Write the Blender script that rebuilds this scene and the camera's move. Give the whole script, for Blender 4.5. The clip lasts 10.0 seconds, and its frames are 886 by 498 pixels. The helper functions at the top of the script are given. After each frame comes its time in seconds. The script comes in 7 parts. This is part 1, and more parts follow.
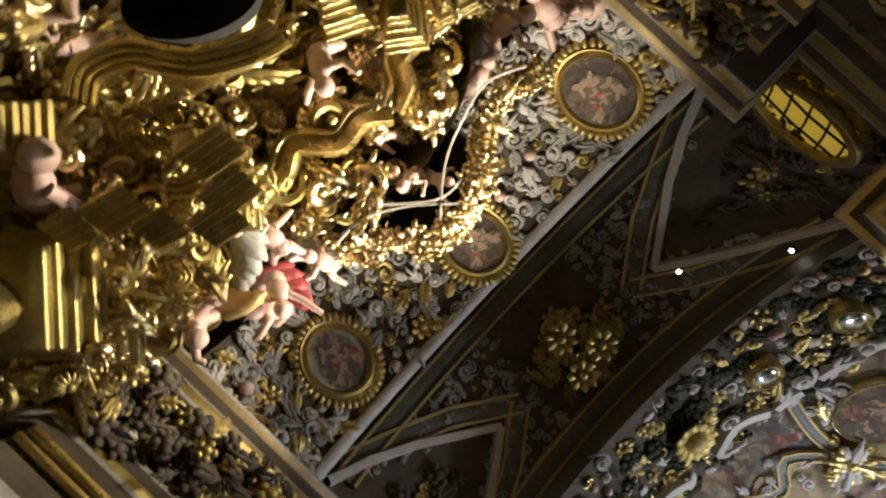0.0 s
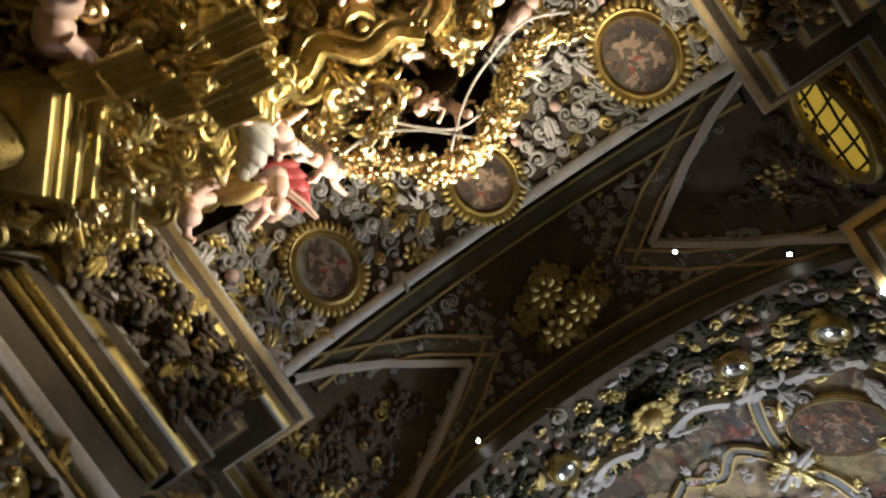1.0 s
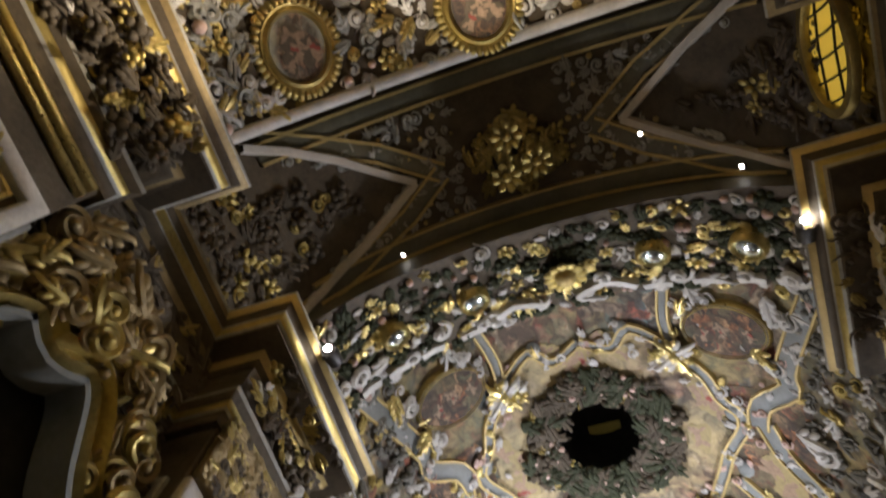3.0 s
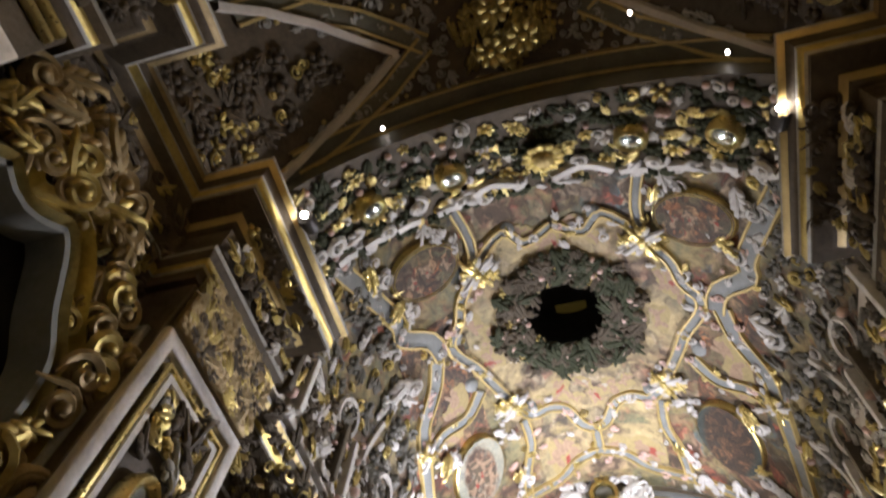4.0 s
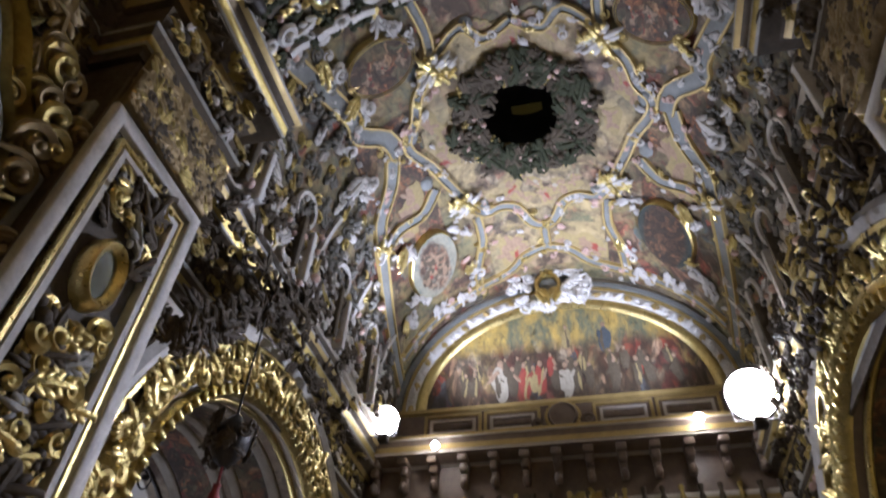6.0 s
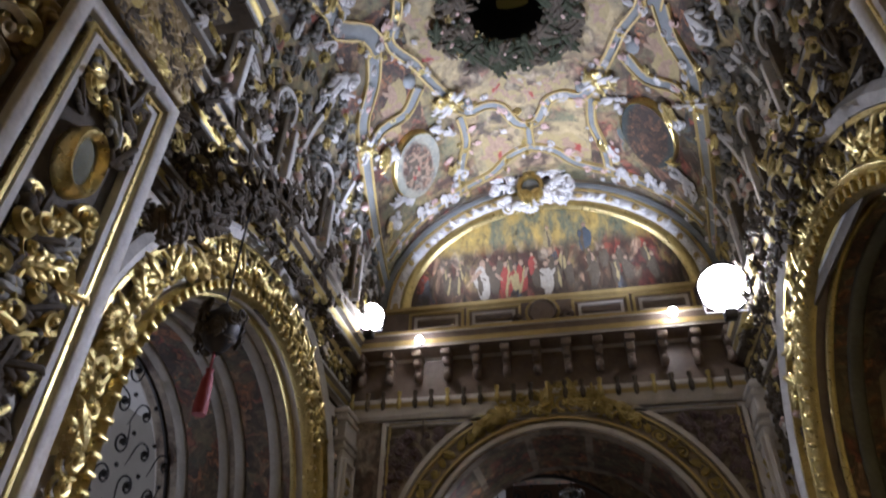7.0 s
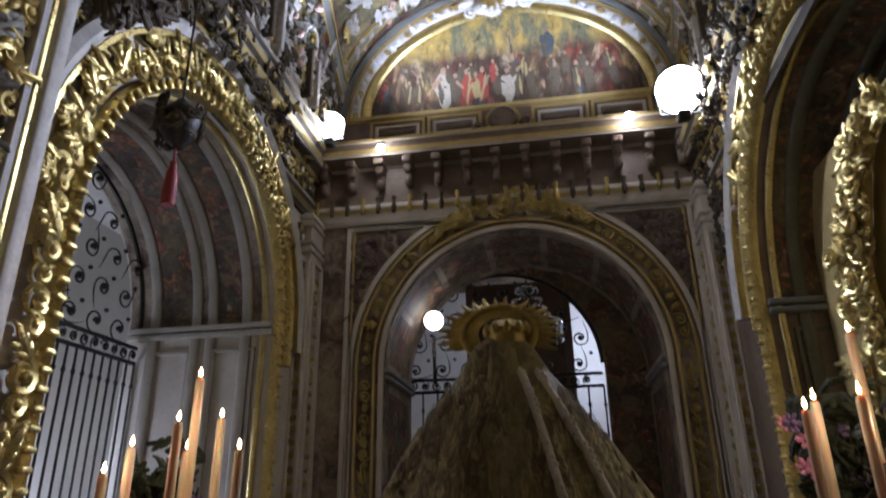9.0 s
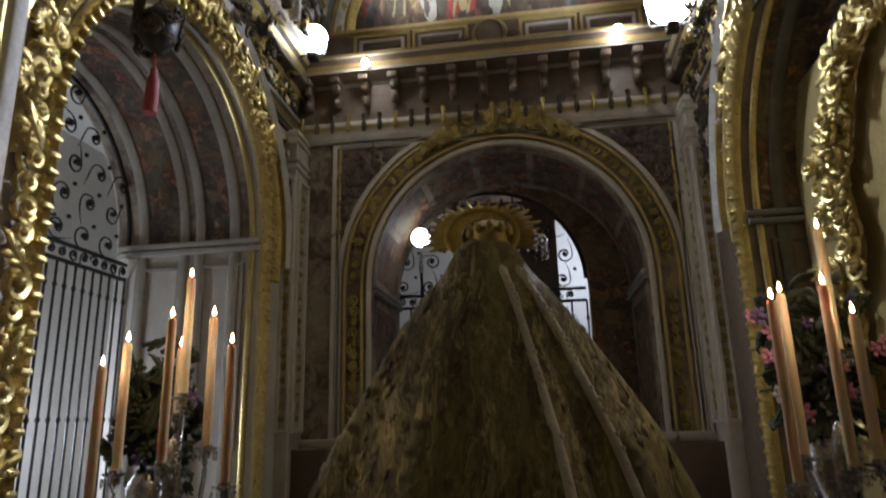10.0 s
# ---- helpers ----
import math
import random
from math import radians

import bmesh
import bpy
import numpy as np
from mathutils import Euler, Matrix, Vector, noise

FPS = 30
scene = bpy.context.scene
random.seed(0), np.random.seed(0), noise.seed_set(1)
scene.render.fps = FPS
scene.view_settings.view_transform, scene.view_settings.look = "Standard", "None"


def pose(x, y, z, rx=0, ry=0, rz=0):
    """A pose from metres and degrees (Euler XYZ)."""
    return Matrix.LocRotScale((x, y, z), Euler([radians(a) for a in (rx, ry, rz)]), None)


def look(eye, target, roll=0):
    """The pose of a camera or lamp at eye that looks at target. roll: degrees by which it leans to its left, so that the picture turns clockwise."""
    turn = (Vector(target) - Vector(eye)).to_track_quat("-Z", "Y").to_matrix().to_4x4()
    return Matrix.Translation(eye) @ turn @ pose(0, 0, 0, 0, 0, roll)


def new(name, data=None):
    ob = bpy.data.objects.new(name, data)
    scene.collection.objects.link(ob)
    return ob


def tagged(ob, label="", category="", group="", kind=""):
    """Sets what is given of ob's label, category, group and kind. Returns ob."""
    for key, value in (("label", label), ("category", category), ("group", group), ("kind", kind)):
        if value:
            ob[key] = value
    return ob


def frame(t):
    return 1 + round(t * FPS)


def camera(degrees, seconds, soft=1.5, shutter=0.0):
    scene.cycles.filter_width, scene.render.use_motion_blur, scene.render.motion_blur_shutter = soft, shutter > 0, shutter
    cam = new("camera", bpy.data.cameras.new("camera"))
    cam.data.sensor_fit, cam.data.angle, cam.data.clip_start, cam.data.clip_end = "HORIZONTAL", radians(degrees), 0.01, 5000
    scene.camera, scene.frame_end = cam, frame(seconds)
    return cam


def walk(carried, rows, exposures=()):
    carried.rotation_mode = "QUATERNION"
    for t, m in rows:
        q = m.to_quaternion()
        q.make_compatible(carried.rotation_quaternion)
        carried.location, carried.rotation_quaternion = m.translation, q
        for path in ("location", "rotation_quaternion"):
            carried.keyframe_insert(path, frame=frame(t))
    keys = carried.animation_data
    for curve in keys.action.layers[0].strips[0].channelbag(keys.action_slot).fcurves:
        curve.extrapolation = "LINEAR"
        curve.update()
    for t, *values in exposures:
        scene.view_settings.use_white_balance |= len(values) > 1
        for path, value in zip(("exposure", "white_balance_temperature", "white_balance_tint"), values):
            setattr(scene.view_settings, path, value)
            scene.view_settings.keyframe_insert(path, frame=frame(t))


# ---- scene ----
cam = camera(68.13, 10.0, 2.0, 0.6)
ROWS = [
    (0, 0.0222, -0.0089, 2.2934, 178.844, -3.203, 46.747),
    (0.5, 0.0283, 0.0087, 2.2917, 176.307, -3.783, 40.965),
    (1, 0.0383, 0.0347, 2.2753, 173.922, -4.347, 34.970),
    (1.5, 0.0532, 0.0620, 2.2605, 171.111, -4.858, 29.557),
    (2, 0.0761, 0.0891, 2.2409, 168.256, -5.010, 24.947),
    (2.5, 0.1071, 0.1133, 2.2155, 164.860, -5.126, 21.363),
    (4, 0.1564, 0.1868, 2.0939, 150.585, -4.649, 15.594),
    (4.5, 0.1675, 0.2095, 2.0476, 146.428, -3.750, 14.915),
    (5, 0.1842, 0.2193, 2.0063, 142.504, -3.124, 14.114),
    (5.5, 0.1985, 0.2384, 1.9560, 138.551, -2.791, 13.476),
    (7, 0.2038, 0.2822, 1.7981, 126.450, -1.230, 11.979),
    (7.5, 0.2130, 0.2865, 1.7420, 122.694, -1.038, 11.350),
    (8, 0.2184, 0.2836, 1.6831, 118.871, -0.590, 10.542),
    (8.5, 0.2155, 0.2722, 1.6299, 114.994, 0.043, 9.859),
    (9, 0.2257, 0.2727, 1.5664, 111.076, 0.866, 9.439),
    (9.5, 0.2358, 0.2659, 1.4997, 108.018, 1.129, 9.086),
    (10, 0.2456, 0.2484, 1.4405, 104.570, 1.433, 8.517),
]
# the clip's automatic exposure and white balance
EXPOSURES = [(0, 0.26, 6150, 10), (1.5, 0.34, 6200, 10), (2.5, 0.58, 6350, 12), (4, 0.72, 6550, 16), (4.6, 0.66, 6300, 18), (5.5, 0.42, 5850, 18), (7, 0.32, 5550, 19), (8, 0.36, 5500, 19), (9.5, 0.5, 5450, 13), (10, 0.5, 5750, 10)]
walk(cam, [(t, pose(*row)) for t, *row in ROWS], EXPOSURES)

# ---- world and lamps ----
AX = -0.1  # the room's long axis
world = bpy.data.worlds.new("night")
scene.world = world
world.use_nodes = True
world.node_tree.nodes["Background"].inputs[0].default_value = (1.0, 0.86, 0.7, 1)
world.node_tree.nodes["Background"].inputs[1].default_value = 0.02


def lamp(name, kind, at, watts, colour, size=0.1, to=None, cone=60, blend=0.5):
    data = bpy.data.lights.new(name, kind)
    data.energy, data.color = watts, colour
    data.shadow_soft_size = size
    if kind == "SPOT":
        data.spot_size, data.spot_blend = radians(cone), blend
    ob = new(name, data)
    ob.matrix_basis = look(at, to) if to else Matrix.Translation(at)
    return ob


WARM, WHITE = (1.0, 0.86, 0.66), (0.91, 0.96, 1.1)
# two floods on the far cornice, aimed over the painted vault
lamp("flood_light", "SPOT", (-2.05, 6.9, 6.1), 390, WHITE, 0.15, (-0.9, 4.9, 8.2), 96, 1.0)
lamp("flood_light", "SPOT", (1.7, 6.75, 5.9), 310, WHITE, 0.15, (-0.6, 5.2, 8.3), 115, 1.0)
lamp("flood_light", "SPOT", (-2.05, 6.9, 6.05), 430, WHITE, 0.15, (2.0, 4.6, 2.9), 62, 0.9)
lamp("flood_light", "SPOT", (1.7, 6.7, 5.85), 580, WHITE, 0.15, (-1.5, 2.5, 3.2), 105, 0.9)
lamp("flood_light", "SPOT", (-1.95, 6.7, 6.15), 310, WHITE, 0.15, (-0.3, 7.8, 8.3), 84, 1.0)
lamp("flood_light", "SPOT", (1.65, 6.7, 6.0), 280, WHITE, 0.15, (0.0, 7.8, 8.3), 84, 1.0)
# spots on the crossing piers, aimed at the altarpiece
lamp("pier_light", "SPOT", (-1.45, 1.6, 5.85), 800, WARM, 0.05, (0.1, -0.65, 6.28), 68, 0.9)
lamp("pier_light", "SPOT", (1.3, 1.6, 5.85), 980, WARM, 0.05, (-0.85, -1.25, 5.7), 58, 0.9)
# rooms seen through the arches
lamp("room_light", "POINT", (-1.15, 8.55, 3.84), 0.5, WHITE, 0.14)
lamp("room_light", "POINT", (1.2, 11.8, 4.3), 60, WHITE, 0.3)
lamp("room_light", "POINT", (-5.45, 6.2, 1.3), 75, WHITE, 0.3)

# ---- materials ----
def nodes_of(name):
    m = bpy.data.materials.new(name)
    m.use_nodes = True
    t = m.node_tree
    return m, t, t.nodes["Principled BSDF"], t.nodes.new("ShaderNodeTexCoord").outputs["Object"]


def add(t, kind, **sockets):
    n = t.nodes.new(kind)
    for key, value in sockets.items():
        n.inputs[key].default_value = value
    return n


def ramp(t, fac, stops, mode="LINEAR"):
    r = t.nodes.new("ShaderNodeValToRGB")
    r.color_ramp.interpolation = mode
    while len(r.color_ramp.elements) < len(stops):
        r.color_ramp.elements.new(0.5)
    for e, (p, c) in zip(r.color_ramp.elements, stops):
        e.position, e.color = p, (*c, 1)
    t.links.new(fac, r.inputs[0])
    return r.outputs[0]


def blend(t, fac, a, b):
    n = t.nodes.new("ShaderNodeMix")
    n.data_type = "RGBA"
    for socket, v in ((n.inputs[0], fac), (n.inputs[6], a), (n.inputs[7], b)):
        if isinstance(v, (int, float)):
            socket.default_value = v
        elif isinstance(v, tuple):
            socket.default_value = (*v, 1)
        else:
            t.links.new(v, socket)
    return n.outputs[2]


def surface(name, base, dark, rough=0.6, metal=0.0, grain=30.0, stain=3.0, bump=0.3, spread=(0.35, 0.7)):
    """Two-scale variation between a base and a darker, dirtier colour."""
    m, t, p, at = nodes_of(name)
    big = add(t, "ShaderNodeTexNoise", Scale=stain, Detail=5.0, Roughness=0.65)
    fine = add(t, "ShaderNodeTexNoise", Scale=grain, Detail=6.0, Roughness=0.7)
    for n in (big, fine):
        t.links.new(at, n.inputs["Vector"])
    mid = tuple(0.5 * (a + b) for a, b in zip(base, dark))
    c1 = ramp(t, big.outputs[0], [(spread[0], dark), (spread[1], base)])
    c2 = ramp(t, fine.outputs[0], [(0.3, mid), (0.65, base)])
    t.links.new(blend(t, 0.5, c1, c2), p.inputs["Base Color"])
    p.inputs["Metallic"].default_value = metal
    r = ramp(t, fine.outputs[0], [(0.3, (min(1, rough + 0.15),) * 3), (0.7, (max(0.05, rough - 0.1),) * 3)])
    t.links.new(r, p.inputs["Roughness"])
    b = add(t, "ShaderNodeBump", Strength=bump, Distance=0.01)
    t.links.new(fine.outputs[0], b.inputs["Height"])
    t.links.new(b.outputs[0], p.inputs["Normal"])
    return m


def fresco(name, ground, figures, scale=7.0, share=0.5, rough=0.75, stretch=(1.0, 1.0, 1.0), dim=0.35, group=None, below=None):
    """An aged painting as soft, broken colour patches over a clouded ground."""
    m, t, p, at = nodes_of(name)
    size = t.nodes.new("ShaderNodeMapping")
    size.inputs["Scale"].default_value = stretch
    t.links.new(at, size.inputs["Vector"])
    at = size.outputs[0]

    def warped(source, k, amount, detail):
        n = add(t, "ShaderNodeTexNoise", Scale=k, Detail=detail, Roughness=0.6)
        t.links.new(source, n.inputs["Vector"])
        x = t.nodes.new("ShaderNodeMix")
        x.data_type = "VECTOR"
        x.inputs[0].default_value = amount
        t.links.new(source, x.inputs[4])
        t.links.new(n.outputs["Color"], x.inputs[5])
        return x.outputs[1]

    bent = warped(warped(at, scale * 0.5, 0.35, 2.0), scale * 2.5, 0.12, 4.0)
    layers = []
    for k, seed in ((1.7, 0.0), (4.2, 3.7)):
        cells = t.nodes.new("ShaderNodeTexVoronoi")
        cells.inputs["Scale"].default_value = scale * k
        t.links.new(bent, cells.inputs["Vector"])
        sep = t.nodes.new("ShaderNodeSeparateColor")
        t.links.new(cells.outputs["Color"], sep.inputs[0])
        stops = [(0.12 + 0.76 * i / max(1, len(figures) - 1), c) for i, c in enumerate(figures)]
        layers.append(ramp(t, sep.outputs[0 if seed == 0 else 1], stops, "CONSTANT" if seed == 0 else "LINEAR"))
    fig = blend(t, 0.2, layers[0], layers[1])
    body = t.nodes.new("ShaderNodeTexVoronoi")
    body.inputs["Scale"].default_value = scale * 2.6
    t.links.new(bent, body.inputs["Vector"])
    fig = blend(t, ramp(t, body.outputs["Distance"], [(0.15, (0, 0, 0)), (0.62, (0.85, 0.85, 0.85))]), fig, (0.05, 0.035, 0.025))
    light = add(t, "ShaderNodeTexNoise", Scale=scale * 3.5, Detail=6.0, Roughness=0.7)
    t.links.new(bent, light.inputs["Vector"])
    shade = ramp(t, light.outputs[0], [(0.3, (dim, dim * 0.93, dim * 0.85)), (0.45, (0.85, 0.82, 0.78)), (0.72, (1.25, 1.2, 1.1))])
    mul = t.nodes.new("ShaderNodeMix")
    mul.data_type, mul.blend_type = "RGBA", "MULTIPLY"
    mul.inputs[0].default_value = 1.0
    cloud = add(t, "ShaderNodeTexNoise", Scale=scale * 0.4, Detail=6.0, Roughness=0.65)
    t.links.new(at, cloud.inputs["Vector"])
    back = ramp(t, cloud.outputs[0], [(0.3 + 0.4 * i / max(1, len(ground) - 1), c) for i, c in enumerate(ground)])
    where = add(t, "ShaderNodeTexNoise", Scale=scale * 0.6, Detail=5.0, Roughness=0.65)
    t.links.new(bent, where.inputs["Vector"])
    mask = ramp(t, where.outputs[0], [(0.54 - 0.3 * share, (0, 0, 0)), (0.7 - 0.3 * share, (1, 1, 1))])
    if group:  # figures gathered in the middle of the panel
        gen = t.nodes.new("ShaderNodeTexCoord").outputs["Generated"]
        far = t.nodes.new("ShaderNodeVectorMath")
        far.operation = "DISTANCE"
        far.inputs[1].default_value = (0.5, 0.5, 0.5)
        t.links.new(warped(gen, 4.0, 0.18, 3.0), far.inputs[0])
        mask = blend(t, ramp(t, far.outputs["Value"], [(group, (1, 1, 1)), (group + 0.08, (0, 0, 0))]), (0, 0, 0), mask)
    if below:  # a standing crowd up to a given height
        sep = t.nodes.new("ShaderNodeSeparateXYZ")
        t.links.new(at, sep.inputs[0])
        high = t.nodes.new("ShaderNodeMapRange")
        high.inputs[1].default_value, high.inputs[2].default_value = below
        t.links.new(sep.outputs[2], high.inputs[0])
        mask = blend(t, high.outputs[0], mask, (0, 0, 0))
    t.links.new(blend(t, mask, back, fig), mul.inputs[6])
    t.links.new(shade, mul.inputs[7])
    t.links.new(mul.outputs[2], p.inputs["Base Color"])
    p.inputs["Roughness"].default_value = rough
    b = add(t, "ShaderNodeBump", Strength=0.15, Distance=0.01)
    t.links.new(light.outputs[0], b.inputs["Height"])
    t.links.new(b.outputs[0], p.inputs["Normal"])
    return m


def glow(name, colour, strength):
    m, t, p, at = nodes_of(name)
    p.inputs["Base Color"].default_value = (*colour, 1)
    p.inputs["Emission Color"].default_value = (*colour, 1)
    p.inputs["Emission Strength"].default_value = strength
    return m


GOLD = surface("gold_leaf", (0.8, 0.66, 0.27), (0.34, 0.25, 0.09), 0.3, 1.0, 40, 5, 0.35)
OLD_GOLD = surface("old_gold_leaf", (0.56, 0.44, 0.15), (0.15, 0.11, 0.04), 0.42, 0.9, 35, 4, 0.4)
ANTIQUE = surface("antique_gold_leaf", (0.66, 0.52, 0.2), (0.24, 0.17, 0.06), 0.38, 0.95, 35, 5, 0.4)
OCHRE = surface("ochre_gold_paint", (0.56, 0.42, 0.16), (0.3, 0.22, 0.08), 0.5, 0.35, 30, 4, 0.25)
# darker copy of the stucco, with shade put into its colour
SHADE_STUCCO = surface("shade_painted_stucco", (0.2, 0.19, 0.16), (0.08, 0.075, 0.06), 0.55, 0.0, 40, 5, 0.4)
CLEAN_STUCCO = surface("clean_white_stucco", (0.82, 0.8, 0.76), (0.5, 0.48, 0.43), 0.55, 0.0, 45, 5, 0.35)
STUCCO = surface("white_stucco", (0.66, 0.63, 0.58), (0.27, 0.25, 0.21), 0.55, 0.0, 45, 5, 0.35)
PLASTER = surface("pale_plaster", (0.62, 0.57, 0.49), (0.36, 0.31, 0.24), 0.7, 0.0, 25, 2.5, 0.25)
RIB = surface("dull_brown_plaster", (0.4, 0.36, 0.29), (0.22, 0.19, 0.145), 0.7, 0.0, 25, 3, 0.25)
BRONZE = surface("brown_gilt_relief", (0.34, 0.25, 0.11), (0.12, 0.085, 0.04), 0.5, 0.5, 35, 5, 0.3)
GREY = surface("grey_stucco", (0.36, 0.35, 0.31), (0.13, 0.12, 0.09), 0.5, 0.0, 40, 5, 0.4)
BLUE = surface("blue_grey_band", (0.24, 0.25, 0.235), (0.12, 0.125, 0.11), 0.6, 0.0, 25, 4, 0.2)
OLIVE = surface("dark_olive_rib", (0.14, 0.13, 0.085), (0.05, 0.047, 0.03), 0.55, 0.0, 30, 4, 0.25)
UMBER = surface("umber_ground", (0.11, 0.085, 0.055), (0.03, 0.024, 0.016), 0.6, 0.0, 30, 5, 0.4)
BROWN = surface("brown_marble", (0.22, 0.16, 0.11), (0.08, 0.055, 0.04), 0.4, 0.0, 18, 4, 0.1)
PLUM = surface("plum_marble", (0.17, 0.11, 0.1), (0.06, 0.04, 0.04), 0.35, 0.0, 18, 5, 0.1)
FLESH = surface("painted_flesh", (0.64, 0.45, 0.37), (0.36, 0.23, 0.18), 0.45, 0.0, 40, 8, 0.1)
ROSE = surface("rose_cloth", (0.36, 0.05, 0.05), (0.16, 0.025, 0.025), 0.6, 0.0, 40, 8, 0.2)
LEAFGREEN = surface("dark_green_leaf", (0.055, 0.06, 0.03), (0.018, 0.022, 0.012), 0.7, 0.0, 40, 8, 0.2)
HAIR = surface("brown_hair", (0.13, 0.07, 0.035), (0.05, 0.03, 0.015), 0.6, 0.0, 60, 8, 0.4)
IRON = surface("black_iron", (0.05, 0.045, 0.04), (0.02, 0.018, 0.016), 0.45, 0.6, 60, 8, 0.3)
SILVER = surface("worn_silver", (0.7, 0.68, 0.62), (0.3, 0.28, 0.25), 0.22, 1.0, 40, 8, 0.2)
STONE = surface("stone_floor", (0.3, 0.26, 0.21), (0.14, 0.12, 0.1), 0.4, 0.0, 20, 3, 0.2)
for dull in (SHADE_STUCCO, UMBER, LEAFGREEN):
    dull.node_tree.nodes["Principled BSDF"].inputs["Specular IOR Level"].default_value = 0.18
WOOD = surface("dark_wood", (0.12, 0.07, 0.04), (0.05, 0.03, 0.018), 0.45, 0.0, 30, 3, 0.3)
LIMEWASH = surface("limewash", (0.8, 0.77, 0.7), (0.6, 0.57, 0.5), 0.8, 0.0, 20, 1.5, 0.2)
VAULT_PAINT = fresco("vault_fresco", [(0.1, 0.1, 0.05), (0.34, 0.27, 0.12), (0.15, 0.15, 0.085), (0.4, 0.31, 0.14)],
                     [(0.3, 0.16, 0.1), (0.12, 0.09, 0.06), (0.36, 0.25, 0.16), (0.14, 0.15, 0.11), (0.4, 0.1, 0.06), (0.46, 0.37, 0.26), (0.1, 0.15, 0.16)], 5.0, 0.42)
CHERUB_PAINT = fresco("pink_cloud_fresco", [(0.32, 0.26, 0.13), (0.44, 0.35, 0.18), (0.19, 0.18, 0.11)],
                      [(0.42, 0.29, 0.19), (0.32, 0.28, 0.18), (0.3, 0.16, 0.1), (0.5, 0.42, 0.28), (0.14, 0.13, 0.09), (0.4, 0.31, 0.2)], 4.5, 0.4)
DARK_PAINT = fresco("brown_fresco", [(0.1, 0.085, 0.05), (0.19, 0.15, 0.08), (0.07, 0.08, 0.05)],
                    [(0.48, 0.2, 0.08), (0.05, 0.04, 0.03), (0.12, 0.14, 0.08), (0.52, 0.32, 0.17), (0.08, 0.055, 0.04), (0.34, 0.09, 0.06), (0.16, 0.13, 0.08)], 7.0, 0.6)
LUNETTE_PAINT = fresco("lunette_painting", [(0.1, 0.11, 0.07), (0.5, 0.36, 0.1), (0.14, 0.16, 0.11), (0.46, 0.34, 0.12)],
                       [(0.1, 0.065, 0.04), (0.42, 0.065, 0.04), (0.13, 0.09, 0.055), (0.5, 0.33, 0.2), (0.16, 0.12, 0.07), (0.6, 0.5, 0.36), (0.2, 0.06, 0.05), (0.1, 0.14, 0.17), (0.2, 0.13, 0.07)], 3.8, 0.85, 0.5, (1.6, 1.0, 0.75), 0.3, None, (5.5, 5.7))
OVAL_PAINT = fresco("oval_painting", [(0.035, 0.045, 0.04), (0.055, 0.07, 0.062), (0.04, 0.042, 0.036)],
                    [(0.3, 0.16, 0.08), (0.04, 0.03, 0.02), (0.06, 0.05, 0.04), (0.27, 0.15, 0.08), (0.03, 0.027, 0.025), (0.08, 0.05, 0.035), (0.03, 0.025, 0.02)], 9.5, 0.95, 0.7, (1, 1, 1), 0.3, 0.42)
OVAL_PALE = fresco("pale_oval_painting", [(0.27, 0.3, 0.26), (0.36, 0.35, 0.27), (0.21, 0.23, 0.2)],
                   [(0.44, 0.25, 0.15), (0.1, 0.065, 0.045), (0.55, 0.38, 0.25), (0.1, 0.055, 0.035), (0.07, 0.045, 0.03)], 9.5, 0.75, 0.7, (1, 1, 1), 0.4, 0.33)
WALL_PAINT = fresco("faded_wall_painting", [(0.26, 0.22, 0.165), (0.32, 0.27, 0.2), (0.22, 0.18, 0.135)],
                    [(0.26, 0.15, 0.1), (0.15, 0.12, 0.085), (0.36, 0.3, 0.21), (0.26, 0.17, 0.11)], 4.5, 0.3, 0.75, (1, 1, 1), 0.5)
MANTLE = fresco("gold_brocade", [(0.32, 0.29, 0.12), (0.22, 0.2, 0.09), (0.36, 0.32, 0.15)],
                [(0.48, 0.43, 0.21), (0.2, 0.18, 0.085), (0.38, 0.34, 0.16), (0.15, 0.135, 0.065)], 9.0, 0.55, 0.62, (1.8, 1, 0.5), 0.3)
MANTLE.node_tree.nodes["Principled BSDF"].inputs["Metallic"].default_value = 0.12
WAX = surface("beeswax", (0.7, 0.55, 0.34), (0.58, 0.44, 0.26), 0.5, 0.0, 20, 4, 0.05)
WAX.node_tree.nodes["Principled BSDF"].inputs["Subsurface Weight"].default_value = 0.35
BRIGHT_GOLD = surface("burnished_gold", (0.9, 0.74, 0.4), (0.5, 0.38, 0.15), 0.22, 1.0, 40, 5, 0.3)
GLASS = bpy.data.materials.new("crystal")
GLASS.use_nodes = True
GLASS.node_tree.nodes["Principled BSDF"].inputs["Transmission Weight"].default_value = 1.0
GLASS.node_tree.nodes["Principled BSDF"].inputs["Roughness"].default_value = 0.05
MIRROR = surface("old_mirror", (0.6, 0.66, 0.64), (0.4, 0.46, 0.45), 0.12, 1.0, 20, 6, 0.1)
GLASS_DROP = surface("cut_crystal", (0.85, 0.87, 0.86), (0.6, 0.62, 0.62), 0.08, 0.9, 60, 8, 0.05)
# near black that stands in for the shade inside hollows
SHADE_BLACK = surface("painted_black_shade", (0.012, 0.011, 0.009), (0.006, 0.006, 0.005), 0.8, 0.0, 10, 3, 0.1)
FLAME = glow("flame", (1.0, 0.62, 0.25), 18)
BULB = glow("lamp_face", (1.0, 0.95, 0.86), 60)
LED = glow("small_lamp_face", (1.0, 0.95, 0.88), 14)
DIM = glow("dim_olive_light", (0.5, 0.42, 0.1), 0.007)
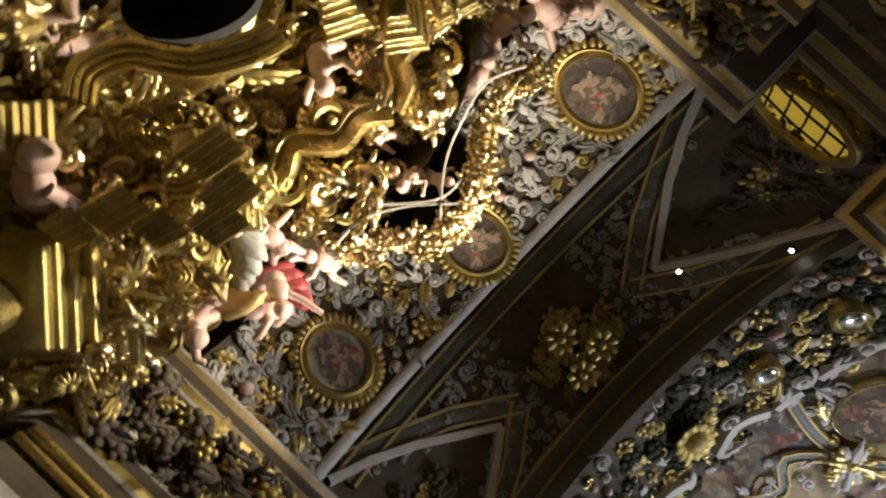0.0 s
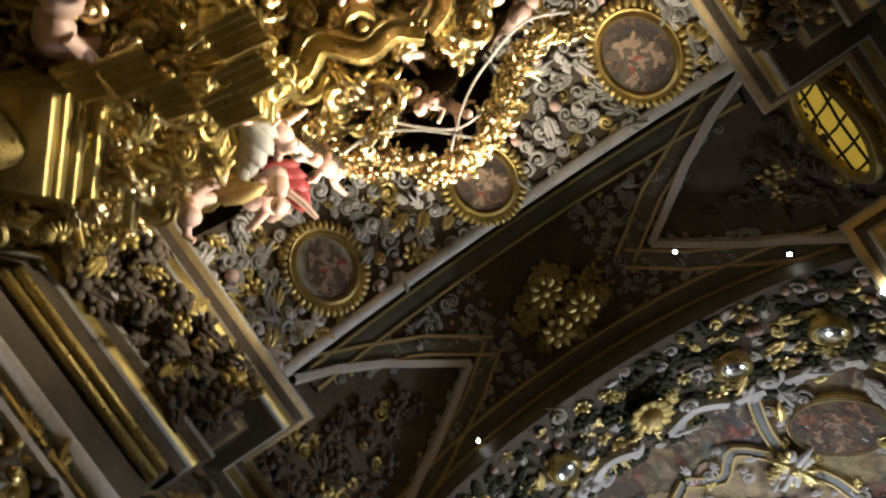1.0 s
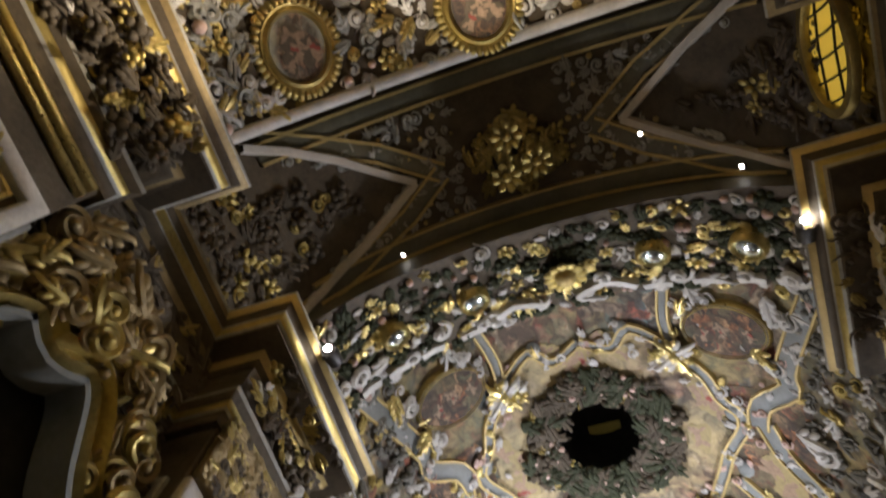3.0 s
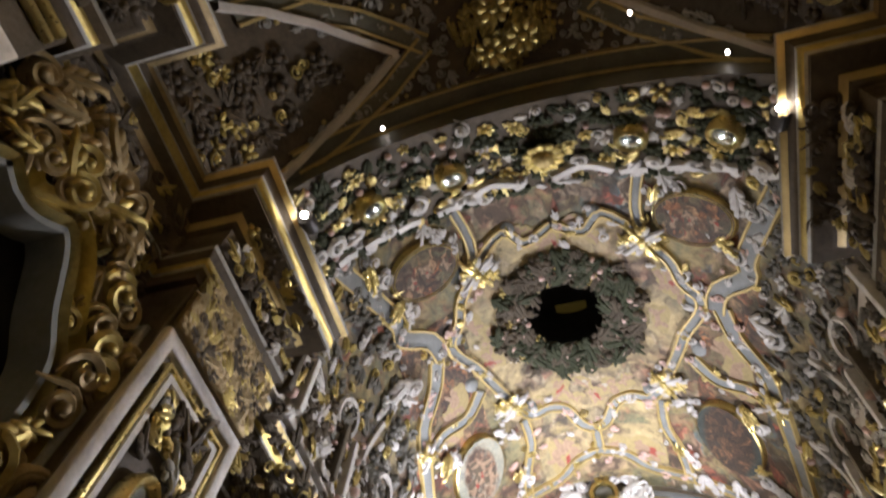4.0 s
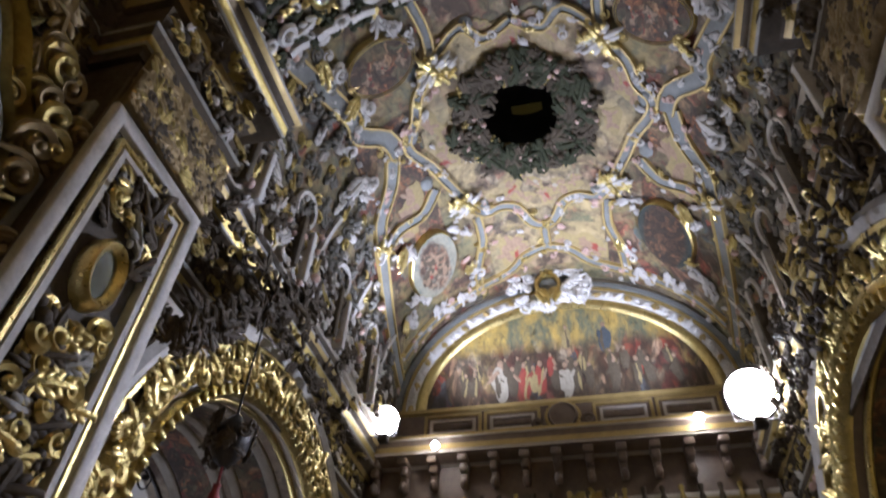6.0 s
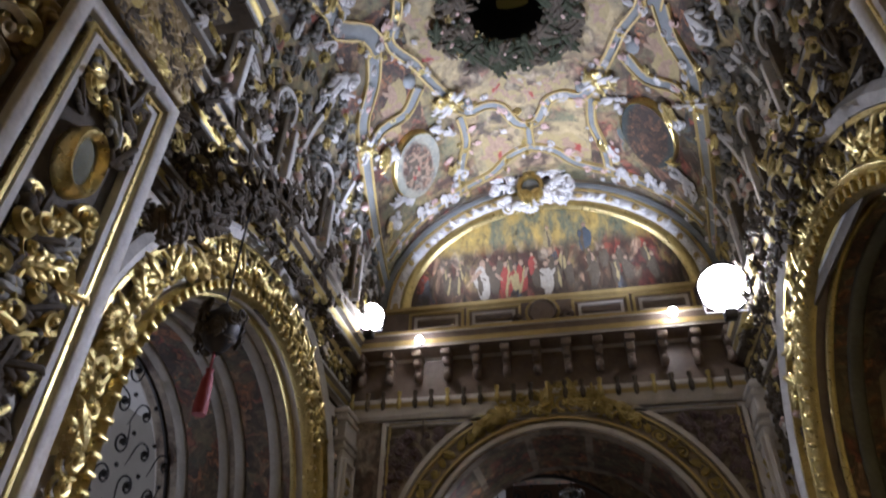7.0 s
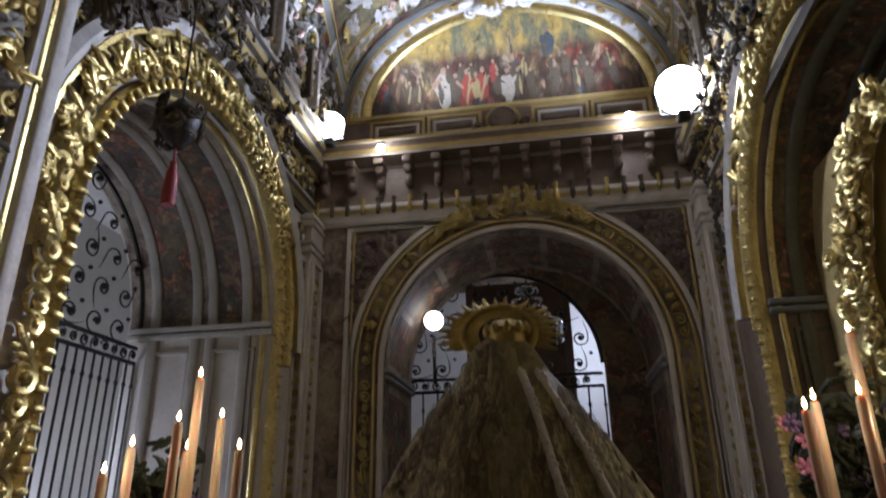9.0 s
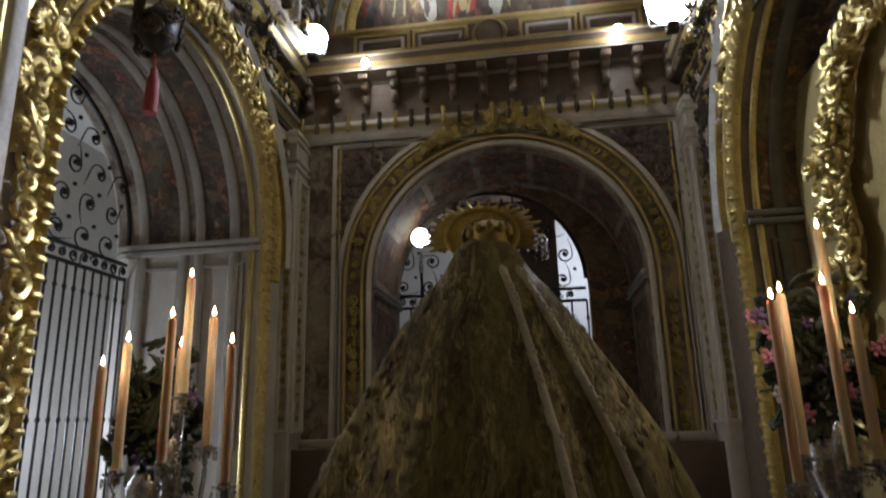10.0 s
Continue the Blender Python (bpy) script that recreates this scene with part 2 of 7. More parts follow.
GLOBE = glow("globe_light", (1.0, 0.97, 0.92), 7)
AMBER = glow("amber_glass", (0.75, 0.5, 0.06), 0.3)

# ---- shapes: (vertices, faces) ----
def ball(nu=8, nv=6, s=(1, 1, 1), c=(0, 0, 0)):
    v, f = [(0, 0, 1)], []
    for i in range(1, nv):
        a = math.pi * i / nv
        for j in range(nu):
            b = 2 * math.pi * j / nu
            v.append((math.sin(a) * math.cos(b), math.sin(a) * math.sin(b), math.cos(a)))
    v.append((0, 0, -1))
    for j in range(nu):
        f.append((0, 1 + j, 1 + (j + 1) % nu))
        for i in range(nv - 2):
            p, q = 1 + i * nu + j, 1 + i * nu + (j + 1) % nu
            f.append((p, p + nu, q + nu, q))
        o = 1 + (nv - 2) * nu
        f.append((len(v) - 1, o + (j + 1) % nu, o + j))
    return np.array(v) * s + c, f


def tube(path, radii, seg=6, cap=True, up=(0, 0, 1)):
    path = [Vector(p) for p in path]
    n, v, f = len(path), [], []
    for i, p in enumerate(path):
        t = (path[min(i + 1, n - 1)] - path[max(i - 1, 0)]).normalized()
        a = t.cross(Vector(up))
        a = a.normalized() if a.length > 1e-4 else t.orthogonal().normalized()
        b = t.cross(a)
        for k in range(seg):
            w = 2 * math.pi * k / seg
            v.append(p + radii[i] * (math.cos(w) * a + math.sin(w) * b))
    for i in range(n - 1):
        for k in range(seg):
            q = (k + 1) % seg
            f.append((i * seg + k, i * seg + q, (i + 1) * seg + q, (i + 1) * seg + k))
    if cap:
        f += [tuple(range(seg)), tuple((n - 1) * seg + k for k in reversed(range(seg)))]
    return np.array([tuple(p) for p in v]), f


def joined(*shapes):
    v, f, n = [], [], 0
    for sv, sf in shapes:
        v.append(np.asarray(sv))
        f += [tuple(i + n for i in q) for q in sf]
        n += len(sv)
    return np.concatenate(v), f


def moved(shape, m):
    v = np.asarray(shape[0])
    a = np.array(m)
    return v @ a[:3, :3].T + a[:3, 3], shape[1]


def box(x0, x1, y0, y1, z0, z1, c=0.008):
    """A block with chamfered edges."""
    c = min(c, 0.3 * (x1 - x0), 0.3 * (y1 - y0), 0.3 * (z1 - z0))
    v, ix = [], {}
    for i, (x, sx) in enumerate(((x0, 1), (x1, -1))):
        for j, (y, sy) in enumerate(((y0, 1), (y1, -1))):
            for k, (z, sz) in enumerate(((z0, 1), (z1, -1))):
                for d in range(3):
                    ix[i, j, k, d] = len(v)
                    v.append((x + (0 if d == 0 else c * sx), y + (0 if d == 1 else c * sy), z + (0 if d == 2 else c * sz)))
    f = []
    for d in range(3):
        o = [e for e in range(3) if e != d]
        for s in (0, 1):
            quad = []
            for a, b in ((0, 0), (1, 0), (1, 1), (0, 1)):
                key = [0, 0, 0]
                key[d], key[o[0]], key[o[1]] = s, a, b
                quad.append(ix[(*key, d)])
            f.append(tuple(quad))
        for a in (0, 1):
            for b in (0, 1):
                ends = []
                for s in (0, 1):
                    key = [0, 0, 0]
                    key[d], key[o[0]], key[o[1]] = s, a, b
                    ends.append((ix[(*key, o[0])], ix[(*key, o[1])]))
                f.append((ends[0][0], ends[0][1], ends[1][1], ends[1][0]))
    for i in (0, 1):
        for j in (0, 1):
            for k in (0, 1):
                f.append(tuple(ix[i, j, k, d] for d in range(3)))
    return np.array(v), f


def lathe(profile, seg=16, turn=2 * math.pi):
    v, f = [], []
    n = len(profile)
    for k in range(seg):
        a = turn * k / seg
        v += [(r * math.cos(a), r * math.sin(a), z) for r, z in profile]
    for k in range(seg):
        q = (k + 1) % seg
        for i in range(n - 1):
            f.append((k * n + i, q * n + i, q * n + i + 1, k * n + i + 1))
    return np.array(v), f


def sweep(path, normals, profile, closed=False):
    """A moulding: profile points (across, out) carried along a path that lies on a surface with those normals."""
    path, normals = [Vector(p) for p in path], [Vector(q) for q in normals]
    n, k, v, f = len(path), len(profile), [], []
    for i, p in enumerate(path):
        a = path[(i + 1) % n] if closed or i < n - 1 else p
        b = path[i - 1] if closed or i else p
        t1 = (a - p).normalized() if (a - p).length else (p - b).normalized()
        t0 = (p - b).normalized() if (p - b).length else t1
        t = (t0 + t1).normalized()
        side = t.cross(normals[i]).normalized()
        w = 1 / max(0.45, t.dot(t1))
        v += [tuple(p + side * (u * w) + normals[i] * h) for u, h in profile]
    for i in range(n if closed else n - 1):
        j = (i + 1) % n
        for q in range(k - 1):
            f.append((i * k + q, j * k + q, j * k + q + 1, i * k + q + 1))
    return np.array(v), f


def spiral(turns=1.6, r=0.5, thick=0.11, n=22, tail=0.9, seg=5):
    """A C-scroll lying in the plane, with a tapering tail."""
    pts, rad = [], []
    for i in range(n):
        u = i / (n - 1)
        a = 2 * math.pi * turns * u
        q = r * (0.12 + 0.88 * u)
        pts.append((q * math.cos(a), q * math.sin(a), 0.1 + 0.2 * (1 - u)))
        rad.append(thick * (0.75 + 0.35 * math.sin(math.pi * u)))
    x, y, z = pts[-1]
    dx, dy = -math.sin(2 * math.pi * turns), math.cos(2 * math.pi * turns)
    for u in (0.35, 0.7, 1.0):
        pts.append((x + dx * tail * u + 0.25 * u * u, y + dy * tail * u, 0.08))
        rad.append(thick * (1 - 0.75 * u))
    return joined(tube(pts, rad, seg), ball(6, 4, (0.16, 0.16, 0.2), (0, 0, 0.25)))


def acanthus(n=5, lobes=3):
    """A curling carved leaf: a raised rib with plump lobes to either side."""
    rib = [(0, -0.35, 0.1), (0, 0.0, 0.2), (0.02, 0.4, 0.26), (0.06, 0.75, 0.34), (0.14, 0.92, 0.2)]
    parts = [tube(rib, [0.1, 0.12, 0.11, 0.09, 0.04], 6)]
    for i in range(lobes):
        u = i / lobes
        for s in (-1, 1):
            m = pose(s * (0.16 + 0.05 * math.sin(3 * u)), -0.1 + 0.75 * u, 0.16 + 0.08 * u, 0, s * 18, -s * (38 - 8 * i))
            parts.append(moved(ball(6, 4, (0.13, 0.28 - 0.05 * u, 0.09)), m))
    return joined(*parts)


def rosette(petals=7, seg=6):
    parts = [ball(seg, 4, (0.2, 0.2, 0.2), (0, 0, 0.2))]
    for i in range(petals):
        a = 2 * math.pi * i / petals
        m = pose(0, 0, 0, 0, 0, math.degrees(a)) @ pose(0.38, 0, 0.12, 0, -25, 0)
        parts.append(moved(ball(6, 4, (0.26, 0.17, 0.1)), m))
    return joined(*parts)


def shell(ribs=7):
    parts = []
    for i in range(ribs):
        a = -70 + 140 * i / (ribs - 1)
        parts.append(moved(ball(5, 4, (0.11, 0.3, 0.12), (0, 0.3, 0.12)), pose(0, 0, 0, 0, 0, -a)))
    parts.append(ball(6, 4, (0.18, 0.18, 0.2), (0, 0, 0.1)))
    return joined(*parts)


def putto(k=0):
    """A plump winged figure as plain rounded shapes."""
    r = random.Random(k)
    bend = lambda a: r.uniform(-a, a)
    body = [ball(10, 7, (0.2, 0.15, 0.27), (0, 0, 0.12)), ball(8, 6, (0.19, 0.16, 0.16), (0, 0, -0.1))]
    head = [moved(ball(10, 8, (0.15, 0.16, 0.17)), pose(bend(0.05), 0.05, 0.5, bend(20), bend(20), 0))]
    limbs = []
    for s in (-1, 1):
        e = Vector((s * 0.36, 0.12 + bend(0.1), 0.26 + bend(0.22)))
        h = e + Vector((s * 0.12 + bend(0.12), 0.12, 0.14 + bend(0.2)))
        limbs.append(tube([(s * 0.15, 0, 0.27), e, h], [0.075, 0.065, 0.05], 7))
        kn = Vector((s * 0.2 + bend(0.12), 0.25 + bend(0.1), -0.3 + bend(0.12)))
        ft = kn + Vector((bend(0.15), bend(0.2), -0.3))
        limbs.append(tube([(s * 0.1, 0, -0.12), kn, ft], [0.11, 0.09, 0.055], 7))
    return joined(*body, *head, *limbs)


class Heap:
    """Many small shapes of one kind of ornament, joined into one mesh."""

    def __init__(self):
        self.v, self.f, self.m, self.n = [], [], [], 0

    def put(self, shape, m=None, k=0):
        v = moved(shape, m)[0] if m is not None else np.asarray(shape[0])
        self.v.append(v)
        self.f += [tuple(i + self.n for i in q) for q in shape[1]]
        self.m += [k] * len(shape[1])
        self.n += len(v)

    def make(self, name, mats, parent=None, label="", smooth=True):
        me = bpy.data.meshes.new(name)
        me.from_pydata(np.concatenate(self.v).tolist(), [], self.f)
        for m in mats:
            me.materials.append(m)
        me.polygons.foreach_set("material_index", self.m)
        if smooth:
            me.polygons.foreach_set("use_smooth", [True] * len(me.polygons))
            me.set_sharp_from_angle(angle=radians(58))
        me.update()
        ob = new(name, me)
        ob.parent = parent
        return tagged(ob, label)


def part(name, shape, mat, parent=None, label="", smooth=True):
    h = Heap()
    h.put(shape)
    return h.make(name, [mat], parent, label, smooth)


def thing(name, label, category, group="", kind="", at=(0, 0, 0)):
    ob = new(name)
    ob.location = at
    return tagged(ob, label, category, group, kind)


def onto(p, normal, up=(0, 0, 1), spin=0.0, size=1.0):
    """The pose of an ornament that lies on a surface at p."""
    z = Vector(normal).normalized()
    y = Vector(up) - z * Vector(up).dot(z)
    y = y.normalized() if y.length > 1e-4 else z.orthogonal().normalized()
    m = Matrix((y.cross(z), y, z)).transposed().to_4x4()
    return Matrix.Translation(p) @ m @ pose(0, 0, 0, 0, 0, spin) @ Matrix.Scale(size, 4)


class Barrel:
    """A vault or arch soffit: half an ellipse (half width a, rise b, springing z) that may change along y."""

    def __init__(self, y0, y1, first, last=None):
        self.y0, self.y1, self.p, self.q = y0, y1, first, last or first

    def size(self, y):
        u = (y - self.y0) / (self.y1 - self.y0)
        return [a + (b - a) * u for a, b in zip(self.p, self.q)]

    def at(self, deg, y, lift=0.0):
        a, b, z = self.size(y)
        s, c = math.sin(radians(deg)), math.cos(radians(deg))
        return Vector((AX + a * s, y, z + b * c)) + self.normal(deg, y) * lift

    def normal(self, deg, y):
        e = 0.01
        f = lambda d, w: Vector((AX + self.size(w)[0] * math.sin(radians(d)), w, self.size(w)[2] + self.size(w)[1] * math.cos(radians(d))))
        n = (f(deg + 1, y) - f(deg - 1, y)).cross(f(deg, y + e) - f(deg, y - e)).normalized()
        return n if n.z < 0 or (abs(n.z) < 0.05 and n.x * math.sin(radians(deg)) < 0) else -n

    def seat(self, deg, y, lift=0.0, spin=0.0, size=1.0):
        return onto(self.at(deg, y, lift), self.normal(deg, y), (0, 1, 0), spin, size)

    def shell(self, d0, d1, nd, ny, skip=None, y0=None, y1=None, lift=0.0):
        y0, y1 = self.y0 if y0 is None else y0, self.y1 if y1 is None else y1
        v = [tuple(self.at(d0 + (d1 - d0) * i / nd, y0 + (y1 - y0) * j / ny, lift)) for i in range(nd + 1) for j in range(ny + 1)]
        f = []
        for i in range(nd):
            for j in range(ny):
                if skip and skip(d0 + (d1 - d0) * (i + 0.5) / nd, y0 + (y1 - y0) * (j + 0.5) / ny):
                    continue
                a = i * (ny + 1) + j
                f.append((a, a + 1, a + ny + 2, a + ny + 1))
        return np.array(v), f

    def band(self, pts, profile, closed=False, step=0.12):
        """A moulding along (degrees, y) corner points of the vault."""
        fine = []
        ring = pts + pts[:1] if closed else pts
        for (d0, w0), (d1, w1) in zip(ring, ring[1:]):
            n = max(1, int(math.hypot(radians(d1 - d0) * 2.3, w1 - w0) / step))
            fine += [(d0 + (d1 - d0) * i / n, w0 + (w1 - w0) * i / n) for i in range(n)]
        if not closed:
            fine.append(pts[-1])
        return sweep([self.at(*p) for p in fine], [self.normal(*p) for p in fine], profile, closed)


def curve(pts, n=6, closed=False):
    """A smooth line through points of any number of coordinates."""
    p = [np.array(q, float) for q in pts]
    k, out = len(p), []
    for i in range(k if closed else k - 1):
        g = lambda j: p[j % k] if closed else p[max(0, min(k - 1, j))]
        a, b, c, d = g(i - 1), g(i), g(i + 1), g(i + 2)
        for s in range(n):
            u = s / n
            out.append(tuple(0.5 * (2 * b + (c - a) * u + (2 * a - 5 * b + 4 * c - d) * u * u + (3 * b - a - 3 * c + d) * u ** 3)))
    if not closed:
        out.append(tuple(p[-1]))
    return out


SCROLLWORK = [spiral(1.5, 0.5, 0.055, 26, 1.1), spiral(1.2, 0.55, 0.05, 24, 1.3)]
SCROLLS = [spiral(1.4, 0.5, 0.11, 22, 0.4), spiral(1.8, 0.42, 0.1, 22, 0.35), spiral(1.2, 0.5, 0.14, 18, 0.35)]
LEAVES = [acanthus(), acanthus(6, 2)]
ROSES = [rosette(7), rosette(5)]
SHELLS = [shell()]
HEADS = [joined(ball(8, 6, (0.3, 0.3, 0.32), (0, 0, 0.25)))]
BUDS = [ball(6, 4, (0.25, 0.25, 0.2), (0, 0, 0.1))]
BOULDER = [joined(*[ball(7, 5, (0.22, 0.22, 0.2), (0.4 * math.cos(a), 0.4 * math.sin(a), 0.12)) for a in (0, 1.3, 2.5, 3.9, 5.2)], ball(8, 6, (0.3, 0.3, 0.3), (0, 0, 0.15)))]


PIECES = {id(SCROLLS): "scroll", id(LEAVES): "leaf", id(ROSES): "rosette", id(SHELLS): "shell", id(HEADS): "cherub_head", id(BUDS): "bud", id(BOULDER): "fruit_cluster"}
CAST = {}


def piece(name, shape, mat, parent, m):
    """One carved ornament as an object of its own, on a mesh that alike ones share."""
    key = (id(shape), mat.name)
    if key not in CAST:
        h = Heap()
        h.put(shape)
        ob = h.make(name, [mat], parent)
        CAST[key] = ob.data
    else:
        ob = new(name, CAST[key])
        ob.parent = parent
    ob.matrix_basis = m
    return ob


def strew(heap, spots, kinds, rnd, lo, hi, owner=None, mats=None, most=300):
    """Scatter ornaments: kinds is a list of (shapes, material slot, weight). Up to most of them become parts of the owner, the rest is joined."""
    weights = [w for _, _, w in kinds]
    every = max(1, -(-len(spots) // most))
    for i, m in enumerate(spots):
        shapes, k, _ = rnd.choices(kinds, weights)[0]
        m = m @ pose(0, 0, 0, rnd.uniform(-15, 15), rnd.uniform(-15, 15), rnd.uniform(0, 360)) @ Matrix.Scale(rnd.uniform(lo, hi), 4)
        if owner and i % every == 0:
            piece(PIECES[id(shapes)], rnd.choice(shapes), mats[k], owner, m)
        else:
            heap.put(rnd.choice(shapes), m, k)


def spots_on(barrel, d0, d1, y0, y1, step, rnd, free=None, lift=0.0):
    out = []
    a, b, _ = barrel.size((y0 + y1) / 2)
    dd = math.degrees(step / ((a + b) / 2))
    d = d0 + dd / 2
    while d < d1:
        y = y0 + step / 2
        while y < y1:
            p = (d + rnd.uniform(-0.4, 0.4) * dd, y + rnd.uniform(-0.4, 0.4) * step)
            if free is None or free(*p):
                out.append(barrel.seat(*p, lift))
            y += step
        d += dd
    return out


def spots_flat(o, u, w, nu, nw, rnd, normal, free=None, step=None):
    """Jittered places over a rectangle o + u, w."""
    o, u, w = Vector(o), Vector(u), Vector(w)
    out = []
    for i in range(nu):
        for j in range(nw):
            a, b = (i + 0.5 + rnd.uniform(-0.4, 0.4)) / nu, (j + 0.5 + rnd.uniform(-0.4, 0.4)) / nw
            p = o + u * a + w * b
            if free is None or free(p):
                out.append(onto(p, normal, w))
    return out

# ---- the shell of the room ----
def structure(name, shape, mat, label, smooth=True):
    return tagged(part(name, shape, mat, None, label, smooth), "", "wall" if "wall" in name else name.split("_")[0], "", "structure")


def arch_line(cu, hw, spring, foot, n=28):
    """(across, height) from one foot over the crown to the other."""
    pts = [(cu - hw, foot)] + [(cu - hw * math.cos(math.pi * i / n), spring + hw * math.sin(math.pi * i / n)) for i in range(n + 1)]
    return pts + [(cu + hw, foot)]


def arched_wall(o, u, n, u0, u1, z0, z1, cu, hw, spring, depth):
    """A wall in the plane of o and the direction u, with an arched opening that goes through its depth (away from n)."""
    o, u, n = Vector(o), Vector(u), Vector(n)
    at = lambda a, z, d=0.0: tuple(o + u * a + Vector((0, 0, z)) - n * d)
    inner = arch_line(cu, hw, spring, z0)
    outer = []
    for a, z in inner:
        if z <= spring:
            outer.append((u0 if a < cu else u1, z))
        else:
            k = min(((u1 if a > cu else u0) - cu) / (a - cu) if abs(a - cu) > 1e-6 else 1e9, (z1 - spring) / max(1e-6, z - spring))
            outer.append((cu + (a - cu) * k, spring + (z - spring) * k))
    m = len(inner)
    v = [at(*p) for p in inner] + [at(*p) for p in outer] + [at(*p, depth) for p in inner] + [at(*p, depth) for p in outer]
    f = []
    for i in range(m - 1):
        f += [(i, i + 1, m + i + 1, m + i), (2 * m + i, 3 * m + i, 3 * m + i + 1, 2 * m + i + 1), (i, 2 * m + i, 2 * m + i + 1, i + 1)]
    # close the two upper corners
    k = len(v)
    for e, c in ((u0, -1), (u1, 1)):
        near = [i for i in range(m) if (outer[i][0] - cu) * c > 0]
        side = max((i for i in near if abs(outer[i][0] - e) < 1e-4), key=lambda i: outer[i][1])
        top = min((i for i in near if abs(outer[i][1] - z1) < 1e-4), key=lambda i: abs(outer[i][0] - e))
        v += [at(e, z1), at(e, z1, depth)]
        f += [(m + side, len(v) - 2, m + top), (3 * m + side, len(v) - 1, 3 * m + top)]
    return np.array(v), f


def arch_band(o, u, n, cu, hw, spring, foot, profile, k=36):
    o, u, n = Vector(o), Vector(u), Vector(n)
    path = [o + u * a + Vector((0, 0, z)) for a, z in arch_line(cu, hw, spring, foot, k)]
    return sweep(path, [n] * len(path), profile)


HALF = {-1: 2.65, 1: 2.32}  # from the axis to each lower side wall
X0, X1, Y1 = AX - HALF[-1], AX + HALF[1], 7.9
SIDE_ARCH = {-1: (5.3, 1.62, 3.4), 1: (4.76, 1.68, 3.2)}  # centre, half width, springing
NAVE = Barrel(2.8, 7.9, (2.35, 2.25, 6.45))
CROSS = Barrel(0.35, 1.85, (2.1, 1.65, 6.2))
FAR_ARCH = Barrel(1.8, 2.8, (1.95, 1.2, 6.2), (2.2, 1.7, 6.3))
NEAR_ARCH = Barrel(-0.8, 0.35, (1.85, 1.15, 6.15), (1.95, 1.25, 6.2))

structure("floor", box(-7, 7, -4, 14, -0.2, 0), STONE, "worn stone floor slabs in shade", False)

# far wall with its great arch, the lunette wall above it
EW = ((0, Y1, 0), (1, 0, 0), (0, -1, 0))
wall_end = structure("wall_end", arched_wall(*EW, X0 - 0.05, X1 + 0.05, 0, 5.0, AX, 1.62, 3.1, 1.5), WALL_PAINT, "painted far wall pierced by a great round arch", True)
structure("wall_lunette", box(AX - 2.8, AX + 2.8, Y1, Y1 + 0.4, 5.0, 8.9), PLASTER, "plastered wall closing the painted barrel vault")
# side walls with arches
LW = ((X0, 0, 0), (0, 1, 0), (1, 0, 0))
RW = ((X1, 0, 0), (0, 1, 0), (-1, 0, 0))
wall_left = structure("wall_left", arched_wall(*LW, 2.44, Y1, 0, 5.55, *SIDE_ARCH[-1], 1.75), PLASTER, "pale painted side wall with a deep round arch")
wall_right = structure("wall_right", arched_wall(*RW, 2.44, Y1, 0, 5.3, *SIDE_ARCH[1], 1.75), BROWN, "brown painted side wall with a deep round arch")
for s, x in ((-1, AX - 2.33), (1, AX + 2.33)):
    structure("wall_attic", box(min(x, x + s * 0.4), max(x, x + s * 0.4), 2.44, Y1, 6.02 if s < 0 else 5.72, 6.9), PLASTER, "plastered attic wall above the side arch")

# vaults, each an object of its own
hole = lambda d, y: ((d + 1) / 12.5) ** 2 + ((y - 4.82) / 0.46) ** 2 < 1
vault_nave = structure("ceiling_nave", NAVE.shell(-97, 97, 97, 64, hole), VAULT_PAINT, "painted barrel vault with figures and clouds")
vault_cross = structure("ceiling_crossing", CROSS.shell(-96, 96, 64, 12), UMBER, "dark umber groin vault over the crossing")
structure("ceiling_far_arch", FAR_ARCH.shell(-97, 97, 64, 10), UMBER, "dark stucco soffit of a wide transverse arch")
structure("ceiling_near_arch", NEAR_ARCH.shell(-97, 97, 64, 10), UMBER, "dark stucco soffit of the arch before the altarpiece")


def step_face(y, low, high, d=97, n=64):
    """The upright face between two half ellipses at one y."""
    v, f = [], []
    for i in range(n + 1):
        a = -d + 2 * d * i / n
        for (p, q, z) in (low, high):
            v.append((AX + p * math.sin(radians(a)), y, z + q * math.cos(radians(a))))
    for i in range(n):
        f.append((2 * i, 2 * i + 2, 2 * i + 3, 2 * i + 1))
    return np.array(v), f


structure("ceiling_step", step_face(0.35, (1.95, 1.25, 6.2), (2.1, 1.65, 6.2)), OLIVE, "dark olive face of the near arch")
structure("ceiling_step", step_face(1.8, (1.95, 1.2, 6.2), (2.1, 1.65, 6.2)), OLIVE, "dark olive face of the far arch")
structure("ceiling_step", step_face(2.8, (2.2, 1.7, 6.3), (2.35, 2.25, 6.45)), STUCCO, "white face stepping up to the painted vault")
# unseen slabs over the vaults, added to keep world light out
for a, b in ((-4, 3.9), (5.7, 9.2)):
    structure("ceiling_cap", box(-4.5, 4.5, a, b, 9.6, 9.8), UMBER, "unseen slab added above the vaults to block world light")

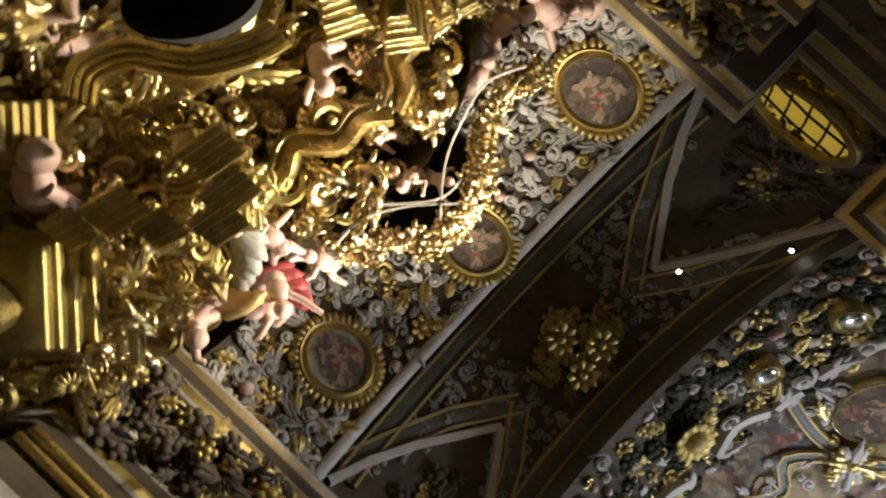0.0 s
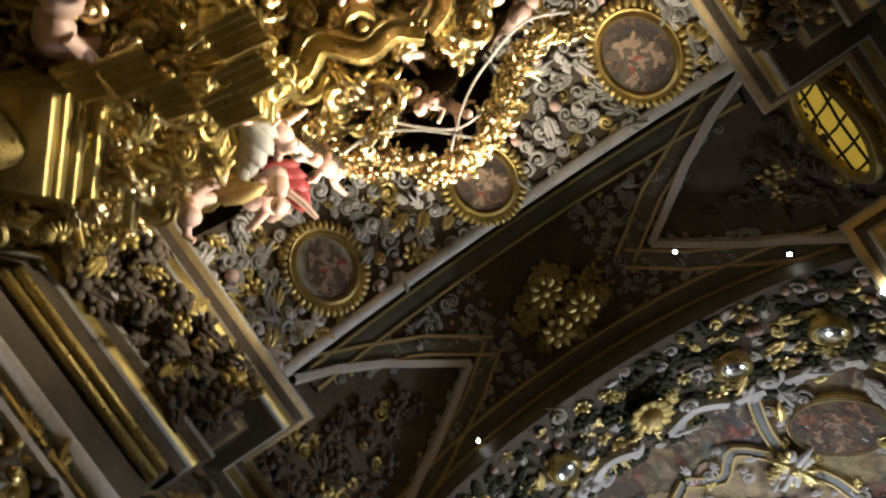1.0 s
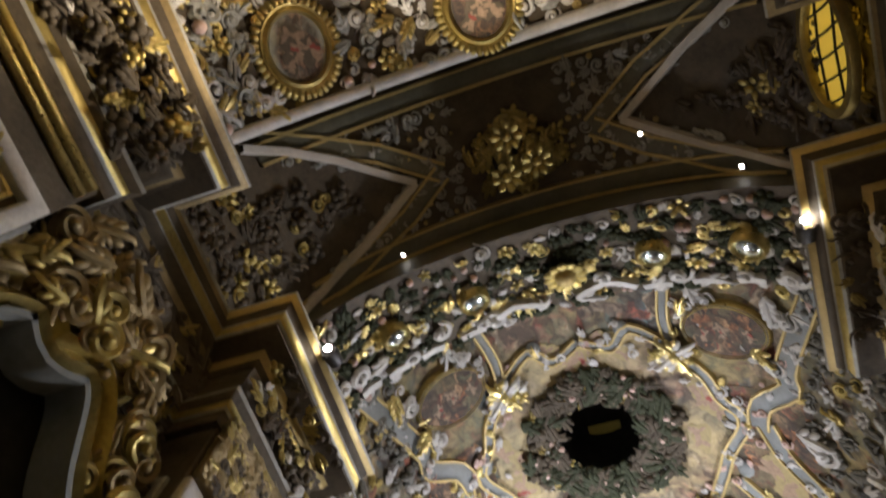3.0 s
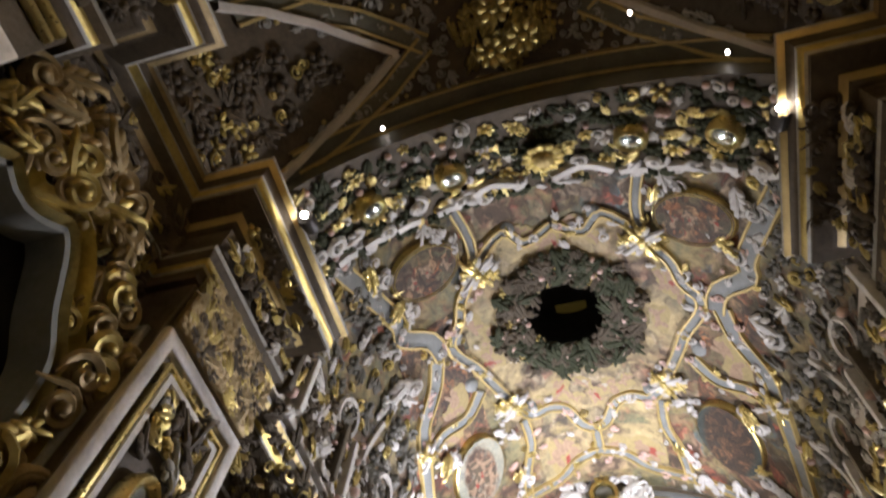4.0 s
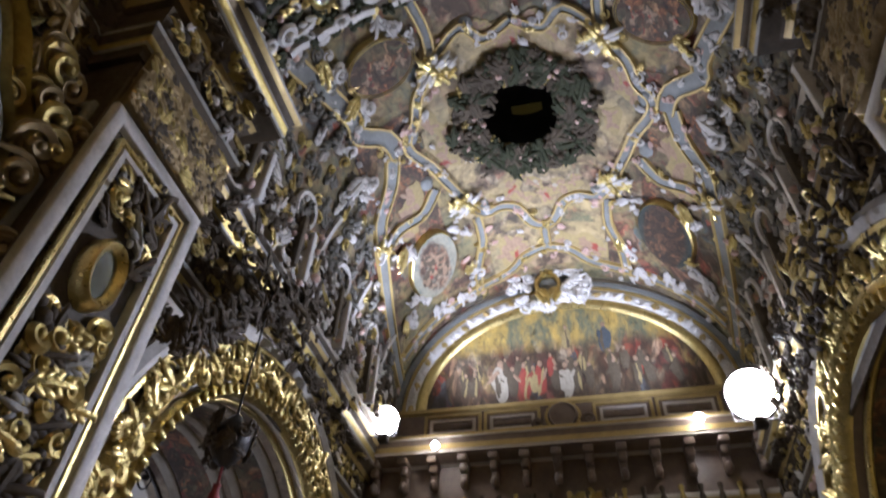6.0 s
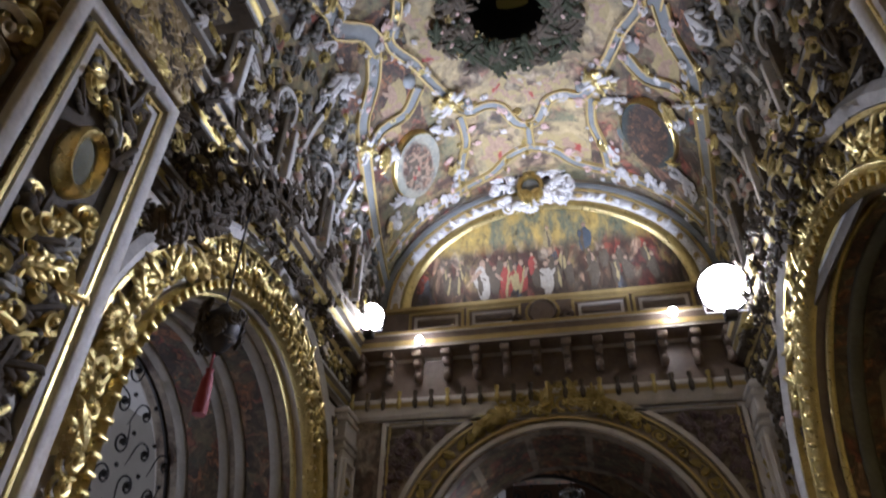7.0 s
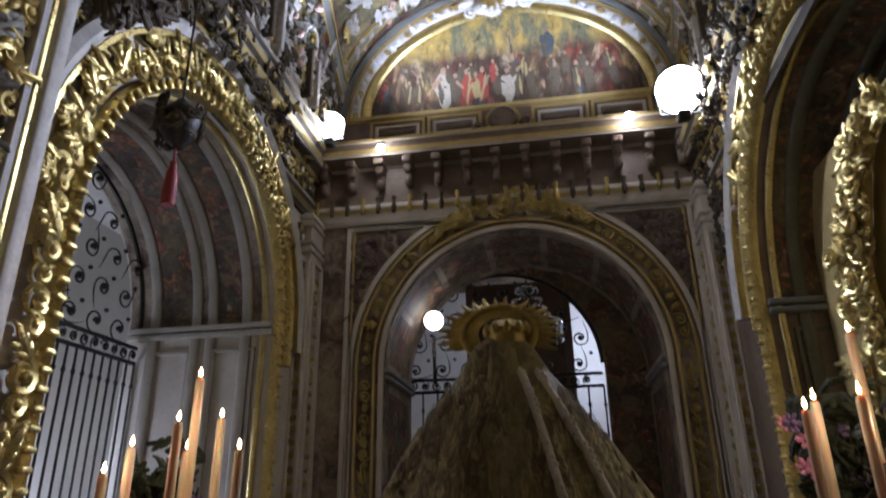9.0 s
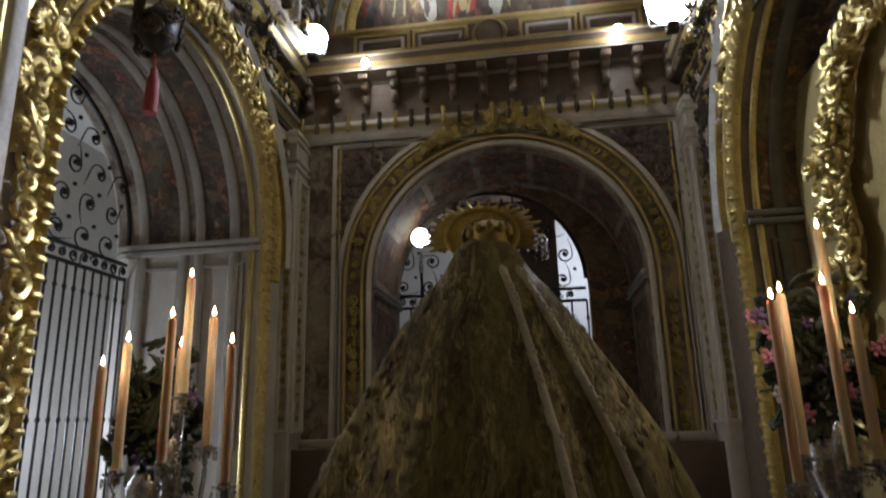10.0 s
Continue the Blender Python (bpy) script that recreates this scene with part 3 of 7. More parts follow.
# oculus with a shallow dome, its shade painted near black, over the painted vault
drum = []
for i in range(40):
    a = 2 * math.pi * i / 40
    p = NAVE.at(12.5 * math.cos(a) - 1, 4.82 + 0.46 * math.sin(a))
    drum.append([tuple(p), (AX + 0.62 * math.cos(a), 4.8 + 0.56 * math.sin(a), 8.95), (AX + 0.55 * math.cos(a), 4.8 + 0.5 * math.sin(a), 9.25), (AX + 0.4 * math.cos(a), 4.8 + 0.36 * math.sin(a), 9.42), (AX + 0.14 * math.cos(a), 4.8 + 0.12 * math.sin(a), 9.46)])
dv = [q for row in drum for q in row]
df = [(5 * i + k, 5 * ((i + 1) % 40) + k, 5 * ((i + 1) % 40) + k + 1, 5 * i + k + 1) for i in range(40) for k in range(4)]
structure("ceiling_oculus", (np.array(dv), df), SHADE_BLACK, "shallow dome inside the oculus, its shade painted near black")
tagged(part("window_oculus", box(AX - 0.2, AX + 0.2, 5.12, 5.34, 9.3, 9.33), DIM, None, "dim olive pane at the top of the oculus", False), "", "window", "", "structure")

# enclosing walls behind the altarpiece, and the rooms beyond the arches
structure("wall_behind", box(-4.5, 4.5, -2.6, -2.3, 0, 9.6), UMBER, "dark wall behind the gilded altarpiece", False)
for s in (-1, 1):
    x = AX + s * 2.15
    structure("wall_crossing", box(min(x, x + s * 0.4), max(x, x + s * 0.4), -0.9, 2.75, 0, 8.2), DARK_PAINT, "dark painted wall of the crossing")
    structure("wall_altar_side", box(min(x, x + s * 0.4), max(x, x + s * 0.4), -2.4, -0.9, 0, 9.6), UMBER, "dark side wall beside the altarpiece", False)
structure("wall_side_room", box(-5.9, -5.7, 1.5, 9, 0, 6), LIMEWASH, "whitewashed wall of the lit side room", False)
structure("wall_side_room", box(-5.7, X0 - 1.75, 1.5, 1.7, 0, 6), LIMEWASH, "whitewashed end wall of the side room", False)
structure("wall_side_room", box(-5.7, X0 - 1.75, 8.6, 8.8, 0, 6), LIMEWASH, "whitewashed end wall of the side room", False)
structure("ceiling_side_room", box(-5.9, X0 - 1.75, 1.5, 9, 5.2, 5.4), LIMEWASH, "flat white ceiling of the side room", False)
structure("wall_chapel_back", box(X1 + 1.75, X1 + 1.95, 2.5, 8, 0, 6), OCHRE, "dull gilt back wall of the side chapel", False)
structure("wall_antechamber", box(-3.2, 3.2, 13.2, 13.4, 0, 6), LIMEWASH, "pale back wall of the lit antechamber", False)
for s in (-1, 1):
    structure("wall_antechamber", box(AX + s * 3.0 - 0.1, AX + s * 3.0 + 0.1, Y1 + 1.5, 13.2, 0, 6), LIMEWASH, "pale side wall of the lit antechamber", False)
structure("ceiling_antechamber", box(-3.2, 3.2, Y1 + 1.5, 13.3, 5.6, 5.8), DARK_PAINT, "dark ceiling of the antechamber", False)

# ---- mouldings and stucco ----
GOLD_EDGE = [(-0.055, 0), (-0.055, 0.03), (-0.03, 0.045), (0, 0.03), (0.03, 0.045), (0.055, 0.03), (0.055, 0)]


def strip(w, h):
    """A plain raised band with rounded shoulders."""
    return [(-w, 0), (-w, 0.7 * h), (-0.75 * w, h), (0.75 * w, h), (w, 0.7 * h), (w, 0)]


def trimmed(heap, barrel, pts, w, closed=False, band=0, edge=1, h=0.03):
    """A flat band with a raised gilt fillet along either side."""
    heap.put(barrel.band(pts, strip(w, h), closed), None, band)
    for s in (-1, 1):
        heap.put(barrel.band(pts, [(s * w - 0.017, 0), (s * w - 0.011, h + 0.02), (s * w + 0.011, h + 0.02), (s * w + 0.017, 0)], closed), None, edge)


def mirrored(pts):
    return [(-d, y) for d, y in pts]


rnd = random.Random(4)
# painted fields of the nave vault, laid 6 mm under the shell
def field(name, mat, inside, label, d0=-80, d1=80, y0=2.85, y1=7.85, lift=0.006, n=(110, 70)):
    return part(name, NAVE.shell(d0, d1, *n, lambda d, y: not inside(d, y), y0, y1, lift), mat, vault_nave, label)


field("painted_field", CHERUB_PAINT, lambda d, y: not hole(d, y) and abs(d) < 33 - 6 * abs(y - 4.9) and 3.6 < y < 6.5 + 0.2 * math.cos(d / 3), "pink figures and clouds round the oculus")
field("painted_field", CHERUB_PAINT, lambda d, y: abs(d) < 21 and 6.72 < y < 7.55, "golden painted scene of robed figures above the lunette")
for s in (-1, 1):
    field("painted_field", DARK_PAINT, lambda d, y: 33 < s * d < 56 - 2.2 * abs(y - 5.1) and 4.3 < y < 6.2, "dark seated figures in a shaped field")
bands = Heap()
P1 = curve([(0, 6.72), (-4, 6.62), (-8, 6.3), (-13, 6.2), (-19, 6.22), (-24, 5.95)], 4)
P2 = curve([(-24, 5.92), (-29, 5.45), (-32, 5.14), (-37, 4.8), (-37, 4.6), (-33, 4.45), (-30, 4.16), (-24, 3.9)], 4)
P3 = curve([(-41, 4.75), (-43, 4.45), (-51, 4.2), (-51, 3.97), (-56, 3.49), (-62, 3.0)], 3)
P4 = curve([(-43, 4.7), (-46, 5.0), (-50, 5.2), (-55, 5.4), (-58, 5.7), (-64, 6.4), (-71, 7.2), (-76, 7.85)], 3)
P5 = curve([(-22, 6.25), (-22, 6.7), (-26, 7.15), (-28, 7.7)], 3)
P6 = curve([(-24, 3.9), (-23, 3.5), (-25, 3.1)], 3)
P7 = curve([(-33, 5.5), (-40, 5.75), (-50, 5.72), (-57, 5.85)], 4)
P8 = curve([(-24, 3.85), (-14, 3.55), (-8, 3.75), (0, 3.6)], 4)
P10 = curve([(-68, 7.6), (-50, 7.62), (-30, 7.6), (-16, 7.52), (-8, 7.25), (0, 7.15)], 4)
for path, w in ((P1, 0.06), (P2, 0.055), (P3, 0.1), (P4, 0.09), (P5, 0.05), (P6, 0.05), (P7, 0.07), (P8, 0.045), (P10, 0.06)):
    for q in (path, mirrored(path)):
        trimmed(bands, NAVE, q, w)
trimmed(bands, NAVE, [(0, 6.72), (0, 7.15)], 0.05)
trimmed(bands, NAVE, [(-80, 2.88), (-40, 2.88), (0, 2.88), (40, 2.88), (80, 2.88)], 0.06, False, 2, 1)
bands.make("moulding", [BLUE, OCHRE, STUCCO], vault_nave, "blue-grey bands edged with gilt fillets")


def blot(rx, ry, wob=0.12, seed=0, n=18):
    """A flat brush-stroke shape with an uneven outline, slightly domed."""
    r = random.Random(seed)
    p = [r.uniform(0, 6.28) for _ in range(3)]
    v = [(0, 0, 0.012)]
    for i in range(n):
        a = 2 * math.pi * i / n
        q = 1 + wob * (math.sin(2 * a + p[0]) + 0.6 * math.sin(3 * a + p[1]) + 0.5 * math.sin(5 * a + p[2]))
        v.append((rx * q * math.cos(a), ry * q * math.sin(a), 0))
    return np.array(v), [(0, 1 + i, 1 + (i + 1) % n) for i in range(n)]


def small_figure(heap, m, r):
    """A painted putto as a few plain strokes: shadow, body, head, limbs, a scrap of cloth."""
    k = lambda: r.randrange(10000)
    heap.put(blot(0.4, 0.55, 0.25, k()), m @ pose(0.1, -0.1, -0.004), 1)
    heap.put(blot(0.22, 0.3, 0.12, k()), m, 0)
    heap.put(blot(0.14, 0.15, 0.06, k()), m @ pose(r.uniform(-0.1, 0.1), 0.36, 0.001), 0)
    heap.put(blot(0.13, 0.08, 0.15, k()), m @ pose(0, 0.44, 0.003), 1)
    bend = r.choice((-1, 1))
    heap.put(blot(0.07, 0.2, 0.12, k()), m @ pose(bend * 0.24, 0.2, 0.002, 0, 0, bend * r.uniform(-75, -35)), 0)
    heap.put(blot(0.06, 0.14, 0.12, k()), m @ pose(-bend * 0.16, 0.02, 0.003, 0, 0, r.uniform(-40, 40)), 1)
    heap.put(blot(0.1, 0.24, 0.15, k()), m @ pose(bend * 0.08, -0.36, 0.002, 0, 0, bend * r.uniform(10, 50)), 0)
    heap.put(blot(0.1, 0.2, 0.15, k()), m @ pose(-bend * 0.14, -0.3, 0.003, 0, 0, -bend * r.uniform(40, 90)), 0)
    if r.random() < 0.5:
        heap.put(blot(0.12, 0.25, 0.3, k()), m @ pose(r.uniform(-0.15, 0.15), -0.15, 0.004, 0, 0, r.uniform(-60, 60)), 2)


PAINT_FLESH = surface("painted_skin_tone", (0.4, 0.27, 0.17), (0.14, 0.09, 0.055), 0.7, 0.0, 70, 24, 0.1)
PAINT_BROWN = surface("painted_brown_shade", (0.13, 0.1, 0.06), (0.05, 0.038, 0.024), 0.7, 0.0, 70, 24, 0.1)
PAINT_RED = surface("painted_red_cloth", (0.36, 0.07, 0.045), (0.13, 0.035, 0.025), 0.7, 0.0, 70, 24, 0.1)
PAINT_WHITE = surface("painted_white_cloth", (0.48, 0.43, 0.33), (0.2, 0.17, 0.12), 0.7, 0.0, 70, 24, 0.1)
PAINT_BLUE = surface("painted_blue_cloth", (0.085, 0.1, 0.11), (0.04, 0.05, 0.055), 0.7, 0.0, 70, 24, 0.1)
PAINT_OCHRE = surface("painted_ochre_cloth", (0.4, 0.31, 0.13), (0.18, 0.14, 0.065), 0.7, 0.0, 70, 24, 0.1)
PUTTI = ((-0.38, 0.2, 20, 0.62), (0.32, 0.3, -30, 0.6), (0.0, -0.3, 70, 0.66), (0.02, 0.1, 10, 0.5))


def medallion(name, barrel, d, y, rx, ry, paint, parent, label, rim=0.07, beads=34, spin=0.0, gilt=None, putti=()):
    """An oval painting in a beaded gilt frame."""
    ob = thing(name, label, "medallion", "oval medallions", "")
    m = barrel.seat(d, y, 0.02, spin)
    ring = [m @ Vector((rx * math.cos(a), ry * math.sin(a), 0)) for a in np.linspace(0, 2 * math.pi, 49)[:-1]]
    nrm = m.to_3x3() @ Vector((0, 0, 1))
    disc = [(0, 0, 0.035)] + [(rx * math.cos(a), ry * math.sin(a), 0.02) for a in np.linspace(0, 2 * math.pi, 49)[:-1]]
    part("painting", moved((np.array(disc), [(0, 1 + i, 1 + (i + 1) % 48) for i in range(48)]), m @ pose(0, 0, 0.25 * max(rx, ry) ** 2)), paint, ob, "darkened oil painting of figures")
    frame_heap = Heap()
    frame_heap.put(sweep(ring, [nrm] * 48, [(-rim, -0.03), (-rim, 0.03), (-0.5 * rim, 0.075), (0, 0.05), (0.3 * rim, 0.06), (0.6 * rim, 0.02), (0.6 * rim, -0.03)], True))
    for i in range(beads):
        a = 2 * math.pi * i / beads
        p = m @ Vector(((rx + 0.85 * rim) * math.cos(a), (ry + 0.85 * rim) * math.sin(a), 0.02))
        frame_heap.put(ball(6, 4, (0.032, 0.05, 0.035)), onto(p, nrm, p - m.translation))
    frame_heap.make("frame", [gilt or GOLD], ob, "carved gilt frame with leaf edge")
    if putti:
        dome = 0.02 + 0.25 * max(rx, ry) ** 2
        for px, py, turn, size in putti:
            figure = Heap()
            small_figure(figure, m @ pose(px * rx, py * ry, dome + 0.016 - 0.008 * (px * px + py * py), 0, 0, turn) @ Matrix.Scale(size * ry, 4), rnd)
            figure.make("painted_figure", [PAINT_FLESH, PAINT_BROWN, PAINT_RED], ob, "plain painted putto")
    return ob


for s in (-1, 1):
    medallion("oval_medallion", NAVE, s * 42.5, 6.6, 0.37, 0.52, OVAL_PALE if s < 0 else OVAL_PAINT, None, "oval painting in a gilt frame on the painted vault" if s < 0 else "dark oval painting in a gilt frame on the painted vault", 0.05, 0, 16 * s, None, [(p, q, t, 0.8 * z) for p, q, t, z in PUTTI] if s < 0 else ())
    medallion("oval_medallion", NAVE, s * 38, 3.6, 0.42, 0.3, DARK_PAINT, None, "red-brown oval fresco in a gilt frame beside the arch", 0.045, 0, 0.0, None, [(q * 1.5, p * 0.5, t, 0.8 * z) for q, p, t, z in PUTTI[:4]])
    medallion("oval_medallion", NEAR_ARCH, 49.3 if s > 0 else -42, -0.1 if s > 0 else -0.14, 0.27 if s > 0 else 0.25, 0.31 if s > 0 else 0.29, OVAL_PALE if s < 0 else OVAL_PAINT, None, "oval putti painting in a beaded gilt frame on the arch", 0.055, 40, 0.0, ANTIQUE, PUTTI)
medallion("oval_medallion", NEAR_ARCH, 2, -0.0, 0.25, 0.28, OVAL_PAINT, None, "shadowed oval painting at the crown of the arch", 0.055, 40, 0.0, OLD_GOLD, PUTTI[:4])

# painted figures on the vault's fields
vr = random.Random(21)
for d0, d1, y0, y1, count, size in ((-16, 14, 5.85, 6.25, 9, 0.26), (-16, -6, 6.95, 7.3, 2, 0.5), (6, 17, 6.95, 7.3, 2, 0.5), (-12, 12, 3.6, 3.85, 7, 0.24), (-32, -24, 4.4, 5.3, 4, 0.3), (24, 32, 4.4, 5.3, 4, 0.3), (-50, -40, 5.3, 5.8, 2, 0.42), (40, 50, 5.3, 5.8, 2, 0.42)):
    for i in range(count):
        d, y = d0 + (d1 - d0) * (i + vr.uniform(0.2, 0.8)) / count, vr.uniform(y0, y1)
        figure = Heap()
        small_figure(figure, NAVE.seat(d, y, 0.014, 180 + vr.uniform(-60, 60), size * vr.uniform(0.8, 1.2)), vr)
        figure.make("painted_figure", [PAINT_FLESH, PAINT_OCHRE, vr.choice((PAINT_RED, PAINT_OCHRE, PAINT_WHITE))], vault_nave, "plain painted figure among golden clouds")

# rosettes and gilt clusters where bands meet
bits = Heap()
for s in (-1, 1):
    for d, y, q in ((24, 5.93, 0.3), (24, 3.9, 0.34), (20, 3.95, 0.22), (28, 5.9, 0.2), (58, 5.75, 0.25)):
        bits.put(ROSES[0], NAVE.seat(s * d, y, 0.02, 0, q), 0)
        for k in range(4):
            bits.put(LEAVES[0], NAVE.seat(s * d, y, 0.02, 90 * k + 40, q * 0.9), k % 2)
    # white shells and scrolls round the ovals and beside the fields
    for d, y, a, q in ((50, 6.15, 40, 0.4), (28, 7.2, 200, 0.3), (52, 7.0, 120, 0.34), (30, 6.3, -60, 0.24), (47, 3.9, 60, 0.35), (30, 3.45, 160, 0.26), (33, 3.2, 20, 0.3), (56, 4.75, 90, 0.42), (52, 3.35, 10, 0.35), (45, 7.5, 10, 0.3), (34, 7.6, 0, 0.3), (60, 7.2, 30, 0.3)):
        bits.put(SHELLS[0], NAVE.seat(s * d, y, 0.02, -s * a, q * 0.5), 1)
        for k in range(3):
            bits.put(rnd.choice(SCROLLS + LEAVES), NAVE.seat(s * d + rnd.uniform(-4, 4), y + rnd.uniform(-0.15, 0.15), 0.02, rnd.uniform(0, 360), q * rnd.uniform(0.3, 0.5)), 1)
        bits.put(rnd.choice(SCROLLS), NAVE.seat(s * d + 2, y + 0.08, 0.02, s * a + 90, q * 0.55), 1)
        bits.put(rnd.choice(LEAVES), NAVE.seat(s * d - 2, y - 0.08, 0.02, s * a, q * 0.7), rnd.choice((0, 1)))
    for d, y in ((35, 4.62), (19, 6.1), (35, 5.35), (12, 3.55)):
        bits.put(ball(10, 6, (0.09, 0.11, 0.04)), NAVE.seat(s * d, y, 0.01), 2)
tagged(bits.make("stucco_ornament", [GOLD, STUCCO, BLUE], vault_nave, "gilt rosettes and white stucco shells"), kind="stuff")

# small white and gilt carving that follows the bands
trail = Heap()
for path in (P1, P2, P3, P4, P5, P7, P8, P10):
    for q in (path, mirrored(path)):
        for d, y in q:
            for k in range(2):
                if rnd.random() < 0.55:
                    trail.put(rnd.choice(SCROLLS + LEAVES), NAVE.seat(d + rnd.uniform(-4.5, 4.5), min(7.8, y + rnd.uniform(-0.17, 0.17)), 0.02, rnd.uniform(0, 360), rnd.uniform(0.06, 0.13)), rnd.choice((0, 0, 1, 2)))
tagged(trail.make("band_carving", [STUCCO, GOLD, FLESH], vault_nave, "small white and gilt carving beside the bands"), kind="stuff")

# dense stucco along the vault's edges, shade there painted by a darker stucco copy
edge = Heap()
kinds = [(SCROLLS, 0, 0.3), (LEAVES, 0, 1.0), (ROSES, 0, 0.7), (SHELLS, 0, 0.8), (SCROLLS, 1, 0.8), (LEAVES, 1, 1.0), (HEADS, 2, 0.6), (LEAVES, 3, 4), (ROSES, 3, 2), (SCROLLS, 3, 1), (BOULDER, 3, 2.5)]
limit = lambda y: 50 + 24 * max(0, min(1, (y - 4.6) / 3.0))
strew(edge, spots_on(NAVE, -95, 95, 2.9, 7.85, 0.17, rnd, lambda d, y: abs(d) > limit(y) + 3), kinds, rnd, 0.11, 0.2, vault_nave, [STUCCO, OLD_GOLD, FLESH, SHADE_STUCCO])
for s in (-1, 1):
    for y in (4.3, 5.4, 6.5):
        edge.put(joined(*[tube([(0.19 * math.cos(a), 0.19 * math.sin(a), 0.03), (0.19 * math.cos(a + 0.4), 0.19 * math.sin(a + 0.4), 0.03)], [0.03, 0.03], 5) for a in np.arange(0, 6.2, 0.39)]), NAVE.seat(s * 80, y, 0.01), 0)
        edge.put(NAVE.band([(s * 68, y + 0.55), (s * 94, y + 0.5)], strip(0.035, 0.05)), None, 0)
tagged(edge.make("stucco_ornament", [STUCCO, OLD_GOLD, FLESH, SHADE_STUCCO], vault_nave, "white stucco scrolls and leaves, many painted grey as if in shade"), kind="stuff")

# ring of heads and clouds round the oculus
ring = Heap()
for i in range(420):
    a, q = rnd.uniform(0, 2 * math.pi), rnd.uniform(0.95, 1.72) + 0.12 * rnd.random() ** 3
    d, y = 12.5 * q * math.cos(a) - 1, 4.82 + 0.5 * q * math.sin(a) + 0.03
    shapes, k, sz = rnd.choice(((HEADS, 2, 0.12), (LEAVES, 4, 0.2), (BOULDER, 4, 0.16), (ROSES, 0, 0.12), (SCROLLS, 1, 0.08), (BOULDER, 3, 0.15), (LEAVES, 3, 0.2), (LEAVES, 4, 0.22), (BOULDER, 3, 0.14), (LEAVES, 3, 0.18), (HEADS, 3, 0.15)))
    ring.put(rnd.choice(shapes), NAVE.seat(d, y, 0.02, rnd.uniform(0, 360), sz * rnd.uniform(0.7, 1.3)), k)
tagged(ring.make("stucco_ornament", [OLD_GOLD, STUCCO, FLESH, UMBER, LEAFGREEN], vault_nave, "dark wreath of heads and leaves round the oculus"), kind="stuff")

# far arch: flowers, leaves, discs
far = Heap()
kinds = [(BOULDER, 3, 3), (LEAVES, 3, 3), (ROSES, 1, 1.6), (SCROLLS, 0, 1.6), (HEADS, 2, 0.6), (LEAVES, 1, 1.4), (SHELLS, 0, 1), (BUDS, 2, 0.8), (SCROLLS, 1, 0.8)]
strew(far, spots_on(FAR_ARCH, -96, 96, 1.86, 2.78, 0.108, rnd), kinds, rnd, 0.09, 0.17, bpy.data.objects["ceiling_far_arch"], [STUCCO, GOLD, FLESH, LEAFGREEN])
for s in (-1, 1):
    for a in np.arange(6, 90, 8.5):
        far.put(rnd.choice(LEAVES + SCROLLS), FAR_ARCH.seat(s * a + rnd.uniform(-3, 3), rnd.uniform(2.5, 2.72), 0.03, rnd.uniform(0, 360), rnd.uniform(0.14, 0.24)), 0)
    far.put(FAR_ARCH.band(curve([(s * 4, 2.66), (s * 12, 2.56), (s * 19, 2.68)], 4), strip(0.05, 0.09)), None, 0)
    for a in (24, 36, 47, 57):
        far.put(FAR_ARCH.band([(s * (a - 3.5), 2.72), (s * a, 2.71), (s * (a + 3.5), 2.73)], strip(0.05, 0.07)), None, 0)
tagged(far.make("stucco_ornament", [STUCCO, GOLD, FLESH, LEAFGREEN], bpy.data.objects["ceiling_far_arch"], "garlands of leaves, flowers and gilt scrolls"), kind="stuff")
for d, q in ((-45, 0.1), (-21, 0.11), (25, 0.11), (49, 0.11)):
    ob = thing("roundel", "pale blue disc in a thin gilt ring on the flowered arch", "roundel", "discs of the flowered arch")
    m = FAR_ARCH.seat(d, 2.3, 0.1)
    part("disc", moved(ball(20, 8, (q, q, 0.04)), m), MIRROR, ob)
    r = [m @ Vector((1.12 * q * math.cos(a), 1.12 * q * math.sin(a), 0)) for a in np.linspace(0, 6.2832, 29)[:-1]]
    part("rim", sweep(r, [m.to_3x3() @ Vector((0, 0, 1))] * 28, [(-0.025, -0.1), (-0.02, 0.02), (0, 0.035), (0.02, 0.02), (0.025, -0.1)], True), GOLD, ob)
ob = thing("gilt_flower", "gilt stucco sunflower at the crown of the arch", "ornament")
part("petals", moved(rosette(12), FAR_ARCH.seat(3, 2.3, 0.08, 0, 0.33)), OLD_GOLD, ob)
part("heart", moved(ball(12, 8, (0.1, 0.1, 0.1)), FAR_ARCH.seat(3, 2.3, 0.12)), OCHRE, ob)

# near arch: stucco scrolls and leaves round the ovals
near = Heap()
clear = lambda d, y: all(((d - e) / 11.5) ** 2 + ((y + 0.12) / 0.4) ** 2 > 1 for e in (-42, 2, 49)) and y < 0.27
kinds = [(SCROLLS, 0, 2.2), (LEAVES, 0, 1.8), (ROSES, 1, 0.8), (SHELLS, 0, 0.8), (SCROLLS, 4, 1.2), (LEAVES, 4, 1), (HEADS, 2, 0.5), (SCROLLS, 3, 3), (LEAVES, 3, 3)]
strew(near, spots_on(NEAR_ARCH, -96, 96, -0.78, 0.3, 0.098, rnd, clear), kinds, rnd, 0.09, 0.17, bpy.data.objects["ceiling_near_arch"], [STUCCO, GOLD, FLESH, GREY, ANTIQUE])
near.put(NEAR_ARCH.band([(-92, 0.3), (-45, 0.3), (0, 0.3), (45, 0.3), (92, 0.3)], strip(0.045, 0.05)), None, 0)
tagged(near.make("stucco_ornament", [STUCCO, GOLD, FLESH, GREY, ANTIQUE], bpy.data.objects["ceiling_near_arch"], "grey and gilt stucco scrolls and leaves"), kind="stuff")

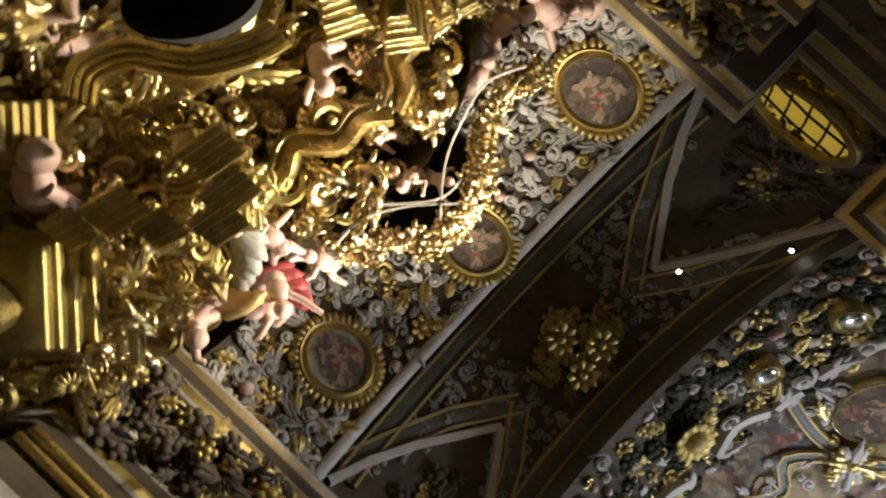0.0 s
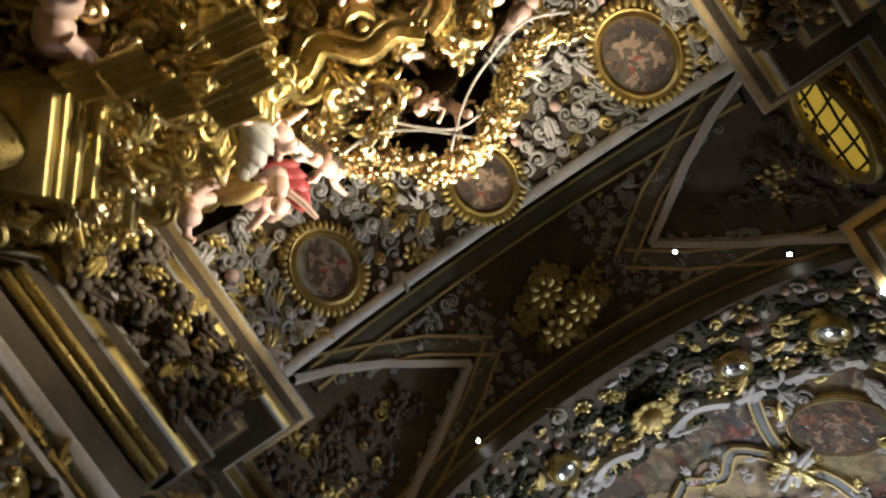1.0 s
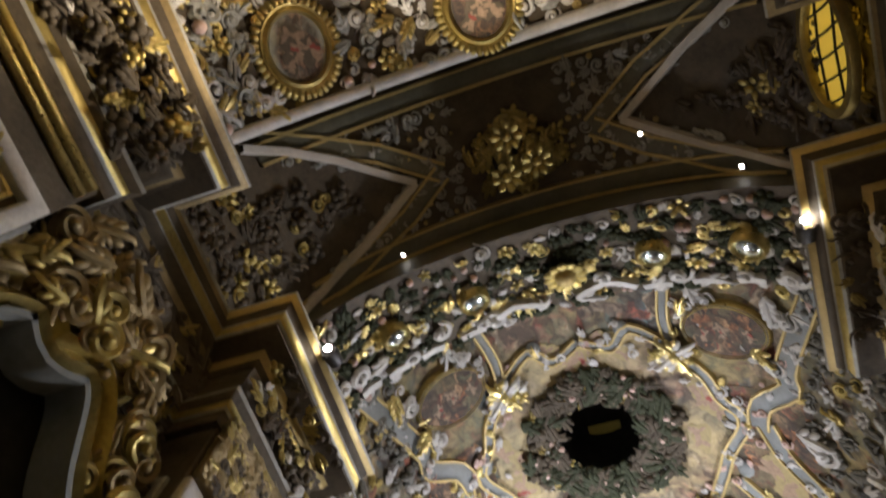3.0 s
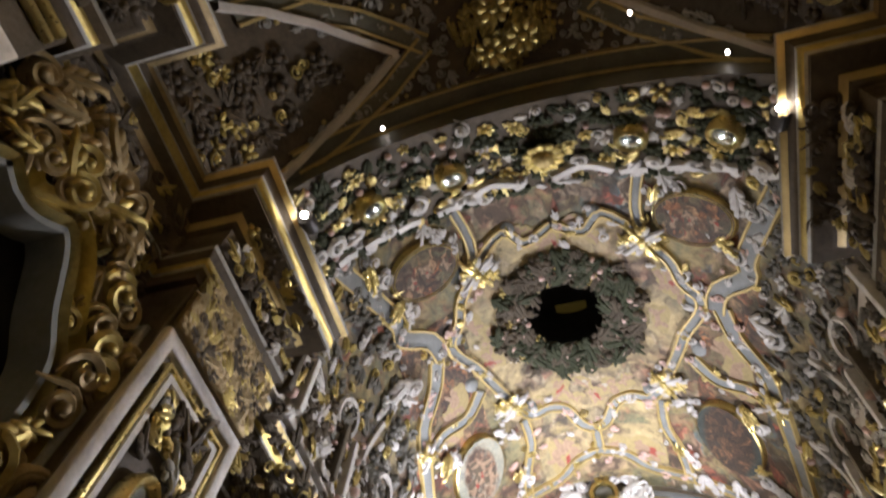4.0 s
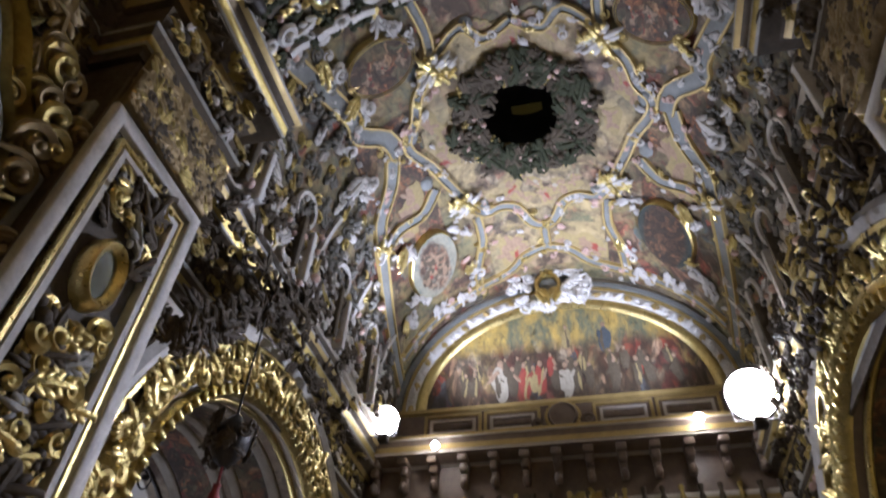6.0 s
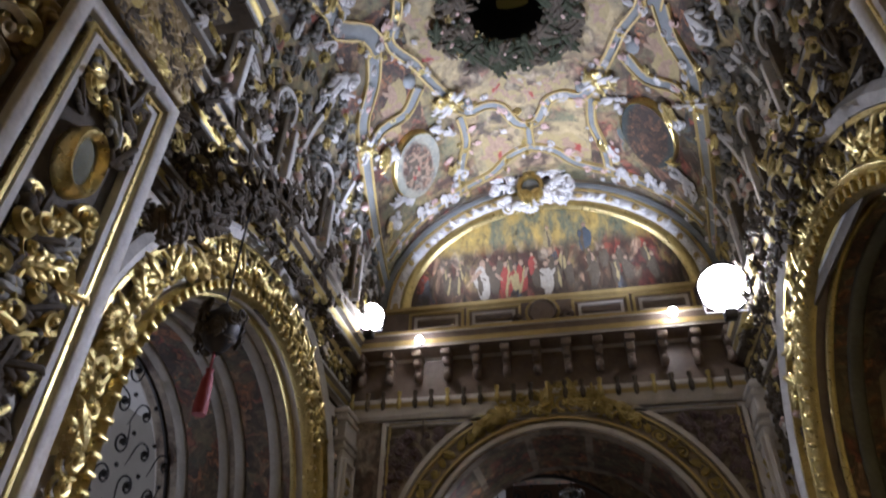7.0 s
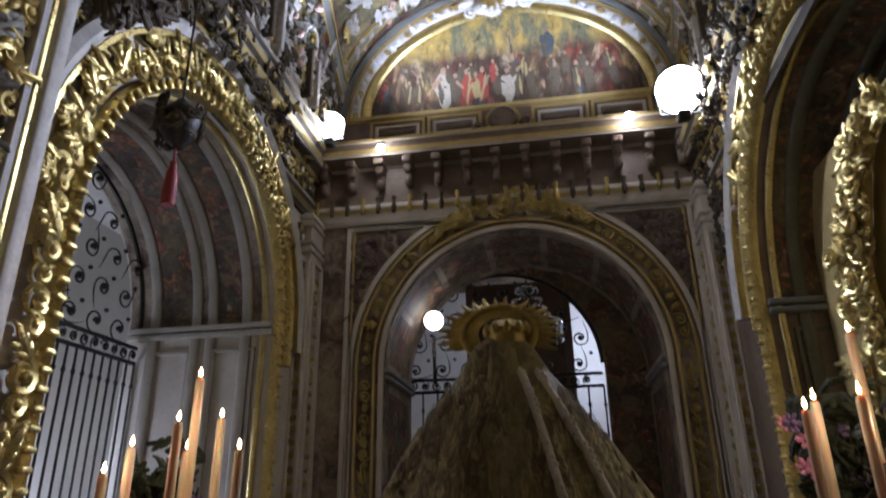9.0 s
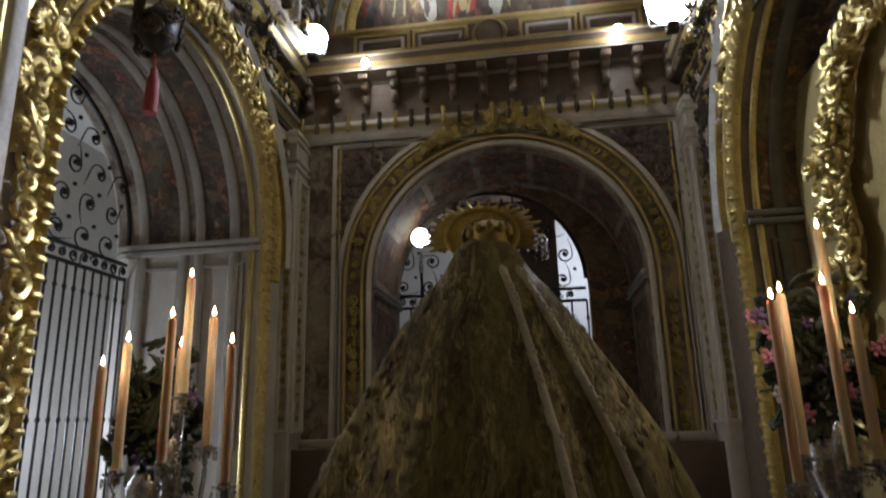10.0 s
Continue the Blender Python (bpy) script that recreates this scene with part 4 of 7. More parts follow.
# crossing: star of dark bands, pale edges and two window cells
star = Heap()
for s in (-1, 1):
    cell = ([(s * 60, 0.4), (s * 46, 0.6), (s * 32, 0.84), (s * 18.5, 1.19)], [(s * 18.5, 1.19), (s * 30, 1.45), (s * 46, 1.66), (s * 60, 1.76), (s * 74, 1.8)])
    inner = ([(s * 66, 0.4), (s * 54, 0.55), (s * 42.5, 0.76), (s * 25.5, 1.19)], [(s * 25.5, 1.19), (s * 34, 1.36), (s * 45, 1.54), (s * 60, 1.69), (s * 70, 1.75)])
    for p in cell:
        trimmed(star, CROSS, p, 0.075, False, 0, 1)
    for p in inner:
        star.put(CROSS.band(p, strip(0.035, 0.07)), None, 2)
for y in (0.5, 1.7):
    trimmed(star, CROSS, [(d, y) for d in (-62, -30, 0, 30, 62)], 0.08, False, 0, 1)
star.make("moulding", [OLIVE, OCHRE, PLASTER], vault_cross, "dark star-shaped ribs with gilt fillets and pale edges")
stars = Heap()
strew(stars, spots_on(CROSS, -55, 55, 0.6, 1.62, 0.092, rnd, lambda d, y: abs(d) > 13 and abs(y - 1.12) > 0.02 + 0.6 * (abs(d) - 25) / 40), [(SCROLLS, 0, 3), (LEAVES, 0, 3), (BUDS, 1, 1)], rnd, 0.07, 0.12, vault_cross, [GREY, OCHRE, OLD_GOLD, UMBER], 150)
strew(stars, spots_on(CROSS, -94, -38, 0.55, 1.7, 0.13, rnd, lambda d, y: abs(y - 1.12) < 0.45 * (abs(d) - 34) / 40), [(BOULDER, 3, 3), (ROSES, 2, 1), (LEAVES, 3, 3), (SCROLLS, 2, 1)], rnd, 0.1, 0.17)
strew(stars, spots_on(CROSS, 38, 94, 0.55, 1.7, 0.13, rnd, lambda d, y: abs(y - 1.12) < 0.45 * (abs(d) - 34) / 40), [(BOULDER, 3, 3), (ROSES, 2, 1), (LEAVES, 3, 3), (SCROLLS, 2, 1)], rnd, 0.1, 0.17)
tagged(stars.make("stucco_ornament", [GREY, OCHRE, OLD_GOLD, UMBER], vault_cross, "dim stucco scrolls and gilt foliage"), kind="stuff")

boss = thing("ceiling_boss", "old-gold carved boss of leaves and flowers hanging from the crossing vault", "boss")
heart = Heap()
for i in range(70):
    a, q = rnd.uniform(0, 6.283), rnd.random() ** 0.6 * 0.36
    p = CROSS.at(math.degrees(q * math.cos(a) / 1.9), 1.22 + q * math.sin(a) * 0.9, 0.02 + 0.22 * (1 - q / 0.4))
    heart.put(rnd.choice((LEAVES[0], ROSES[1], BOULDER[0], SCROLLS[0])), onto(p, Vector((0.9 * math.cos(a), 0.9 * math.sin(a), -1)), (0, 1, 0), rnd.uniform(0, 360), rnd.uniform(0.1, 0.2)))
heart.make("foliage", [OLD_GOLD], boss)
for a in (20, 140, 260):
    part("bloom", moved(rosette(8), onto(CROSS.at(5 * math.cos(radians(a)), 1.22 + 0.2 * math.sin(radians(a)), 0.3), (0, 0, -1), (0, 1, 0), a, 0.22)), OLD_GOLD, boss)
for d, y in ((-35, 1.74), (29, 1.34), (51, 1.72)):
    ob = thing("downlight", "small bright lamp set in the crossing vault", "lamp", "vault downlights")
    part("lens", moved(ball(10, 6, (0.018, 0.018, 0.012)), CROSS.seat(d, y, 0.05)), LED, ob)
    part("ring", moved(lathe([(0.02, 0), (0.03, 0), (0.03, 0.05), (0.02, 0.05)], 14), CROSS.seat(d, y, 0)), IRON, ob)
# amber window in the right-hand cell
cy, cz = 0.92, 6.38
pane = [(AX + 1.99, cy, cz)] + [(AX + 1.99, cy + 0.36 * math.cos(a), cz + 0.29 * math.sin(a)) for a in np.linspace(0, 6.2832, 33)[:-1]]
window_1 = tagged(new("window_1"), "round amber window with leaded bars in the dark vault cell", "window", "", "structure")
part("pane", (np.array(pane), [(0, 1 + i, 1 + (i + 1) % 32) for i in range(32)]), AMBER, window_1)
for i in range(5):
    y = cy - 0.28 + 0.14 * i
    part("lead_bar", tube([(AX + 1.97, y - 0.06, cz - 0.22), (AX + 1.97, y + 0.03, cz), (AX + 1.97, y + 0.1, cz + 0.22)], [0.009] * 3, 5), IRON, window_1)
for z in (cz - 0.12, cz + 0.1):
    part("lead_bar", tube([(AX + 1.97, cy - 0.36, z), (AX + 1.97, cy, z + 0.04), (AX + 1.97, cy + 0.36, z)], [0.009] * 3, 5), IRON, window_1)
part("window_frame", sweep([(AX + 1.98, cy + 0.38 * math.cos(a), cz + 0.31 * math.sin(a)) for a in np.linspace(0, 6.2832, 33)[:-1]], [(-1, 0, 0)] * 32, strip(0.035, 0.05), True), OLD_GOLD, window_1)

# ---- entablatures, piers, wall dressings ----
def cornice(plan, profile, slots):
    """A moulding carried round a plan line (the room lies to its left): profile (out, z); slots give each face's material."""
    p = [Vector((x, y)) for x, y in plan]
    n, k, v, f, m = len(p), len(profile), [], [], []
    for i, q in enumerate(p):
        d0 = (q - p[i - 1]).normalized() if i else None
        d1 = (p[i + 1] - q).normalized() if i < n - 1 else None
        d0, d1 = d0 or d1, d1 or d0
        n0, n1 = Vector((-d0.y, d0.x)), Vector((-d1.y, d1.x))
        b = (n0 + n1).normalized()
        b = b / max(0.3, b.dot(n0))
        v += [(q.x + b.x * o, q.y + b.y * o, z) for o, z in profile]
    for i in range(n - 1):
        for j in range(k - 1):
            f.append((i * k + j, (i + 1) * k + j, (i + 1) * k + j + 1, i * k + j + 1))
            m.append(slots[j])
    return (np.array(v), f), m


ENTAB = [(0.0, 5.02), (0.05, 5.02), (0.05, 5.12), (0.07, 5.13), (0.07, 5.2), (0.11, 5.24), (0.11, 5.28), (0.05, 5.3), (0.05, 5.58), (0.1, 5.6), (0.13, 5.66),
         (0.17, 5.67), (0.28, 5.7), (0.28, 5.73), (0.3, 5.74), (0.3, 5.84), (0.31, 5.85), (0.34, 5.92), (0.38, 5.95), (0.38, 5.99), (0.0, 6.08)]
ESLOT = [3, 3, 0, 2, 3, 0, 3, 3, 3, 1, 3, 3, 3, 0, 2, 0, 3, 1, 0, 3]


def entablature(plan, label, mats, out=1.0, drop=0.0):
    h = Heap()
    shape, slots = cornice(plan, [(o * out, z - drop) for o, z in ENTAB], ESLOT)
    h.put(shape)
    h.m = slots
    return tagged(h.make("cornice", mats, None, label, True), "", "cornice", "", "structure")


for s in (-1, 1):
    x = lambda r: AX + s * r
    for plan, out, drop in (([(2.15, -1.2), (1.83, -0.85), (1.83, 0.28), (2.2, 0.28)], 0.8, 0.0), ([(2.13, 0.26), (2.13, 1.64)], 0.3, 0.0), ([(2.2, 1.62), (1.83, 1.62), (1.83, 2.46), (2.7 if s < 0 else 2.35, 2.46)], 0.8, 0.0), ([(HALF[s], 2.44), (HALF[s], 7.88)], 0.75 if s < 0 else 0.6, 0.02 if s < 0 else 0.3)):
        plan = [(x(a), b) for a, b in plan]
        last_cornice = entablature(plan[::-1] if s < 0 else plan, "stepped entablature with white, brown and gilt mouldings", [GREY, BRONZE if min(p[1] for p in plan) < 0.3 else OCHRE, OLD_GOLD, UMBER], out, drop)
    under = Heap()
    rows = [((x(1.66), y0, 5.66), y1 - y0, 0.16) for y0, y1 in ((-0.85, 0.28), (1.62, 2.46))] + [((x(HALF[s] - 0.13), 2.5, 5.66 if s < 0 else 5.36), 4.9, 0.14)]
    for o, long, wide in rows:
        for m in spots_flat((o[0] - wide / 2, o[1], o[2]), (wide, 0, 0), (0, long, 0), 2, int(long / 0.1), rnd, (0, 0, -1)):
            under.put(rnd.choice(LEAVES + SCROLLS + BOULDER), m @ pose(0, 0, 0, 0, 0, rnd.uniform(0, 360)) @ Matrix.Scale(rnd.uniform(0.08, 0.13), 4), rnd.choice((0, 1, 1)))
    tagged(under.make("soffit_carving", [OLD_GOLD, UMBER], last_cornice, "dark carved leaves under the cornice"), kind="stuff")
    for y0, y1, name in ((-0.85, 0.28, "near"), (1.62, 2.46, "far")):
        a, b = sorted((x(1.8), x(HALF[s] + 0.1)))
        pier = structure("wall_pier", box(a, b, y0, y1, 0, 5.02), UMBER, "dark pier with white-framed gilt panels between the arches")
        fx = x(1.8)
        nrm = (-s, 0, 0)
        h = Heap()
        ym, zc = (y0 + y1) / 2, 3.1
        for inset, w, k in ((0.06, 0.042, 0), (0.22, 0.022, 0), (0.17, 0.012, 1)):
            q = [(fx, y0 + inset * 0.8, 0.7), (fx, y1 - inset * 0.8, 0.7), (fx, y1 - inset * 0.8, 4.62 - inset + 0.02), (fx, y0 + inset * 0.8, 4.62 - inset + 0.02)]
            h.put(sweep(q, [nrm] * 4, strip(w, 0.05), True), None, k)
        for z in (4.86, 4.95):
            h.put(box(min(fx, fx - s * 0.05), max(fx, fx - s * 0.05), y0 + 0.02, y1 - 0.02, z - 0.02, z + 0.02), None, 1)
        orn = spots_flat((fx, y0 + 0.24, 0.9), (0, y1 - y0 - 0.48, 0), (0, 0, 3.6), 7, 40, rnd, nrm, lambda p: math.hypot(p.y - 2.02, (p.z - 3.82) * 0.65) > 0.2)
        strew(h, orn, [(SCROLLS, 1, 3), (LEAVES, 1, 3), (BOULDER, 2, 3), (SHELLS, 1, 1), (LEAVES, 2, 4), (ROSES, 1, 1), (LEAVES, 3, 1.5), (SCROLLS, 4, 2), (LEAVES, 4, 2)], rnd, 0.1, 0.19, pier, [STUCCO, GOLD, UMBER, GREY, OLD_GOLD], 60)
        tagged(h.make("pier_panel", [STUCCO, GOLD, UMBER, GREY, OLD_GOLD], pier, "gilt carving in a white-framed panel"), kind="stuff")
        cap = Heap()
        for m in () if name == "near" else spots_flat((fx - s * 0.07, y0 + 0.03, 4.66), (0, y1 - y0 - 0.06, 0), (0, 0, 0.46), 12, 8, rnd, nrm):
            cap.put(rnd.choice(LEAVES + ROSES + SCROLLS[1:2] + SHELLS), m @ pose(0, 0, 0, 0, 0, rnd.uniform(0, 360)) @ Matrix.Scale(rnd.uniform(0.08, 0.12), 4) @ Matrix.Diagonal((1, 1, 0.4, 1)), rnd.choice((0, 1, 1, 2)))
        if cap.v:
            part("capital_block", box(min(fx, fx - s * 0.075), max(fx, fx - s * 0.075), y0 + 0.015, y1 - 0.015, 4.645, 5.14, 0.02), BRONZE, pier, "brown gilt capital block")
            tagged(cap.make("capital_relief", [OLD_GOLD, BRONZE, UMBER], pier, "brown and gilt foliage relief of the capital"), kind="stuff")
        # returns of the pier towards the nave and the crossing
        for y, ny in ((y1, 1), (y0, -1)):
            h = Heap()
            q = [(x(1.9), y, 0.7), (x(2.1), y, 0.7), (x(2.1), y, 4.6), (x(1.9), y, 4.6)]
            h.put(sweep(q, [(0, ny, 0)] * 4, strip(0.025, 0.03), True))
            h.make("return_panel", [GREY], pier, "narrow framed panel on the pier's side")

# pale oval glass in the left pier's panel
glass_oval = thing("oval_mirror", "small pale oval mirror in a gilt frame on the pier", "mirror")
ring_pts = [(AX - 1.755, 2.02 + 0.1 * math.cos(a), 3.82 + 0.17 * math.sin(a)) for a in np.linspace(0, 6.2832, 33)[:-1]]
part("glass", (np.array([(AX - 1.75, 2.02, 3.82)] + ring_pts), [(0, 1 + i, 1 + (i + 1) % 32) for i in range(32)]), MIRROR, glass_oval)
part("frame", sweep(ring_pts, [(1, 0, 0)] * 32, [(-0.035, -0.05), (-0.03, 0.02), (0, 0.04), (0.02, 0.02), (0.025, -0.05)], True), GOLD, glass_oval)

# garlands of carved fruit and leaves over the spandrels and along the frieze
for s, w in ((-1, wall_left), (1, wall_right)):
    h = Heap()
    xx = AX + s * HALF[s]
    mid, half, rise = SIDE_ARCH[s]
    away = lambda p: math.hypot(p.y - mid, p.z - rise) > half + 0.38 if p.z > rise else abs(p.y - mid) > half + 0.36
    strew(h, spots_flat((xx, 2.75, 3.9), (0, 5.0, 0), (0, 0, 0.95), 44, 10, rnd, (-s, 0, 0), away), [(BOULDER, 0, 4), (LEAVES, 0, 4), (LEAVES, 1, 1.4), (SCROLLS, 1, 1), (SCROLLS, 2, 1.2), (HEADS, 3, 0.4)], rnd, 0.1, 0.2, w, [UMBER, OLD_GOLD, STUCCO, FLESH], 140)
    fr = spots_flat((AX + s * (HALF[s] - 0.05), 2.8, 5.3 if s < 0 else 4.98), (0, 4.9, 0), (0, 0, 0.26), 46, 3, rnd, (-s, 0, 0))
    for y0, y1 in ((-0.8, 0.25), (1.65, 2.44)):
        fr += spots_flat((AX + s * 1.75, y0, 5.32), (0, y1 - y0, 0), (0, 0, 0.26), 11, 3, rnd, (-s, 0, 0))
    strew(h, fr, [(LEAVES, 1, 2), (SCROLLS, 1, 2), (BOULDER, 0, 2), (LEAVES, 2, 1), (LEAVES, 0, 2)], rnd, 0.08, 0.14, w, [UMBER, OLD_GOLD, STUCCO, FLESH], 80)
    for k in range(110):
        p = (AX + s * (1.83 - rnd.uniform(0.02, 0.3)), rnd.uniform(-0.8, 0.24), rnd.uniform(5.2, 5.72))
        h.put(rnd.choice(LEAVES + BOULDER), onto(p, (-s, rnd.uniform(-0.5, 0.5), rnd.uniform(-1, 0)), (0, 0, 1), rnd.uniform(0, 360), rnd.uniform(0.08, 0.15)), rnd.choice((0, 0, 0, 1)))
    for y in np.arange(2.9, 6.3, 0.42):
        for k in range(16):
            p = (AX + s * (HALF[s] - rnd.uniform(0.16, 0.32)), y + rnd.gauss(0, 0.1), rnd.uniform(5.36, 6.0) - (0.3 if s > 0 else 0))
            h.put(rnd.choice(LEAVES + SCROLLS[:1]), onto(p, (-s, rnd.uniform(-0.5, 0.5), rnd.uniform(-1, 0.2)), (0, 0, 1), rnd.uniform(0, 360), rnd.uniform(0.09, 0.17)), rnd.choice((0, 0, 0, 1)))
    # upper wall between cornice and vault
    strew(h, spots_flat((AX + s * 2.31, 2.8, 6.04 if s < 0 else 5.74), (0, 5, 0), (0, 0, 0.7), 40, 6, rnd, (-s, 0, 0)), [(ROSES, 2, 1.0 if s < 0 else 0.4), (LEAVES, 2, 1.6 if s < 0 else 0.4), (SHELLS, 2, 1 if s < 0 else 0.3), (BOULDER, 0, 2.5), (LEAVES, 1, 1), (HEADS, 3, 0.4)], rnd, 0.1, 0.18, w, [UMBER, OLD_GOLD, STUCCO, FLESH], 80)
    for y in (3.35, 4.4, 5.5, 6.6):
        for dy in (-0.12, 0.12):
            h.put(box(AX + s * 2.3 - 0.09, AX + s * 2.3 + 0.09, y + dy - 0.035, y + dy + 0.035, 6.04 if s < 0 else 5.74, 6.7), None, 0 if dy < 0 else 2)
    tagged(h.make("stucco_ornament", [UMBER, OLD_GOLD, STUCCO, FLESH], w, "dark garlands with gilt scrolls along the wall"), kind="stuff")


def gilded_arch(o, u, n, cu, hw, spring, foot, name, rich, parent):
    """The carved gilt surround of a side arch: rope moulding, egg beads, curling rocaille, pale hood."""
    o, u, n = Vector(o), Vector(u), Vector(n)
    at = lambda a, r, d=0.0: o + u * (cu - r * math.cos(a)) + Vector((0, 0, spring + r * math.sin(a))) + n * d
    h = Heap()
    h.put(arch_band(o, u, n, cu, hw + 0.05, spring, foot, [(-0.05, 0), (-0.06, 0.05), (-0.03, 0.09), (0.0, 0.06), (0.03, 0.1), (0.06, 0.05), (0.06, 0)]))
    h.put(arch_band(o, u, n, cu, hw + (0.27 if name == "left" else 0.15), spring, 3.0, [(-0.04, 0), (-0.03, 0.09), (0.0, 0.12), (0.03, 0.09), (0.04, 0)]))
    total = 44
    for i in range(total):
        a = math.pi * (i + 0.5) / total
        h.put(box(-0.02, 0.02, -0.045, 0.045, 0.0, 0.07, 0.01), onto(at(a, hw + 0.05, 0.05), n, at(a, 3) - at(a, 2)))
    z = foot
    while z < spring:
        for sg in (-1, 1):
            h.put(box(-0.045, 0.045, -0.02, 0.02, 0.0, 0.07, 0.01), onto(o + u * (cu + sg * (hw + 0.05)) + Vector((0, 0, z)) + n * 0.05, n))
        z += 0.11
    h.make("arch_moulding", [GOLD], parent, "gilt egg-and-rope moulding round the arch")
    h = Heap()
    for i in range(int(rich * 0.84)):
        a = math.pi * (i + 0.5) / rich
        r = hw + 0.2 + rnd.uniform(-0.04, 0.08)
        h.put(rnd.choice(SCROLLS), onto(at(a, r, 0.04), n, at(a, 3) - at(a, 2), rnd.choice((0, 180)) + rnd.uniform(-30, 30), rnd.uniform(0.14, 0.24)), 0)
        if i % 2:
            h.put(rnd.choice(LEAVES), onto(at(a, r + 0.05, 0.06), n, at(a, 3) - at(a, 2), rnd.uniform(-50, 50), rnd.uniform(0.16, 0.26)), 0)
        if i % 4 == 0:
            h.put(SHELLS[0], onto(at(a, r + 0.12, 0.06), n, at(a, 3) - at(a, 2), 0, 0.22), 0)
    for sg in (-1,):
        z = foot
        while z < spring:
            h.put(rnd.choice(SCROLLS + LEAVES), onto(o + u * (cu + sg * (hw + 0.2)) + Vector((0, 0, z)) + n * 0.04, n, (0, 0, 1), rnd.uniform(-60, 60), rnd.uniform(0.16, 0.26)), 0)
            z += 0.15
    tagged(h.make("rocaille", [GOLD], parent, "curling gilt rocaille carving round the arch"), kind="stuff")
    h = Heap()
    h.put(arch_band(o, u, n, cu, hw + 0.56, spring, 3.2, [(-0.07, 0), (-0.07, 0.1), (0, 0.14), (0.07, 0.1), (0.07, 0)]), None, 0)
    h.put(arch_band(o, u, n, cu, hw + 0.46, spring, 3.2, [(-0.02, 0), (-0.02, 0.1), (0.02, 0.1), (0.02, 0)]), None, 1)
    h.make("hood", [STUCCO, GOLD], parent, "white hood moulding over the arch")


gilded_arch(*LW, *SIDE_ARCH[-1], 0, "left", 56, wall_left)
gilded_arch(*RW, *SIDE_ARCH[1], 0, "right", 40, wall_right)

# soffits of the side arches: pale ribs, painted panels, impost mouldings
for s, w in ((-1, wall_left), (1, wall_right)):
    h = Heap()
    mid, half, rise = SIDE_ARCH[s]
    wx = HALF[s]
    line = arch_line(mid, half - 0.005, rise, 0, 32)
    nrm = [Vector((0, mid - a, rise - z if z > rise else 0)).normalized() for a, z in line]
    for r, wd, k in ((0.1, 0.03, 1), (0.3, 0.06, 0), (0.71, 0.055, 0), (0.9, 0.055, 0), (1.4, 0.06, 0)):
        h.put(sweep([(AX + s * (wx + r), a, z) for a, z in line], nrm, strip(wd, 0.035)), None, k)
    for ye in (mid - half + 0.005, mid + half - 0.005):
        yn = 1 if ye < mid else -1
        for z in (rise - 0.07, rise + 0.01):
            a, b = sorted((AX + s * wx, AX + s * (wx + 1.7)))
            h.put(box(a, b, min(ye, ye + yn * 0.07), max(ye, ye + yn * 0.07), z - 0.03, z + 0.03), None, 0)
        for a, b in ((0.2, 0.66), (0.95, 1.45)):
            q = [(AX + s * (wx + a), ye, 1.2), (AX + s * (wx + b), ye, 1.2), (AX + s * (wx + b), ye, rise - 0.25), (AX + s * (wx + a), ye, rise - 0.25)]
            h.put(sweep(q, [(0, yn, 0)] * 4, strip(0.02, 0.03), True), None, 0)
    h.make("soffit_rib", [RIB if s < 0 else OLIVE, GOLD], w, "dull ribs and impost mouldings of the soffit")
    h = Heap()
    for r0, r1 in ((0.13, 0.24), (0.36, 0.65), (0.765, 0.845), (0.955, 1.34), (1.46, 1.72)):
        v, f = [], []
        for (a, z), q in zip(line, nrm):
            for r in (r0, r1):
                v.append((AX + s * (wx + r), a + q.y * 0.008, z + q.z * 0.008))
        f = [(2 * i, 2 * i + 1, 2 * i + 3, 2 * i + 2) for i in range(1, len(line) - 2)]
        h.put((np.array(v), f), None, 1 if r1 - r0 > 0.28 else 0)
    h.make("soffit_painting", [WALL_PAINT if s < 0 else DARK_PAINT, DARK_PAINT], w, "faded figures painted on the soffit")

# ---- far wall ----
h = Heap()
h.put(arch_band(*EW, AX, 1.67, 3.1, 0, [(-0.03, 0), (-0.03, 0.04), (0, 0.05), (0.03, 0.04), (0.03, 0)]), None, 0)
h.put(arch_band(*EW, AX, 2.05, 3.1, 0, [(-0.035, 0), (-0.03, 0.05), (0.03, 0.05), (0.035, 0)]), None, 0)
h.put(arch_band(*EW, AX, 1.75, 3.1, 0, [(-0.015, 0), (-0.015, 0.06), (0.015, 0.06), (0.015, 0)]), None, 1)
h.put(arch_band(*EW, AX, 1.97, 3.1, 0, [(-0.015, 0), (-0.015, 0.05), (0.015, 0.05), (0.015, 0)]), None, 1)
for s in (-1, 1):
    for r, w, k in ((2.12, 0.03, 0), (2.05, 0.015, 1)):
        h.put(sweep([(AX + s * r, Y1, 0.6), (AX + s * r, Y1, 4.88), (AX, Y1, 4.88)], [(0, -1, 0)] * 3, strip(w, 0.05)), None, k)
for z, w in ((4.97, 0.03), (1.2, 0.05)):
    h.put(box(X0, X1, Y1 - 0.06, Y1 + 0.01, z - w, z + w), None, 0)
h.make("arch_moulding", [PLASTER, OCHRE, GOLD], wall_end, "pale and gilt mouldings framing the great arch")
h = Heap()
for i in range(40):
    a = math.pi * (i + 0.5) / 40
    p = (AX - 1.86 * math.cos(a), Y1, 3.1 + 1.86 * math.sin(a))
    h.put(rnd.choice(SCROLLS[:2] + LEAVES), onto(p, (0, -1, 0), (math.cos(a) * -1, 0, math.sin(a)), rnd.uniform(-60, 60), rnd.uniform(0.11, 0.17)))
